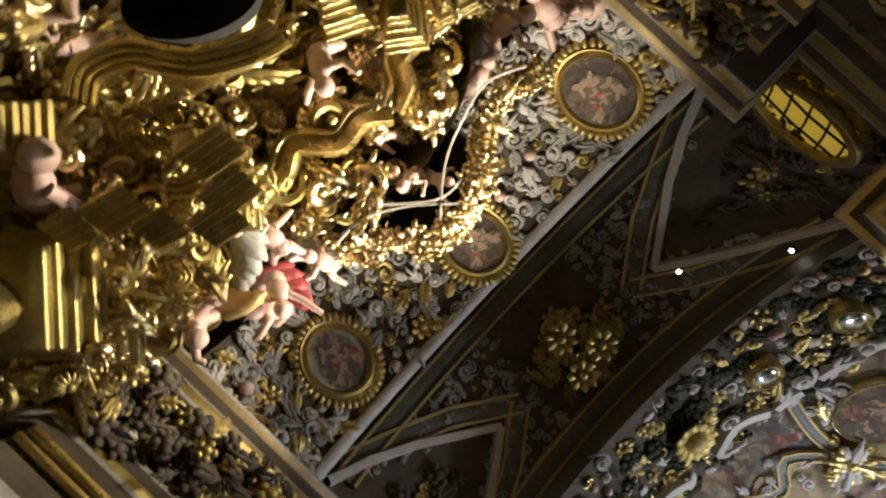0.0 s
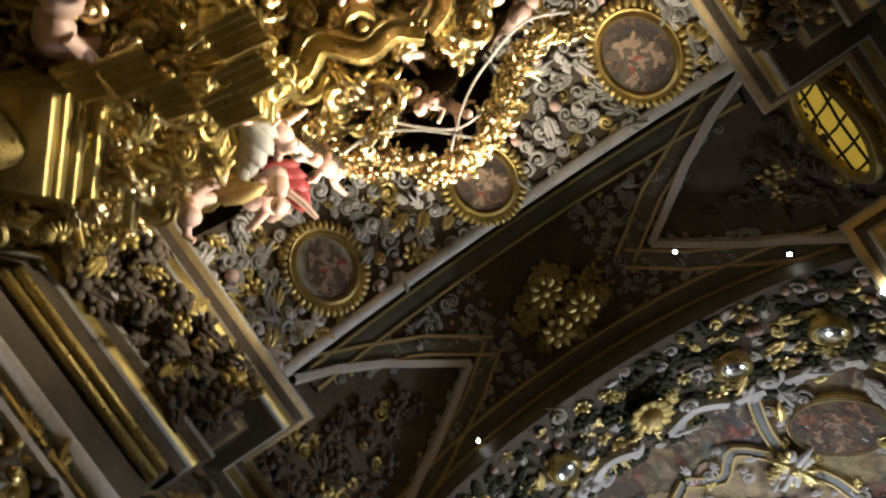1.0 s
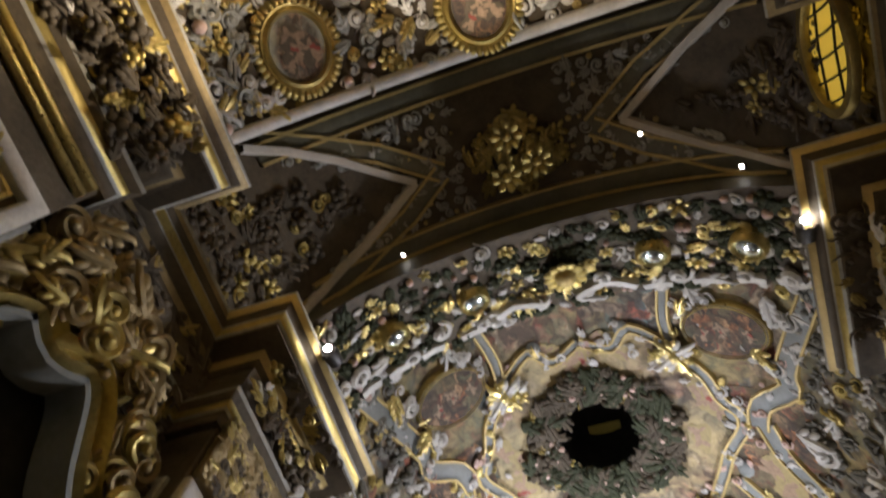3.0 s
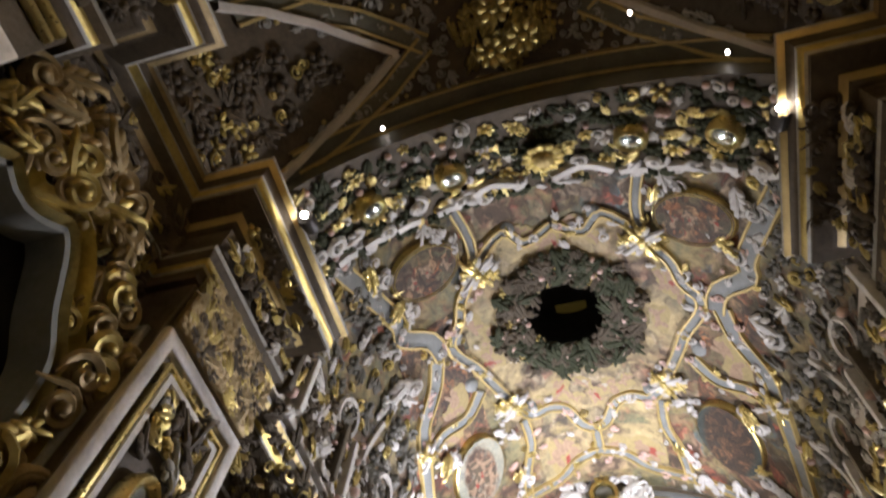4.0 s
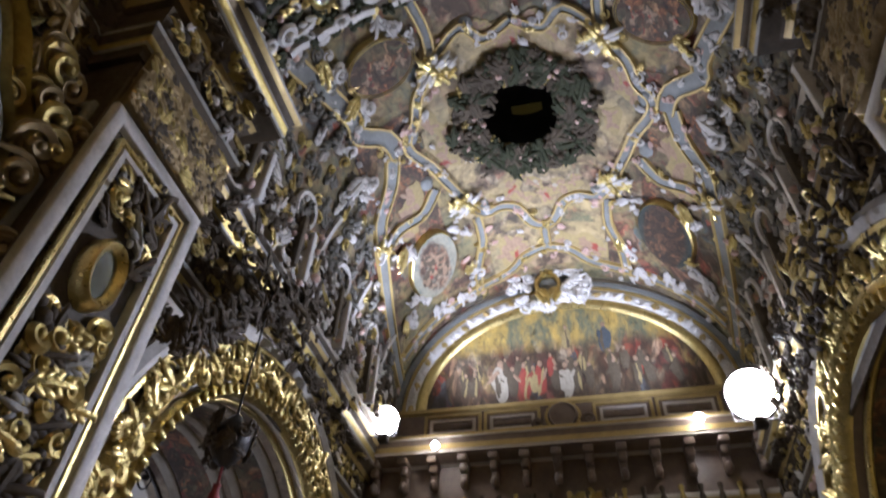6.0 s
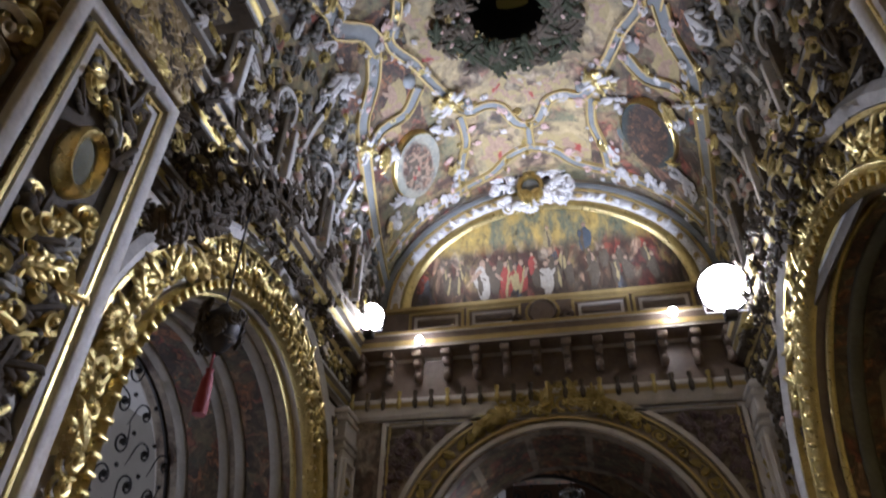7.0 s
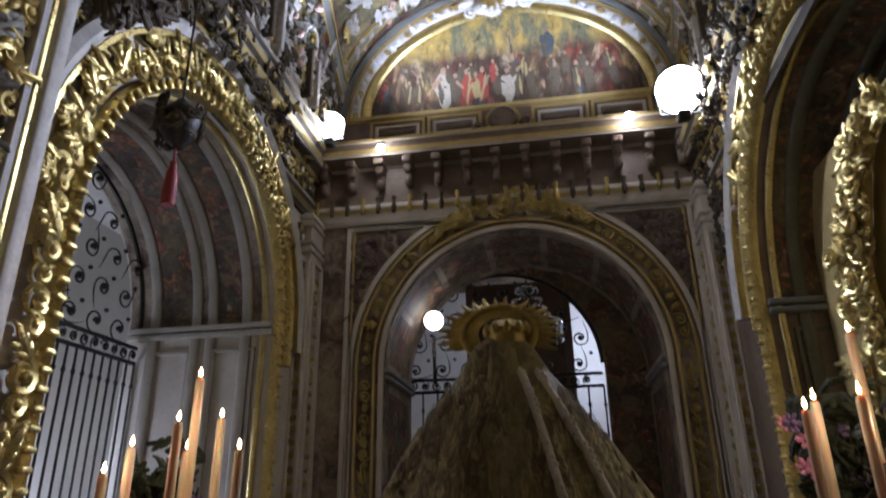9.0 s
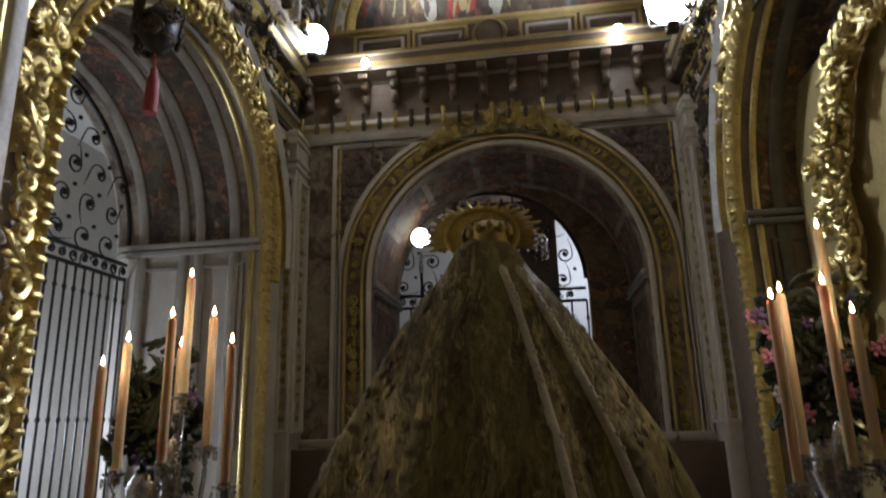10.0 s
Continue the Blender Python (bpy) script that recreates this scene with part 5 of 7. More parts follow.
for s in (-1, 1):
    for i in range(13):
        h.put(rnd.choice(SCROLLS[:2] + LEAVES), onto((AX + s * 1.86, Y1, 1.3 + 0.13 * i), (0, -1, 0), (0, 0, 1), rnd.uniform(-60, 60), rnd.uniform(0.1, 0.16)))
for i in range(90):
    q = rnd.uniform(-0.95, 0.95)
    z = 4.9 + 0.04 + rnd.random() * 0.42 * (1 - abs(q) / 1.0) - 0.2 * q * q
    h.put(rnd.choice(SCROLLS + LEAVES + SHELLS), onto((AX + q, Y1 - 0.06, z), (0, -1, 0), (0, 0, 1), rnd.uniform(0, 360), rnd.uniform(0.1, 0.19)))
tagged(h.make("gilt_carving", [OLD_GOLD], wall_end, "dull gilt foliage along the great arch"), kind="stuff")
h = Heap()
for s in (-1, 1):
    for i in range(260):
        p = (AX + s * rnd.uniform(0.9, 2.08), Y1 - 0.004, rnd.uniform(3.3, 4.82))
        if math.hypot(p[0] - AX, p[2] - 3.1) > 2.12:
            h.put(rnd.choice(SCROLLS + LEAVES), onto(p, (0, -1, 0), (0, 0, 1), rnd.uniform(0, 360), rnd.uniform(0.08, 0.15)), rnd.choice((0, 0, 0, 1)))
tagged(h.make("spandrel_relief", [PLUM, BROWN], wall_end, "plum relief foliage in the spandrels"), kind="stuff")

# painted panels and impost of the great arch's reveal
for i in range(7):
    a0, a1 = (math.pi * (i + q) / 7 for q in (0.06, 0.94))
    pts = [(AX - 1.612 * math.cos(a), 3.1 + 1.612 * math.sin(a)) for a in np.linspace(a0, a1, 9)]
    v = [(x, y, z) for x, z in pts for y in (Y1 + 0.16, Y1 + 1.3)]
    part("reveal_painting", (np.array(v), [(2 * k, 2 * k + 2, 2 * k + 3, 2 * k + 1) for k in range(8)]), DARK_PAINT, wall_end, "dark painted panel in the reveal")
for s in (-1, 1):
    a, b = sorted((AX + s * 1.56, AX + s * 1.63))
    for z, w in ((3.04, 0.03), (2.96, 0.02)):
        part("impost", box(a, b, Y1 - 0.03, Y1 + 1.46, z - w, z + w), GREY, wall_end)
    part("reveal_painting", (np.array([(AX + s * 1.612, y, z) for y, z in ((Y1 + 0.16, 1.2), (Y1 + 1.3, 1.2), (Y1 + 1.3, 2.8), (Y1 + 0.16, 2.8))]), [(0, 1, 2, 3)]), DARK_PAINT, wall_end, "dark painted panel in the reveal")

structure("wall_doorway", arched_wall((0, Y1 + 1.5, 0), (1, 0, 0), (0, -1, 0), X0 - 0.3, X1 + 0.3, 0, 5.7, -0.42, 1.4, 3.3, 0.25), DARK_PAINT, "dark painted wall with the doorway to the antechamber")

# corner pilasters
for s in (-1, 1):
    a, b = sorted((AX + s * (HALF[s] - 0.16), AX + s * (HALF[s] + 0.02)))
    pil = structure("wall_pilaster", box(a, b, 7.5, Y1 + 0.02, 0, 5.02), PLASTER, "pale corner pilaster with framed panels")
    h = Heap()
    for (p, q, yv, xv, nv) in ((a + 0.04, b - 0.02, 7.5, None, (0, -1, 0)), (7.55, 7.85, None, AX + s * (HALF[s] - 0.16), (-s, 0, 0))):
        cn = [(p, 1.35), (q, 1.35), (q, 4.35), (p, 4.35)]
        h.put(sweep([(c, yv, z) if yv else (xv, c, z) for c, z in cn], [nv] * 4, strip(0.022, 0.04), True), None, 0)
        for i in range(20):
            c = ((p + q) / 2, yv, 1.5 + 0.14 * i) if yv else (xv, (p + q) / 2, 1.5 + 0.14 * i)
            h.put(rnd.choice(SCROLLS[:2] + LEAVES), onto(c, nv, (0, 0, 1), rnd.uniform(0, 360), 0.1), 1)
    for z in (4.5, 4.6, 4.85, 4.95):
        h.put(box(a - 0.03, b + 0.03, 7.47, Y1, z - 0.025, z + 0.025), None, 0)
    tagged(h.make("panel_relief", [PLASTER, OLD_GOLD, PLUM], pil, "gilt arabesques in a pale frame"), kind="stuff")

# bracketed cornice under the lunette
deep = [(0, 4.98), (0.06, 4.98), (0.06, 5.1), (0.1, 5.14), (0.1, 5.2), (0.04, 5.24), (0.04, 5.72), (0.1, 5.74), (0.34, 5.78), (0.34, 5.8), (0.36, 5.81), (0.36, 5.88), (0.4, 5.94), (0.42, 5.95), (0.42, 5.99), (0.08, 6.03), (0.08, 6.46), (0.12, 6.48), (0.12, 6.53), (0, 6.54)]
h = Heap()
shape, slots = cornice([(X1 + 0.1, Y1), (X0 - 0.1, Y1)][::-1], [(-o, z) for o, z in deep], [0, 0, 1, 0, 2, 2, 0, 2, 0, 0, 1, 2, 0, 1, 2, 2, 1, 1, 0])
h.put(shape)
h.m = slots
end_cornice = tagged(h.make("cornice_end", [PLASTER, OCHRE, BROWN], None, "deep bracketed cornice below the lunette", True), "", "cornice", "", "structure")
bracket = joined(box(-0.06, 0.06, -0.28, 0, 0.18, 0.26), box(-0.05, 0.05, -0.2, 0, 0.08, 0.2, 0.02), box(-0.045, 0.045, -0.1, 0, -0.1, 0.1, 0.02), moved(ball(8, 6, (0.05, 0.07, 0.07)), pose(0, -0.12, -0.06)))
first = None
for i in range(13):
    x = X0 + 0.2 + i * (X1 - X0 - 0.4) / 12
    if first is None:
        first = part("bracket", bracket, BROWN, end_cornice, "carved brown bracket")
        ob = first
    else:
        ob = new("bracket", first.data)
        ob.parent = end_cornice
    ob.location = (x, Y1 - 0.04, 5.5)
for i in range(24):
    x = X0 + 0.1 + i * (X1 - X0 - 0.2) / 23
    part("finial", joined(moved(lathe([(0.0, -0.16), (0.025, -0.14), (0.035, -0.05), (0.015, 0.0), (0.03, 0.04), (0.03, 0.08)], 8), pose(x, Y1 - 0.12, 5.2))), UMBER if i % 3 else OLD_GOLD, end_cornice)
h = Heap()
for s in (-1, 1):
    for p, q in ((0.35, 1.05), (1.12, 1.85)):
        for inset, k in ((0.0, 0), (0.08, 1)):
            cn = [(AX + s * (p + inset), 6.1 + inset), (AX + s * (q - inset), 6.1 + inset), (AX + s * (q - inset), 6.42 - inset), (AX + s * (p + inset), 6.42 - inset)]
            h.put(sweep([(c, Y1 - 0.08, z) for c, z in cn], [(0, -1, 0)] * 4, strip(0.02, 0.03), True), None, k)
        h.put(box(min(AX + s * p, AX + s * q) + 0.12, max(AX + s * p, AX + s * q) - 0.12, Y1 - 0.1, Y1 - 0.05, 6.22, 6.3), None, 2)
for a in np.linspace(0, 6.2832, 25)[:-1]:
    h.put(ball(6, 4, (0.03, 0.03, 0.03), (AX - 0.05 + 0.21 * math.cos(a), Y1 - 0.1, 6.28 + 0.19 * math.sin(a))), None, 0)
h.put(moved(lathe([(0.0, 0.05), (0.15, 0.04), (0.17, 0.07), (0.2, 0.03), (0.2, 0)], 28), onto((AX - 0.05, Y1 - 0.08, 6.28), (0, -1, 0))), None, 2)
for s in (-1, 1):
    h.put(SCROLLS[2], onto((AX - 0.05 + s * 0.32, Y1 - 0.09, 6.2), (0, -1, 0), (0, 0, 1), 90 * s, 0.18), 2)
h.make("panel_band", [OCHRE, PLASTER, BROWN], end_cornice, "gilt-framed panels and a round medallion")

# lunette painting and its frames
LUN = lambda a, hw, rise: (AX - hw * math.cos(a), 6.54 + rise * math.sin(a))
n = 48
arc = [LUN(math.pi * i / n, 1.93, 1.58) for i in range(n + 1)]
lunette = thing("lunette_painting", "half-round painting of a red-robed crowd under a golden sky", "painting")
part("canvas", (np.array([(AX, Y1 - 0.02, 6.54)] + [(x, Y1 - 0.02, z) for x, z in arc]), [(0, i + 2, i + 1) for i in range(n)]), LUNETTE_PAINT, lunette, "crowded painted scene")
fr = Heap()
fr.put(sweep([(x, Y1 - 0.015, z) for x, z in arc], [(0, -1, 0)] * (n + 1), [(-0.1, 0), (-0.09, 0.06), (-0.03, 0.085), (0.03, 0.05), (0.055, 0)]))
fr.make("frame", [GOLD], lunette, "broad gilt frame")
fr = Heap()
for hw, rise, w, k in ((2.08, 1.77, 0.095, 0), (2.19, 1.89, 0.028, 1), (2.27, 1.98, 0.05, 2)):
    fr.put(sweep([(x, Y1 - 0.0, z) for x, z in (LUN(math.pi * i / n, hw, rise) for i in range(n + 1))], [(0, -1, 0)] * (n + 1), strip(w, 0.07)), None, k)
for i in range(46):
    a = math.pi * (i + 0.5) / 46
    x, z = LUN(a, 2.08, 1.76)
    fr.put(rnd.choice(LEAVES + SCROLLS[:1]), onto((x, Y1 - 0.07, z), (0, -1, 0), (-math.sin(a), 0, math.cos(a)), rnd.choice((0, 180)), 0.12), 0 if i % 3 else 1)
fr.make("lunette_moulding", [CLEAN_STUCCO, OCHRE, BLUE], bpy.data.objects["wall_lunette"], "white leaf frieze with gilt fillets")
def robed(x, z, tall, k, r):
    """A standing robed figure as plain painted strokes: shade, robe, arm, head."""
    heap = Heap()
    m = onto((x, Y1 - 0.027, z), (0, -1, 0))
    w = tall * r.uniform(0.12, 0.18)
    heap.put(blot(w, tall * 0.42, 0.14, r.randrange(9999)), m @ pose(0, -0.06 * tall, 0), k)
    heap.put(blot(w * 0.4, tall * 0.36, 0.2, r.randrange(9999)), m @ pose(r.uniform(-0.5, 0.5) * w, -0.1 * tall, 0.003, 0, 0, r.uniform(-12, 12)), r.choice((1, 1, k, 5)))
    heap.put(blot(w * 0.35, tall * 0.17, 0.15, r.randrange(9999)), m @ pose(r.choice((-0.8, 0.8)) * w, 0.1 * tall, 0.004, 0, 0, r.uniform(-60, 60)), r.choice((0, k)))
    heap.put(blot(tall * 0.062, tall * 0.085, 0.06, r.randrange(9999)), m @ pose(0, 0.42 * tall, 0.006), 0)
    heap.make("painted_figure", [PAINT_FLESH, PAINT_BROWN, PAINT_RED, PAINT_WHITE, PAINT_BLUE, PAINT_OCHRE], lunette, "plain painted robed figure")


cr = random.Random(12)
for row, (z, low, high) in enumerate(((7.12, 0.3, 0.4), (6.9, 0.36, 0.5))):
    for i in range(12):
        x = AX - 1.5 + 3.0 * (i + cr.uniform(0.1, 0.9)) / 12
        top = 6.54 + 1.5 * math.sqrt(max(0, 1 - ((x - AX) / 1.85) ** 2))
        tall = cr.uniform(low, high)
        if z + 0.5 * tall < top - 0.1:
            robed(x, z, tall, cr.choices((2, 1, 5, 3, 4), (1.8, 6, 2.5, 0.5, 0.4))[0], cr)
robed(AX + 0.62, 7.5, 0.5, 4, cr)
robed(AX + 0.1, 7.55, 0.42, 5, cr)
robed(AX - 0.85, 6.93, 0.66, 3, cr)
robed(AX - 0.52, 6.9, 0.6, 2, cr)
robed(AX - 0.3, 6.92, 0.56, 2, cr)
robed(AX + 0.04, 6.86, 0.56, 3, cr)
cart = thing("cartouche", "white and gilt shell cartouche crowning the lunette", "ornament")
cm = onto((AX - 0.08, Y1 - 0.12, 8.45), (0, -1, 0))
part("shield", moved(ball(16, 10, (0.14, 0.17, 0.08)), cm), BLUE, cart)
part("rim", sweep([cm @ Vector((0.17 * math.cos(a), 0.2 * math.sin(a), 0)) for a in np.linspace(0, 6.2832, 29)[:-1]], [(0, -1, 0)] * 28, strip(0.035, 0.07), True), GOLD, cart)
h = Heap()
for i in range(48):
    a = rnd.uniform(0, 6.283)
    q = rnd.uniform(0.24, 0.5)
    h.put(rnd.choice(SHELLS + SCROLLS + LEAVES), cm @ pose(q * 1.15 * math.cos(a), q * math.sin(a), 0.02, 0, 0, math.degrees(a) - 90) @ Matrix.Scale(rnd.uniform(0.14, 0.26), 4))
tagged(h.make("scrollwork", [CLEAN_STUCCO], cart), kind="stuff")
for s in (-1, 1):
    part("gilt_leaf", moved(acanthus(8, 3), cm @ pose(s * 0.1, -0.2, 0.06, 0, 0, 150 * s) @ Matrix.Scale(0.3, 4)), GOLD, cart)
part("gilt_rosette", moved(rosette(8), cm @ pose(0, 0.28, 0.06) @ Matrix.Scale(0.22, 4)), GOLD, cart)

# dado of dark wood along the far end
structure("wall_dado", box(X0, AX - 1.42, Y1 - 0.3, Y1 - 0.06, 0, 1.15), WOOD, "dark wooden dado bench along the wall")
structure("wall_dado", box(AX + 1.42, X1, Y1 - 0.3, Y1 - 0.06, 0, 1.15), WOOD, "dark wooden dado bench along the wall")

# carved foliage on the crossing walls
for s in (-1, 1):
    w = [o for o in bpy.data.objects if o.name.startswith("wall_crossing") and (o.data.vertices[0].co.x - AX) * s > 0][0]
    h = Heap()
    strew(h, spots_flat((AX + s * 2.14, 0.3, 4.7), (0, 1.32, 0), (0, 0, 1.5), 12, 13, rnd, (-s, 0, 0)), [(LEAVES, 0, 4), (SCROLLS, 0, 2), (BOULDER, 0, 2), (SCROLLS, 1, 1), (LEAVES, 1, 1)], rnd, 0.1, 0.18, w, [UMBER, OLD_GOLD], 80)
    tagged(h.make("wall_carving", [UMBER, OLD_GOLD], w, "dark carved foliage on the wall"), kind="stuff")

# ---- iron grilles and the rooms beyond ----
def grille(label, o, u, width, foot, transom, spring, hw, cu, gap, mat=IRON):
    """An arched iron grille: upright bars below a scrolled transom, scrolls in the arch above."""
    o, u = Vector(o), Vector(u)
    n = u.cross(Vector((0, 0, 1)))
    g = thing("iron_grille", label, "grille")
    at = lambda a, z: o + u * a + Vector((0, 0, z))
    count = int(width / gap)
    bar = None
    for i in range(count + 1):
        a = cu - width / 2 + width * i / count
        if bar is None:
            bar = part("bar", joined(tube([(0, 0, foot), (0, 0, transom)], [0.013, 0.013], 6), *[ball(6, 4, (0.026, 0.026, 0.034), (0, 0, z)) for z in (foot + 0.25, foot + 0.36, (foot + transom) / 2, transom - 0.25)]), mat, g)
            ob = bar
        else:
            ob = new("bar", bar.data)
            ob.parent = g
        ob.location = o + u * a
    for z in (transom, transom + 0.17, foot + 0.3):
        part("rail", moved(box(-width / 2, width / 2, -0.02, 0.02, -0.02, 0.02), Matrix.Translation(at(cu, z)) @ Matrix((u, n, (0, 0, 1))).transposed().to_4x4()), mat, g)
    h = Heap()
    for i in range(int(width / 0.16)):
        h.put(SCROLLS[i % 2], onto(at(cu - width / 2 + 0.08 + 0.16 * i, transom + 0.085), n, (0, 0, 1), 90 * (i % 4), 0.12))
    h.make("transom_scrollwork", [mat], g)
    h = Heap()
    z = transom + 0.3
    while z < spring + hw:
        half = hw if z < spring else math.sqrt(max(0, hw * hw - (z - spring) ** 2))
        a = -half + 0.12
        while a < half - 0.08:
            h.put(SCROLLWORK[int(z * 10 + a * 7) % 2], onto(at(cu + a, z), n, (0, 0, 1), rnd.choice((0, 90, 180, 270)), 0.22))
            h.put(BUDS[0], onto(at(cu + a + 0.18, z + 0.15), n, (0, 0, 1), 0, 0.11))
            a += 0.38
        z += 0.36
    for k in range(17):
        t = math.pi * (k + 0.5) / 17
        h.put(tube([at(cu, transom + 0.3), at(cu - 0.45 * math.cos(t), transom + 0.3 + 0.45 * math.sin(t))], [0.009, 0.014], 5))
    h.make("scrollwork", [mat], g, "forged scrolls filling the arch")
    part("arch_bar", sweep([at(cu - hw * math.cos(math.pi * i / 28), spring + hw * math.sin(math.pi * i / 28)) for i in range(29)], [n] * 29, strip(0.025, 0.03)), mat, g)
    return g


grille("tall black iron grille with scrolled arch before the lit room", (X0 - 1.6, 0, 0), (0, 1, 0), 3.2, 0, 3.05, 3.4, 1.6, 5.3, 0.13)
grille("dark iron grille with glinting scrolls across the great arch", (0, Y1 + 1.55, 0), (1, 0, 0), 2.7, 0, 3.0, 3.3, 1.36, -0.42, 0.2, IRON)
# white door leaves and a hidden lamp in the side room
sign = thing("notice_board", "small dark framed notice hung on the iron grille", "sign")
part("board", box(X0 - 1.58, X0 - 1.55, 4.4, 4.75, 1.65, 2.05), WOOD, sign)
part("sheet", box(X0 - 1.55, X0 - 1.546, 4.44, 4.71, 1.7, 2.0, 0.001), BROWN, sign, "brown printed sheet")
# made-up panel with posts that keeps the view through the arch dark
screen = thing("added_dark_panel", "tall dark panel added to darken the antechamber's middle", "screen")
part("panel", box(-1.0, 0.55, 10.6, 10.7, 0, 4.9), WOOD, screen)
for x in (-1.0, 0.55):
    part("post", box(x - 0.06, x + 0.06, 10.55, 10.75, 0, 5.0), WOOD, screen)
chand = thing("wall_sconce_lamp", "bright round lamp on a thin stem in the antechamber", "lamp")
part("globe", ball(18, 12, (0.13, 0.13, 0.13), (-1.27, 8.72, 3.84)), GLOBE, chand)
part("stem", tube([(-1.27, 8.72, 3.64), (-1.27, 8.72, 3.35)], [0.02, 0.03], 8), SILVER, chand)
part("bracket", tube([(-1.27, 8.72, 3.4), (-1.27, 8.76, 3.2), (-1.27, 8.78, 3.02)], [0.02, 0.02, 0.03], 8), IRON, chand)

# ---- gilded altarpiece ----
altar = thing("altarpiece", "towering gilded baroque altarpiece carved with foliage, lit from below", "altarpiece", "", "")
h = Heap()
h.put(box(AX - 2.14, AX + 2.14, -2.3, -1.95, 0, 7.6), None, 0)
h.make("back_wall", [OLD_GOLD], altar, "dull gilt back boards")
h = Heap()
kinds = [(SCROLLS, 0, 4), (LEAVES, 0, 4), (SHELLS, 0, 1), (ROSES, 0, 1), (BOULDER, 0, 1), (SCROLLS, 1, 2), (LEAVES, 1, 2)]
strew(h, spots_flat((AX - 2.1, -1.93, 3.0), (4.2, 0, 0), (0, 0, 4.4), 30, 32, rnd, (0, 1, 0)), kinds, rnd, 0.12, 0.26, altar, [BRIGHT_GOLD, OLD_GOLD], 250)
# foliage crowding the underside of the canopy
for i in range(760):
    x = rnd.uniform(-1.9, 1.75)
    y = rnd.uniform(-1.85, -0.85) + 0.35 * max(0, 1 - abs(x + 0.1) / 0.9)
    z = 5.9 + rnd.uniform(-0.25, 0.5) + 0.3 * (y + 1.2)
    h.put(rnd.choice(SCROLLS + LEAVES + LEAVES + SHELLS), onto((x, y, z), (rnd.uniform(-0.5, 0.5), rnd.uniform(0, 0.8), -1), (0, 1, 0), rnd.uniform(0, 360), rnd.uniform(0.12, 0.26)), rnd.choice((0, 0, 1)))
for i in range(430):
    x = rnd.uniform(0.75, 2.0) * rnd.choice((-1, -1, 1)) + AX
    y = rnd.uniform(-1.85, -0.75)
    if abs(abs(x - AX) - 1.36) < 0.3 and abs(y + 1.22) < 0.28 and x < AX:
        continue
    h.put(rnd.choice(SCROLLS + LEAVES + LEAVES + SHELLS), onto((x, y, rnd.uniform(4.95, 5.45)), (rnd.uniform(-0.6, 0.6), rnd.uniform(-0.1, 0.9), -1), (0, 1, 0), rnd.uniform(0, 360), rnd.uniform(0.1, 0.2)), rnd.choice((0, 1)))
tagged(h.make("foliage", [BRIGHT_GOLD, OLD_GOLD], altar, "gilt leaves, shells and scrolls"), kind="stuff")


def stepped(cx, cy, half, turn, z0, steps, rise=0.07, grow=0.05):
    """A square entablature block: each course oversails the one below."""
    line = [(0.0, z0)]
    for i in range(steps):
        r = (half + grow * (i if i % 3 else i + 0.6)) * 1.414
        line += [(r - 0.01, z0 + rise * i), (r, z0 + rise * (i + 0.15)), (r, z0 + rise * (i + 0.75)), (r - 0.02, z0 + rise * (i + 0.9)), (r - 0.03, z0 + rise * (i + 1.0))]
    return moved(lathe(line + [(0.0, z0 + rise * steps)], 4), pose(cx, cy, 0, 0, 0, turn + 45))


def twisted_column(x, y, z0, z1, r):
    v, f = [], []
    n, seg = 44, 14
    for i in range(n + 1):
        u = i / n
        ox, oy = 0.22 * r * math.cos(u * 22), 0.22 * r * math.sin(u * 22)
        for k in range(seg):
            a = 2 * math.pi * k / seg
            q = r * (1 + 0.14 * math.sin(3 * a + u * 30))
            v.append((x + ox + q * math.cos(a), y + oy + q * math.sin(a), z0 + (z1 - z0) * u))
    f = [(i * seg + k, i * seg + (k + 1) % seg, (i + 1) * seg + (k + 1) % seg, (i + 1) * seg + k) for i in range(n) for k in range(seg)]
    return np.array(v), f


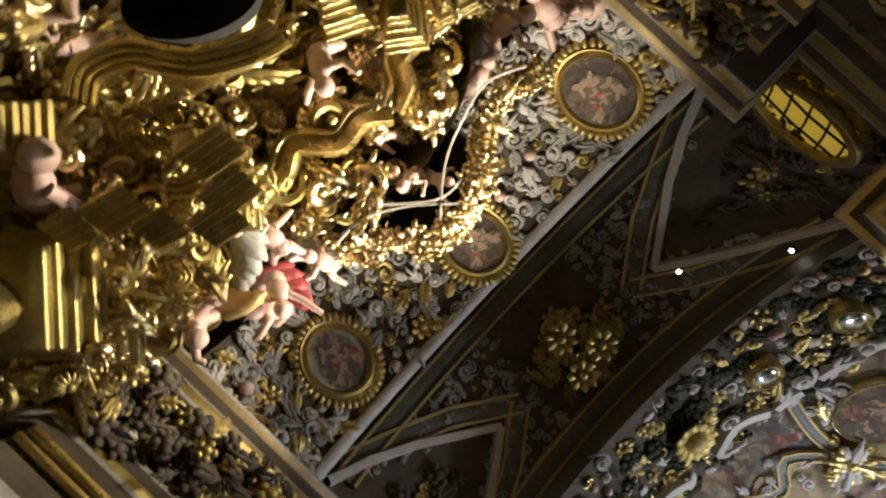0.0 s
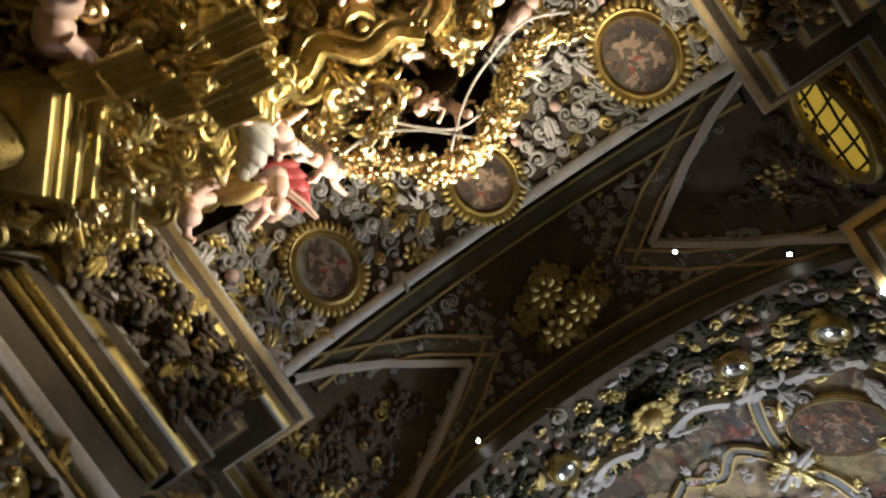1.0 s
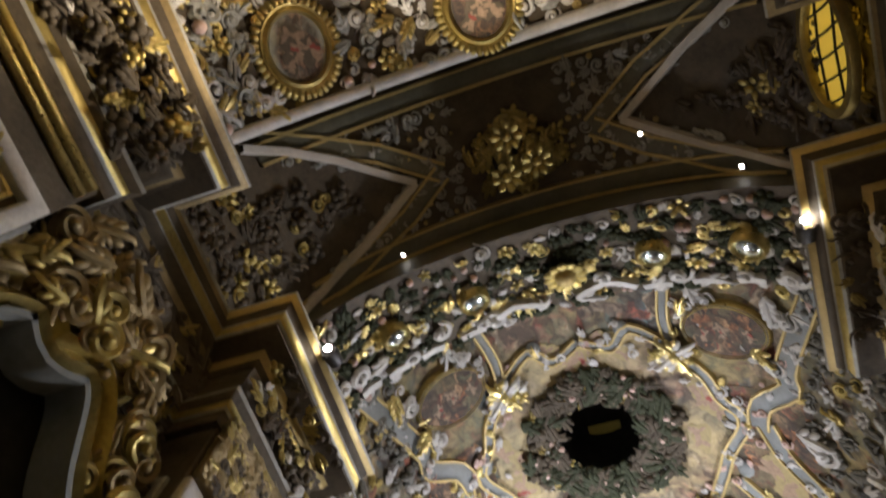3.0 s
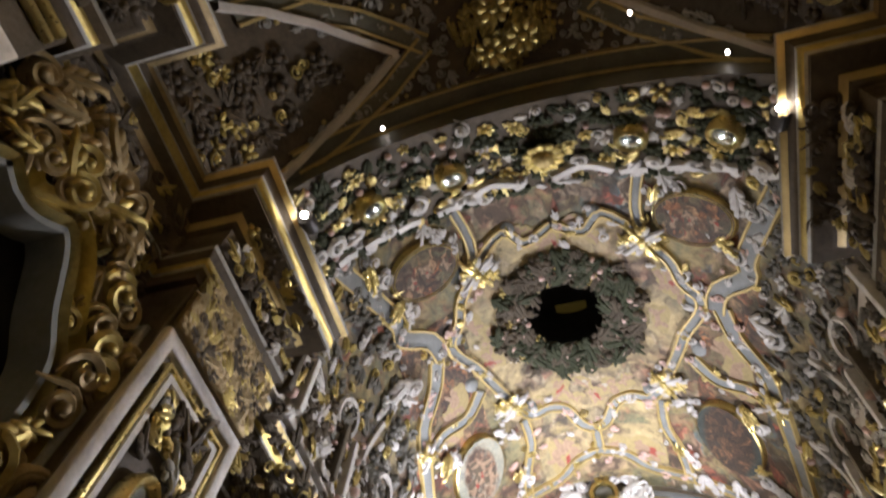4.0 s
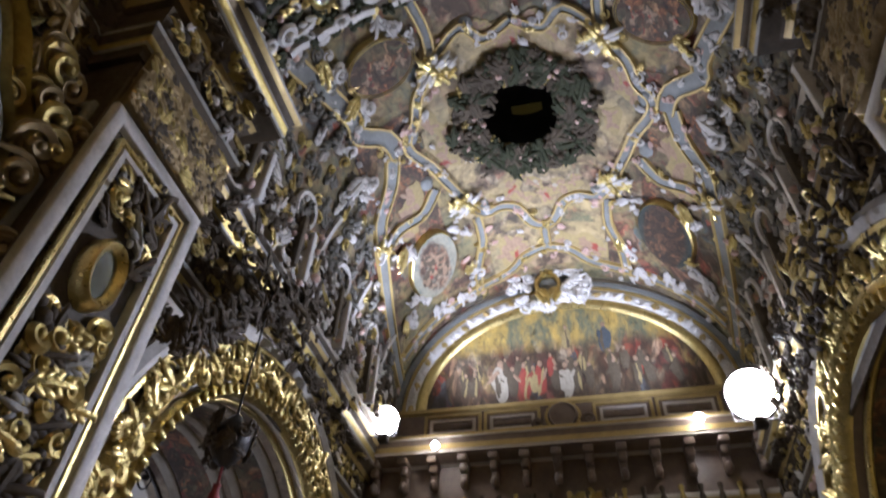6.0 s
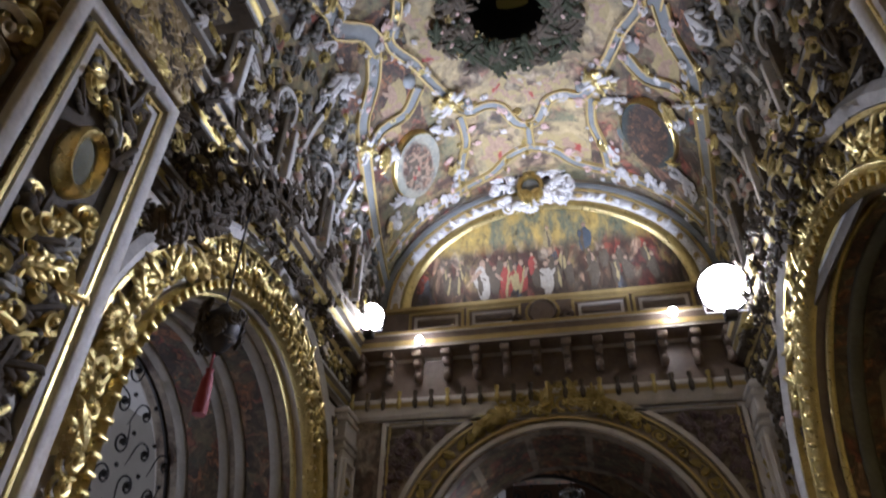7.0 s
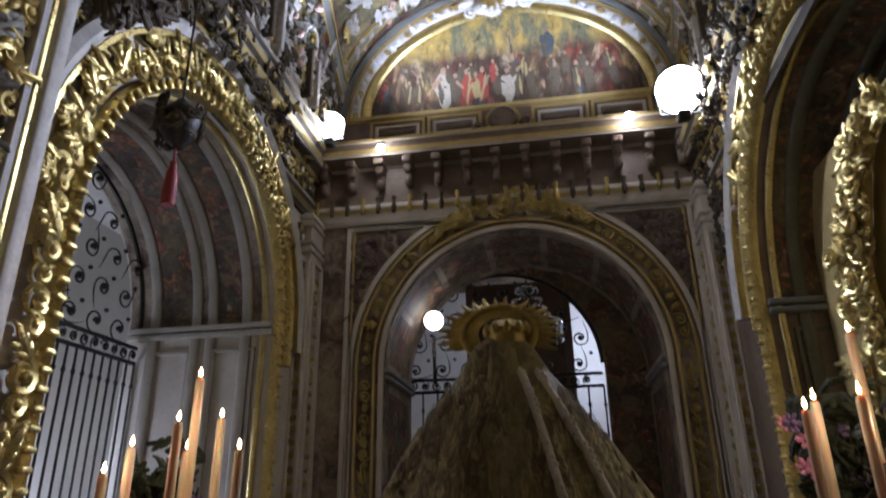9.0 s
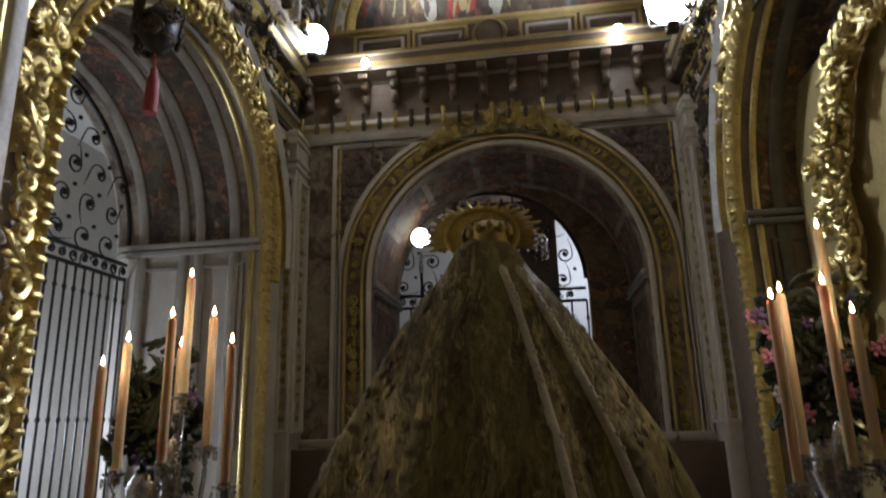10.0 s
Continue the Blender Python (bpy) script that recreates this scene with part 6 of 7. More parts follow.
for s in (-1, 1):
    x = lambda r: AX + s * r
    part("column", twisted_column(x(1.36), -1.22, 1.2, 4.75, 0.13), GOLD, altar, "twisted gilt column")
    part("column", twisted_column(x(0.85), -1.62, 1.2, 4.5, 0.1), GOLD, altar, "twisted gilt column")
    part("entablature_block", stepped(x(1.36), -1.22, 0.19 if s < 0 else 0.06, 45, 4.75, 7, 0.07, 0.024 if s < 0 else 0.01), OLD_GOLD, altar, "stepped gilt entablature block")
    part("entablature_block", stepped(x(0.85), -1.62, 0.06, 45, 4.5, 7, 0.05, 0.012), OLD_GOLD, altar, "stepped gilt entablature block")
    part("entablature_block", stepped(x(0.45), -1.18, 0.045, 30, 5.0, 6, 0.06, 0.014), GOLD, altar, "small stepped gilt block")
    part("entablature_block", stepped(x(0.6), -0.96, 0.04, 40, 5.15, 6, 0.06, 0.014), GOLD, altar, "small stepped gilt block")
    part("entablature_block", stepped(x(0.9), -0.95, 0.05, 20, 5.4, 5, 0.06, 0.016), GOLD, altar, "small stepped gilt block")
    # curved half pediment
    arcp = curve([(x(0.75), -1.75, 5.2), (x(0.62), -1.72, 5.4), (x(0.4), -1.62, 5.42), (x(0.15), -1.48, 5.3), (x(-0.05), -1.4, 5.34)], 6)
    part("pediment", sweep(arcp, [(0, 0.5, -0.85)] * len(arcp), [(-0.1, 0), (-0.1, 0.05), (-0.06, 0.07), (-0.04, 0.04), (0.0, 0.06), (0.03, 0.1), (0.07, 0.08), (0.08, 0.03), (0.1, 0)]), GOLD, altar, "curved broken pediment moulding")
    part("volute", moved(spiral(1.8, 0.5, 0.16, 26, 0.4, 8), onto((x(0.78), -1.72, 5.2), (0, 0.6, -0.8), (0, 1, 0), 90 * s, 0.28)), GOLD, altar, "gilt volute")
    # mixtilinear edge of the canopy
    lip = curve([(x(0.62), -1.12, 5.7), (x(0.36), -1.0, 5.7), (x(0.2), -1.06, 5.72), (x(0.03), -0.9, 5.74), (x(-0.15), -0.9, 5.74), (x(-0.28), -0.8, 5.76)], 6) if s < 0 else \
        curve([(0.19, -0.81, 5.76), (0.32, -0.85, 5.74), (0.4, -0.97, 5.74), (0.55, -0.98, 5.72), (0.69, -1.1, 5.7), (0.95, -1.2, 5.7)], 6)
    part("canopy_edge", sweep(lip, [(0, 0.3, -0.95)] * len(lip), [(-0.08, -0.05), (-0.08, 0.04), (-0.05, 0.07), (-0.02, 0.04), (0.01, 0.06), (0.04, 0.09), (0.07, 0.05), (0.08, -0.05)]), GOLD, altar, "scalloped gilt canopy edge")
# the great curved pediment, its hollow painted black for shade, and short runs of stepped moulding
BAR = [(-0.06, 0), (-0.06, 0.02), (-0.045, 0.035), (-0.03, 0.02), (-0.015, 0.045), (0.0, 0.03), (0.015, 0.06), (0.03, 0.04), (0.045, 0.07), (0.06, 0.06), (0.06, 0)]
arcp = curve([(-0.68, -1.57, 4.85), (-0.57, -1.62, 4.85), (-0.42, -1.55, 4.85), (-0.33, -1.42, 4.86), (-0.26, -1.33, 4.87), (-0.15, -1.25, 4.87), (-0.03, -1.19, 4.88), (0.06, -1.16, 4.88)], 5)
part("pediment", sweep(arcp, [(0.15, 0.82, -0.55)] * len(arcp), BAR), GOLD, altar, "great curved gilt pediment moulding")
part("hollow", moved(lathe([(0.3, 0.0), (0.27, 0.12), (0.15, 0.22), (0.0, 0.25)], 28), pose(-0.08, -1.55, 4.95, 0, 0, 35) @ Matrix.Diagonal((1.0, 0.55, 1, 1))), SHADE_BLACK, altar, "hollow above the pediment, its shade painted black")
for (ax, ay), (bx, by), z in (((-0.56, -1.03), (-0.36, -0.99), 4.8), ((-0.62, -0.87), (-0.43, -0.84), 4.8), ((-0.73, -0.83), (-0.56, -0.79), 4.82), ((-0.98, -1.16), (-0.79, -1.1), 4.78), ((-1.12, -1.23), (-0.99, -1.18), 4.76), ((-0.9, -1.0), (-0.76, -0.95), 4.84)):
    run = [(ax, ay, z), ((ax + bx) / 2, (ay + by) / 2, z), (bx, by, z + 0.01)]
    part("stepped_moulding", sweep(run, [(0.15, 0.82, -0.55)] * 3, [(1.3 * u, h) for u, h in BAR]), GOLD, altar, "short stepped gilt moulding")
# dense gilt foliage between the blocks
h = Heap()
for i in range(420):
    q = Vector((AX + rnd.uniform(-2.0, -0.35), rnd.uniform(-1.85, -0.9), rnd.uniform(5.05, 5.6)))
    h.put(rnd.choice(LEAVES + SCROLLS + ROSES), onto(q, (rnd.uniform(-0.4, 0.6), rnd.uniform(0.2, 1), -0.8), (0, 1, 0), rnd.uniform(0, 360), rnd.uniform(0.09, 0.19)), rnd.choice((0, 0, 1)))
tagged(h.make("gilt_foliage", [GOLD, OLD_GOLD], altar, "dense gilt carving between the entablature blocks"), kind="stuff")
# the canopy's inner shade is put into its umber colour
canopy = Heap()
canopy.put(moved(lathe([(1.0, 0.0), (0.9, 0.25), (0.6, 0.5), (0.25, 0.62), (0.0, 0.65)], 40), pose(AX + 0.2, -1.5, 5.9)))
canopy.make("canopy", [UMBER], altar, "hollow of the gilded canopy, its shade painted umber")

# gilt crest ring with leaves under the arch crown
crest = thing("gilt_crest", "glittering gilt garland ring crowning the altarpiece", "ornament")
line = curve([(-0.58, -0.54, 6.0), (-0.39, -0.37, 6.0), (-0.2, -0.19, 6.0), (0.0, -0.16, 6.0), (0.23, -0.2, 6.0), (0.3, -0.31, 6.0), (0.5, -0.41, 6.0), (0.68, -0.45, 6.0), (0.9, -0.44, 6.05)], 5)
part("hoop", tube(line, [0.035] * len(line), 8), GOLD, crest)
h = Heap()
for p in line:
    for k in range(3):
        q = Vector(p) + Vector((rnd.uniform(-0.06, 0.06), rnd.uniform(-0.06, 0.06), rnd.uniform(-0.05, 0.05)))
        h.put(rnd.choice(LEAVES + ROSES), onto(q, (rnd.uniform(-1, 1), rnd.uniform(-0.3, 1), -0.8), (0, 1, 0), rnd.uniform(0, 360), rnd.uniform(0.08, 0.15)))
tagged(h.make("leaf", [BRIGHT_GOLD], crest, "small gilt leaves"), kind="stuff")
for pts in ([(-0.53, -0.54, 5.8), (-0.35, -0.53, 5.8), (-0.13, -0.4, 5.8), (0.07, -0.21, 5.8)], [(-0.06, -0.22, 5.8), (0.15, -0.39, 5.8), (0.35, -0.48, 5.8), (0.63, -0.54, 5.8), (0.85, -0.45, 5.82)], [(-0.3, -0.6, 5.9), (0.0, -0.32, 5.9), (0.2, -0.3, 5.95)]):
    c = curve(pts, 6)
    part("wire", tube(c, [0.008] * len(c), 5), STUCCO, crest, "thin pale branch")
# black shell painted as the shade within the ring
part("void", moved(lathe([(0.42, 0), (0.36, 0.25), (0.2, 0.42), (0.0, 0.45)], 28), pose(-0.02, -0.5, 6.1)), SHADE_BLACK, crest, "hollow inside the ring, its shade painted black")

# plain rounded cherub statues among the gilding
spots = [((0.12, -1.2, 5.55), 0.34, 200), ((-1.09, -1.48, 4.9), 0.5, 100), ((-0.6, -1.92, 5.0), 0.45, 60), ((0.04, -0.8, 5.85), 0.24, 30), ((0.02, -0.51, 5.95), 0.24, 250), ((-1.02, -0.55, 5.85), 0.36, 300),
         ((0.96, -0.75, 6.1), 0.36, 120), ((1.33, -0.63, 6.45), 0.4, 20), ((-1.18, -0.7, 5.3), 0.34, 150), ((-0.74, -0.76, 5.7), 0.3, 10), ((-0.23, -0.69, 5.95), 0.22, 90), ((0.3, -0.71, 6.15), 0.24, 220), ((0.66, -0.67, 6.25), 0.34, 80),
         ((-0.86, -0.85, 5.62), 0.26, 40), ((-0.98, -1.02, 5.35), 0.28, 130), ((-0.9, -0.62, 5.7), 0.3, 210), ((-0.68, -0.52, 5.95), 0.26, 330), ((-0.08, -0.58, 5.98), 0.2, 60), ((0.08, -0.42, 5.98), 0.2, 160), ((1.48, -0.6, 6.55), 0.3, 190), ((1.55, -0.45, 6.5), 0.26, 40), ((0.36, -1.05, 5.85), 0.22, 300)]
for k, (p, q, a) in enumerate(spots):
    ob = part("cherub_statue", moved(putto(k), Matrix.Translation(p) @ pose(0, 0, 0, 120 + 20 * (k % 3), 15 * (k % 4) - 20, a) @ Matrix.Scale(q, 4)), FLESH, None, "small flesh-painted wooden cherub among the gilding")
    tagged(ob, "", "statue", "cherubs of the altarpiece")
for k, (p, q, a, m) in enumerate((((-0.9, -0.62, 5.85), 0.3, 30, ROSE), ((-0.85, -0.85, 5.6), 0.34, 80, GREY), ((0.75, -0.8, 6.3), 0.34, 140, STUCCO), ((-1.1, -0.75, 5.6), 0.34, 200, OCHRE), ((-0.7, -0.62, 6.0), 0.24, 10, STUCCO))):
    h = Heap()
    for i in range(5):
        h.put(ball(8, 6, (0.5, 0.16, 0.2)), Matrix.Translation(p) @ pose(0, 0, 0, 20 * i, 12 * i - 20, a + 14 * i) @ Matrix.Scale(q, 4) @ pose(0.1 * i - 0.2, 0.12 * i - 0.25, 0))
    tagged(h.make("carved_drapery", [m], None, "carved fluttering drapery beside the cherubs"), "", "ornament")

# gilt tribunes on the crossing walls
for s in (-1, 1):
    tr = thing("gilt_tribune", "gilt rocaille tribune opening, its hollow a black sheet on the crossing wall", "tribune", "crossing tribunes")
    fx = AX + s * 2.13
    sx = lambda d: fx - s * d
    ln = curve([(0.32, 3.2), (0.36, 4.0), (0.42, 4.35), (0.6, 4.55), (0.78, 4.5), (0.95, 4.62), (1.12, 4.55), (1.3, 4.3), (1.5, 4.0), (1.56, 3.2)], 6)
    # no recess here: a black sheet on the wall imitates its shade
    part("hollow", (np.array([(sx(0.02), 0.95, 3.4)] + [(sx(0.02), y, z) for y, z in ln]), [(0, i + 1, i + 2) for i in range(len(ln) - 1)]), SHADE_BLACK, tr, "flat black sheet standing for the opening's shade")
    part("frame", sweep([(sx(0.03), y, z) for y, z in ln], [(-s, 0, 0)] * len(ln), [(-0.12, 0), (-0.11, 0.14), (-0.06, 0.2), (-0.03, 0.12), (0.02, 0.17), (0.06, 0.22), (0.1, 0.14), (0.12, 0)]), OLD_GOLD, tr, "scalloped gilt frame")
    part("pale_edge", sweep([(sx(0.04), y, z) for y, z in ln], [(-s, 0, 0)] * len(ln), [(0.1, 0.0), (0.11, 0.2), (0.14, 0.2), (0.15, 0)]), BLUE, tr)
    h = Heap()
    for i in range(230):
        y, z = ln[rnd.randrange(len(ln))]
        z += rnd.uniform(0.02, 0.5)
        h.put(rnd.choice(SCROLLS + LEAVES), onto((sx(0.06 + 0.2 * rnd.random()), y + rnd.uniform(-0.12, 0.12), min(z, 5.0)), (-s, 0, -0.4), (0, 0, 1), rnd.uniform(0, 360), rnd.uniform(0.12, 0.24)), rnd.choice((0, 1, 1)))
    tagged(h.make("carving", [OLD_GOLD, BRONZE], tr, "curling brown and gilt carving"), kind="stuff")

# dark carved branch across the pier and the spandrel
br = thing("carved_branch", "dark leafy branch carved across the pier and spandrel", "ornament")
line = curve([(-1.86, 2.62, 3.95), (-1.98, 3.0, 4.35), (-2.0, 3.25, 4.65), (-2.02, 3.6, 5.0), (-2.05, 3.95, 5.3), (-2.1, 4.3, 5.55)], 5)
part("stem", tube(line, [0.025] * len(line), 7), UMBER, br)
h = Heap()
for p in line:
    for k in range(6):
        h.put(rnd.choice(LEAVES), onto(Vector(p) + Vector((rnd.uniform(-0.06, 0.06), rnd.uniform(-0.1, 0.1), rnd.uniform(-0.1, 0.1))), (1, rnd.uniform(-0.6, 0.6), rnd.uniform(-0.6, 0.6)), (0, 0, 1), rnd.uniform(0, 360), rnd.uniform(0.1, 0.18)))
tagged(h.make("leaf", [UMBER], br), kind="stuff")

# ---- statue in its mantle, candles, lamps ----
SX, SY = 0.02, 3.25
ped = thing("pedestal", "dark wooden stepped pedestal under the mantled statue", "pedestal")
part("plinth", box(SX - 1.0, SX + 1.0, SY - 0.75, SY + 0.75, 0, 0.25, 0.02), WOOD, ped)
part("block", box(SX - 0.85, SX + 0.85, SY - 0.6, SY + 0.6, 0.25, 0.58, 0.02), WOOD, ped)
part("top", box(SX - 0.95, SX + 0.95, SY - 0.7, SY + 0.7, 0.58, 0.64, 0.015), WOOD, ped)

PROFILE = [(0.0, 2.27), (0.08, 2.26), (0.13, 2.225), (0.165, 2.17), (0.205, 2.1), (0.27, 2.02), (0.345, 1.92), (0.43, 1.8), (0.5, 1.68), (0.575, 1.55), (0.685, 1.35), (0.79, 1.1), (0.9, 0.85), (0.98, 0.64)]


def mantle_point(a, u):
    i = min(len(PROFILE) - 2, int(u))
    w = u - i
    r = PROFILE[i][0] * (1 - w) + PROFILE[i + 1][0] * w
    z = PROFILE[i][1] * (1 - w) + PROFILE[i + 1][1] * w
    k = min(1, max(0, (2.1 - z) / 0.9))
    fold = 1 + k * (0.06 * math.sin(9 * a + 0.7) + 0.035 * math.sin(17 * a + 2) + 0.015 * math.sin(41 * a + 5 * z))
    return Vector((SX + r * fold * math.cos(a), SY + 0.72 * r * fold * math.sin(a), z))


seg, n = 120, 52
v = [tuple(mantle_point(2 * math.pi * k / seg, (len(PROFILE) - 1) * i / n)) for i in range(n + 1) for k in range(seg)]
f = [(i * seg + k, (i + 1) * seg + k, (i + 1) * seg + (k + 1) % seg, i * seg + (k + 1) % seg) for i in range(n) for k in range(seg)]
mantle = thing("mantle", "long gold brocade mantle spread over a statue, seen from behind", "mantle")
part("cloth", (np.array(v), f), MANTLE, mantle)
for a0, bend in ((-68, 0.0), (-47, 0.06)):
    path = [mantle_point(radians(a0) + bend * (i / 40) ** 2, 4.2 + (len(PROFILE) - 5.2) * i / 40) for i in range(41)]
    nr = [Vector((math.cos(radians(a0)), math.sin(radians(a0)), 0.35)).normalized()] * 41
    h = Heap()
    h.put(sweep(path, nr, [(-0.02, -0.01), (-0.015, 0.012), (0.0, 0.018), (0.015, 0.012), (0.02, -0.01)]))
    for p in path[::1]:
        h.put(ball(5, 4, (0.012, 0.012, 0.012), tuple(p + nr[0] * 0.012 + Vector((rnd.uniform(-0.012, 0.012), 0, 0)))))
    h.make("lace_trim", [STUCCO], mantle, "pale metallic lace trim")
h = Heap()
for i in range(1100):
    a, u = rnd.uniform(-math.pi * 0.98, -0.02), rnd.uniform(5, len(PROFILE) - 1.05)
    p = mantle_point(a, u)
    h.put(rnd.choice(SCROLLS[:2] + LEAVES), onto(p, (math.cos(a), math.sin(a), 0.4), (0, 0, 1), rnd.uniform(0, 360), rnd.uniform(0.03, 0.055)) @ Matrix.Diagonal((1, 1, 0.35, 1)))
tagged(h.make("embroidery", [MANTLE], mantle, "raised gold embroidery"), kind="stuff")
halo = thing("halo", "gilt rayed halo above the mantled statue", "halo")
part("ring", sweep([(SX - 0.02 + 0.17 * math.cos(a), SY + 0.06, 2.3 + 0.13 * math.sin(a)) for a in np.linspace(0, 6.2832, 41)[:-1]], [(0, -1, 0)] * 40, strip(0.015, 0.02), True), OLD_GOLD, halo)
for i in range(44):
    a = math.pi * (i - 5) / 33
    q = (0.3, 0.25, 0.28, 0.24)[i % 4]
    part("ray", tube([(SX - 0.02 + 0.1 * math.cos(a), SY + 0.06, 2.3 + 0.08 * math.sin(a)), (SX - 0.02 + 0.8 * q * math.cos(a), SY + 0.06, 2.3 + 0.5 * q * math.sin(a)), (SX - 0.02 + q * math.cos(a), SY + 0.06, 2.3 + q * 0.62 * math.sin(a))], [0.012, 0.014, 0.005], 5), OLD_GOLD, halo)
part("crown", moved(joined(lathe([(0.08, 0), (0.09, 0.02), (0.08, 0.05), (0.1, 0.08), (0.06, 0.12), (0.0, 0.13)], 16), *[ball(6, 4, (0.02, 0.02, 0.03), (0.095 * math.cos(a), 0.095 * math.sin(a), 0.08)) for a in np.arange(0, 6.2, 0.6)]), pose(SX + 0.02, SY, 2.22)), OLD_GOLD, halo, "small gilt crown")


def candle(x, y, top, length, r=0.02, lean=0.0):
    ob = thing("candle", "tall lit beeswax candle in a crystal candelabrum", "candle", "lit candles", "", (x, y, top - length))
    part("wax", joined(tube([(0, 0, 0), (0, 0, length * 0.5), (0, 0, length - 0.02), (0, 0, length - 0.003)], [r, r, r * 0.98, r * 0.8], 14)), WAX, ob)
    part("wick", tube([(0, 0, length - 0.004), (0.002, 0, length + 0.012)], [0.002, 0.0015], 5), IRON, ob)
    part("flame", lathe([(0.0, length + 0.004), (0.007, length + 0.011), (0.009, length + 0.02), (0.005, length + 0.036), (0.0, length + 0.05)], 10), FLAME, ob)
    lamp("candle_light", "POINT", (x, y, top + 0.03), 1.5, (1.0, 0.72, 0.45), 0.012)
    return ob


def candelabrum(x, y, tops, label):
    ob = thing("candelabrum", label, "candelabrum", "crystal candelabra", "", (x, y, 0))
    part("stem", lathe([(0.0, 0), (0.18, 0.0), (0.18, 0.04), (0.08, 0.1), (0.04, 0.3), (0.06, 0.5), (0.03, 0.7), (0.05, 0.9), (0.03, 1.1), (0.045, 1.25), (0.02, 1.38), (0.0, 1.4)], 16), SILVER, ob)
    for cx, cy, base in tops:
        dx, dy = cx - x, cy - y
        c = curve([(0, 0, 0.95), (dx * 0.5, dy * 0.5, 0.86), (dx * 0.95, dy * 0.95, base - 0.16), (dx, dy, base - 0.03)], 6)
        part("arm", tube(c, [0.012] * len(c), 8), GLASS, ob, "clear crystal arm")
        part("drip_pan", moved(lathe([(0.0, -0.03), (0.02, -0.03), (0.022, 0.0), (0.05, 0.008), (0.055, 0.016), (0.024, 0.012), (0.024, 0.03), (0.0, 0.0)], 16), pose(dx, dy, base)), SILVER, ob)
        for k in range(5):
            a = 1.257 * k
            part("drop", moved(ball(6, 5, (0.008, 0.008, 0.022)), pose(dx + 0.05 * math.cos(a), dy + 0.05 * math.sin(a), base - 0.022)), GLASS, ob)
    return ob


left_tops = [(-1.32, 3.0, 2.1, 0.55), (-1.31, 2.85, 1.89, 0.62), (-1.25, 3.1, 1.93, 0.6), (-1.43, 3.15, 1.8, 0.33), (-1.08, 2.95, 1.78, 0.6), (-1.54, 2.9, 1.8, 0.56), (-1.58, 2.8, 1.69, 0.58)]
right_tops = [(1.47, 3.2, 2.2, 0.55), (1.35, 2.95, 1.91, 0.7), (1.26, 3.15, 1.92, 0.68), (1.17, 3.0, 1.87, 0.72), (1.44, 2.95, 1.79, 0.56)]
for tops, cx in ((left_tops, -1.35), (right_tops, 1.34)):
    candelabrum(cx, 3.0, [(x, y, t - l) for x, y, t, l in tops], "silver and crystal candelabrum carrying tall lit candles")
    for x, y, t, l in tops:
        candle(x, y, t, l)


def bouquet(x, y, z, colours, spread, label, seed):
    r = random.Random(seed)
    ob = thing("flower_arrangement", label, "flowers", "", "", (x, y, 0))
    part("vase", lathe([(0.0, z - 0.75), (0.1, z - 0.75), (0.06, z - 0.68), (0.12, z - 0.5), (0.14, z - 0.38), (0.1, z - 0.3)], 16), SILVER, ob)
    part("stand", lathe([(0.0, 0), (0.2, 0), (0.2, 0.05), (0.06, 0.12), (0.06, z - 0.8), (0.16, z - 0.76), (0.16, z - 0.75)], 16), WOOD, ob)
    h = Heap()
    for i in range(260):
        p = Vector((r.gauss(0, spread * 0.5), r.gauss(0, spread * 0.45), z + r.gauss(0, spread * 0.8)))
        h.put(r.choice(LEAVES), onto(p, (r.uniform(-1, 1), r.uniform(-1, 1), r.uniform(-0.3, 1)), (0, 0, 1), r.uniform(0, 360), r.uniform(0.06, 0.14)))
    tagged(h.make("foliage", [LEAFGREEN], ob), kind="stuff")
    for i in range(46):
        p = Vector((r.gauss(0, spread * 0.6), -abs(r.gauss(0, spread * 0.5)), z + r.gauss(0, spread * 0.85)))
        part("bloom", moved(rosette(6), onto(p, (r.uniform(-0.6, 0.6), -1, r.uniform(-0.2, 0.6)), (0, 0, 1), 0, r.uniform(0.05, 0.09))), r.choice(colours), ob)
    return ob


PINK = surface("pink_petal", (0.62, 0.25, 0.32), (0.45, 0.15, 0.22), 0.6, 0.0, 40, 9, 0.1)
PURPLE = surface("purple_petal", (0.16, 0.1, 0.22), (0.08, 0.05, 0.12), 0.6, 0.0, 40, 9, 0.1)
bouquet(1.52, 3.55, 1.66, [PINK, STUCCO, PURPLE, PINK], 0.19, "pink and white flowers in a silver vase behind the candles", 3)
bouquet(-1.72, 3.5, 1.52, [PURPLE, LEAFGREEN, LEAFGREEN], 0.15, "dark purple and green flowers in a silver vase", 5)

# floods on the far cornice
for x, y, z, q in ((-2.33, 7.26, 6.11, 0.18), (1.775, 6.41, 5.55, 0.25)):
    ob = thing("floodlight", "glaring floodlight standing on the far cornice", "lamp", "cornice floodlights", "", (x, y, z))
    m = look((0, 0, 0), (0.2 - x, -y, 2.0 - z))
    part("housing", moved(lathe([(q, -0.02), (q * 1.08, 0.0), (q * 0.9, 0.12), (q * 0.5, 0.2), (0.0, 0.22)], 24), m), IRON, ob)
    part("lamp_face", moved(ball(24, 8, (q * 0.97, q * 0.97, 0.04)), m), BULB, ob)
    part("yoke", tube([(-q, 0, -0.03), (-q * 0.9, 0, -q - 0.04), (q * 0.9, 0, -q - 0.04), (q, 0, -0.03)], [0.012] * 4, 6), IRON, ob)
    part("foot", box(-0.06, 0.06, -0.06, 0.06, -q - 0.12, -q - 0.02), IRON, ob)
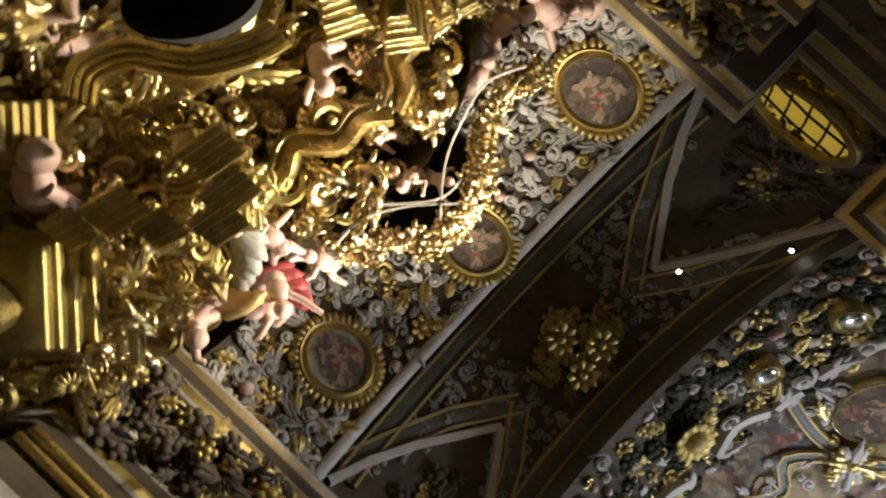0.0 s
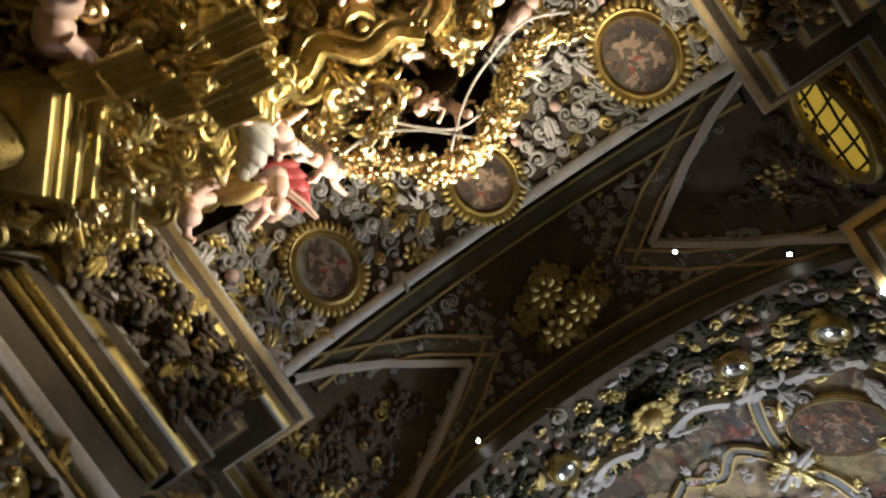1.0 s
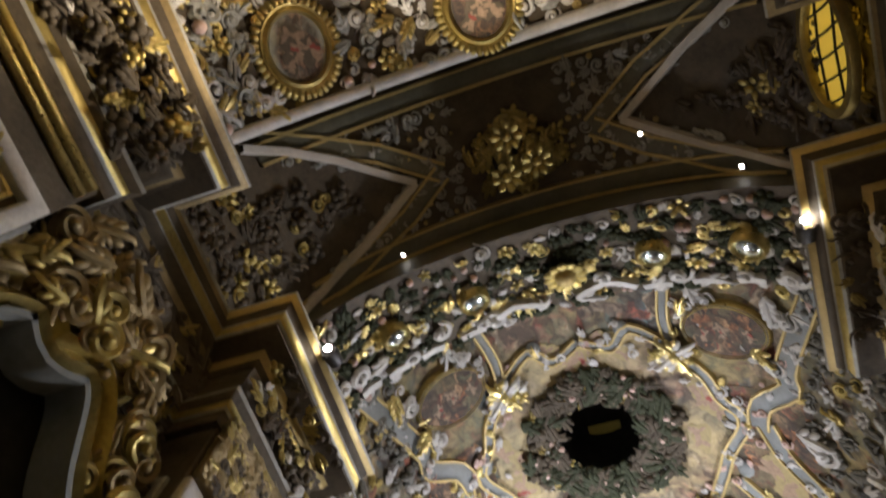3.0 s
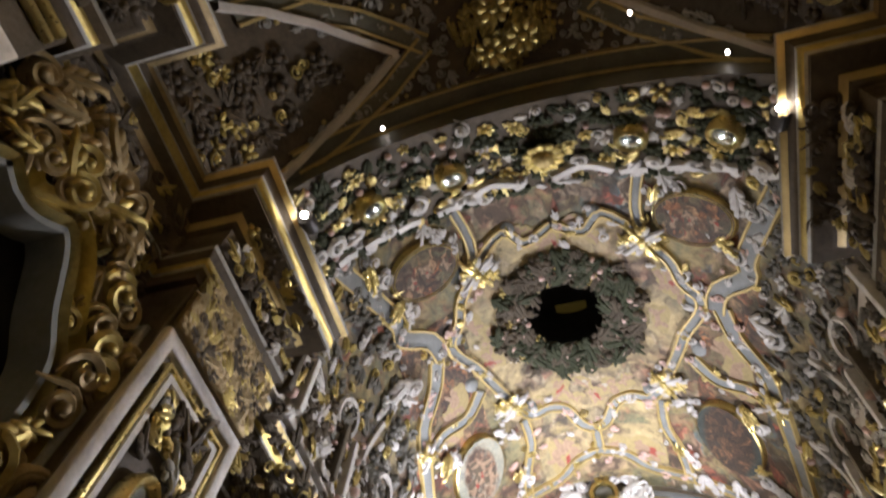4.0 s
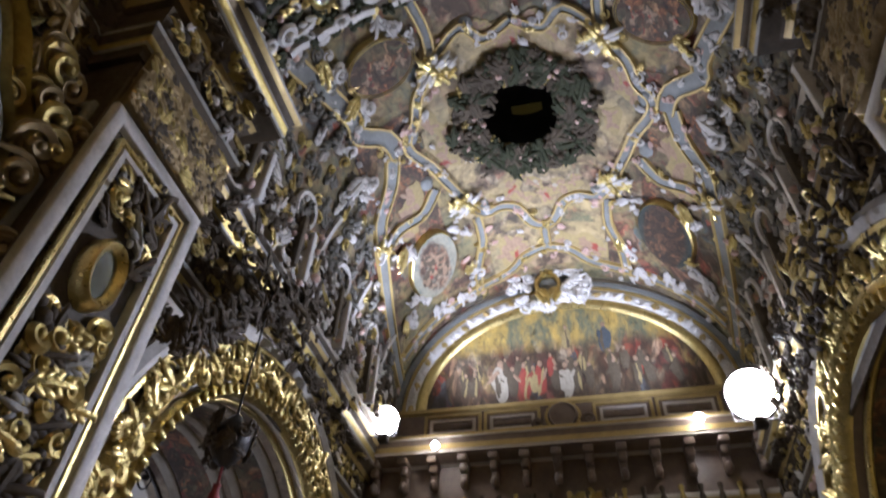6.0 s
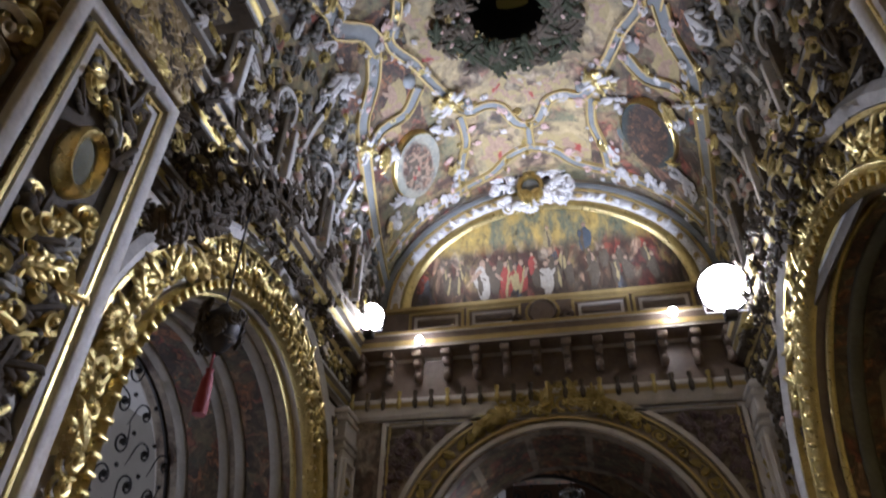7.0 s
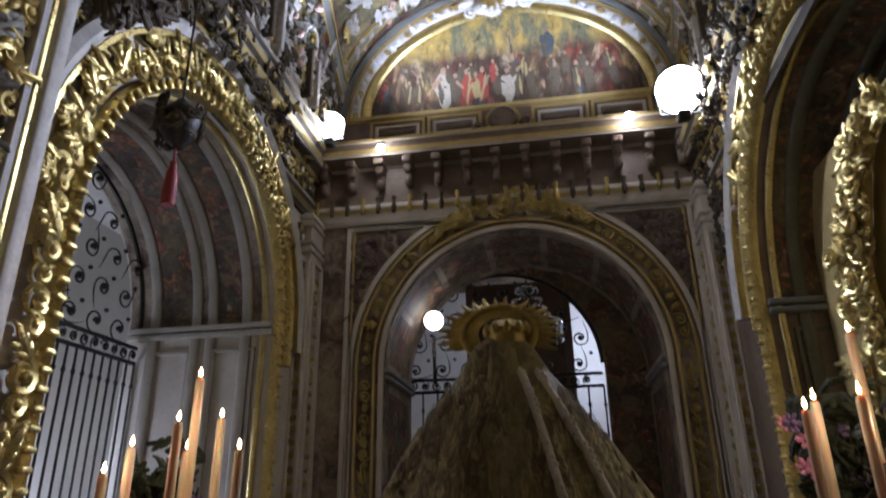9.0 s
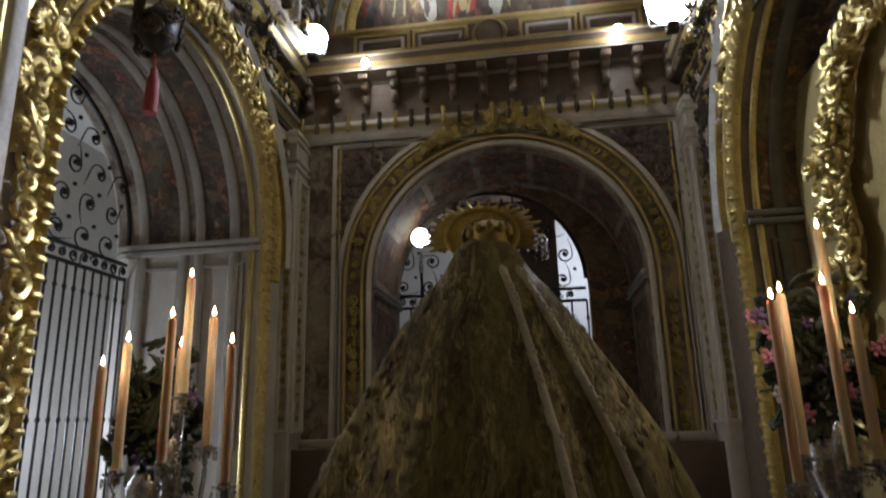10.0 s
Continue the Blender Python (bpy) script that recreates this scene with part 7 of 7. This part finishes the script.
for x, y, z, q in ((-1.7, 7.4, 5.79, 0.05), (1.4, 7.4, 5.89, 0.055)):
    ob = thing("small_spotlight", "small bright spotlight clipped to the far cornice", "lamp", "cornice spotlights", "", (x, y, z))
    part("lamp_face", ball(14, 8, (q, q, q)), BULB, ob)
    part("clip", box(-0.015, 0.015, 0.0, 0.12, -0.02, 0.1), IRON, ob)
for x in (-1.55, 1.42):
    ob = thing("pier_spotlight", "small bright spotlight on the pier's cornice", "lamp", "pier spotlights", "", (x, 1.72, 5.9))
    part("lamp_face", ball(16, 8, (0.026, 0.018, 0.026)), BULB, ob)
    part("body", moved(lathe([(0.055, 0.0), (0.06, 0.02), (0.05, 0.12), (0.0, 0.13)], 14), pose(0, 0.02, 0, -70, 0, 0)), IRON, ob)
    part("bracket", tube([(0, 0.05, -0.02), (-0.1 if x < 0 else 0.1, 0.1, 0.06)], [0.01, 0.01], 6), IRON, ob)

# hanging lamp with a red tassel in the left arch
hl = thing("hanging_lamp", "dark openwork lamp hanging in the arch with a long red tassel", "lamp", "", "", (-1.98, 3.55, 3.5))
part("chain", tube([(0, 0, 0.5), (0, 0, 1.6)], [0.008, 0.008], 6), IRON, hl)
part("bowl", lathe([(0.02, 0.16), (0.07, 0.2), (0.12, 0.28), (0.13, 0.36), (0.1, 0.42), (0.06, 0.46), (0.03, 0.5)], 14), IRON, hl)
h = Heap()
for i in range(40):
    a = rnd.uniform(0, 6.283)
    h.put(rnd.choice(LEAVES + SCROLLS), onto((0.12 * math.cos(a), 0.12 * math.sin(a), rnd.uniform(0.2, 0.46)), (math.cos(a), math.sin(a), 0), (0, 0, 1), rnd.uniform(0, 360), 0.09))
h.make("openwork", [UMBER], hl)
part("cord", tube([(0, 0, 0.16), (0, 0, 0.05)], [0.008, 0.008], 6), ROSE, hl)
part("tassel", lathe([(0.0, 0.06), (0.025, 0.05), (0.02, 0.02), (0.035, -0.02), (0.045, -0.2), (0.04, -0.24), (0.0, -0.24)], 14), ROSE, hl, "deep red silk tassel")

# gilt side altar in the right chapel
side = thing("side_altar", "gilt rocaille altar frame in the dark side chapel", "altar")
h = Heap()
lnr = curve([(5.6, 1.2), (5.55, 2.3), (5.35, 2.6), (5.4, 3.1), (5.2, 3.5), (4.95, 3.9), (4.6, 4.05), (4.2, 3.9)], 6)
for y, z in lnr:
    for k in range(5):
        h.put(rnd.choice(SCROLLS + LEAVES), onto((AX + 2.55 + rnd.uniform(0, 0.2), y + rnd.uniform(-0.12, 0.12), z + rnd.uniform(-0.1, 0.1)), (-1, -0.2, 0), (0, 0, 1), rnd.uniform(0, 360), rnd.uniform(0.1, 0.2)))
tagged(h.make("carving", [GOLD], side, "curling gilt carving"), kind="stuff")
part("frame", sweep([(AX + 2.75, y, z) for y, z in lnr], [(-1, 0, 0)] * len(lnr), strip(0.06, 0.08)), OLD_GOLD, side)
part("backing", box(AX + 2.8, AX + 3.0, 3.3, 6.4, 0, 4.3), OCHRE, side, "dull gilt backing")

# crystal chandelier in the lit antechamber
ch = thing("crystal_chandelier", "crystal chandelier with strings of glittering drops beyond the great arch", "chandelier", "", "", (AX + 0.05, 10.2, 4.1))
part("stem", tube([(0, 0, 0), (0, 0, 1.5)], [0.012, 0.012], 6), IRON, ch)
part("ring", tube([(0.5 * math.cos(a), 0.5 * math.sin(a), 0) for a in np.linspace(0, 6.2832, 33)], [0.015] * 33, 6), SILVER, ch)
part("crown", lathe([(0.03, 0.5), (0.16, 0.52), (0.18, 0.56), (0.05, 0.62)], 18), SILVER, ch)
drops = Heap()
for i in range(22):
    a = 6.2832 * i / 22
    for k in range(7):
        q = k / 6
        r = 0.5 + (0.17 - 0.5) * q
        drops.put(ball(6, 4, (0.02, 0.02, 0.032), (r * math.cos(a), r * math.sin(a), 0.52 * q * q)))
    for k in range(3):
        drops.put(ball(6, 4, (0.022, 0.022, 0.04), (0.5 * math.cos(a), 0.5 * math.sin(a), -0.08 - 0.09 * k)))
tagged(drops.make("drop", [GLASS_DROP], ch, "clear crystal drops"), kind="stuff")
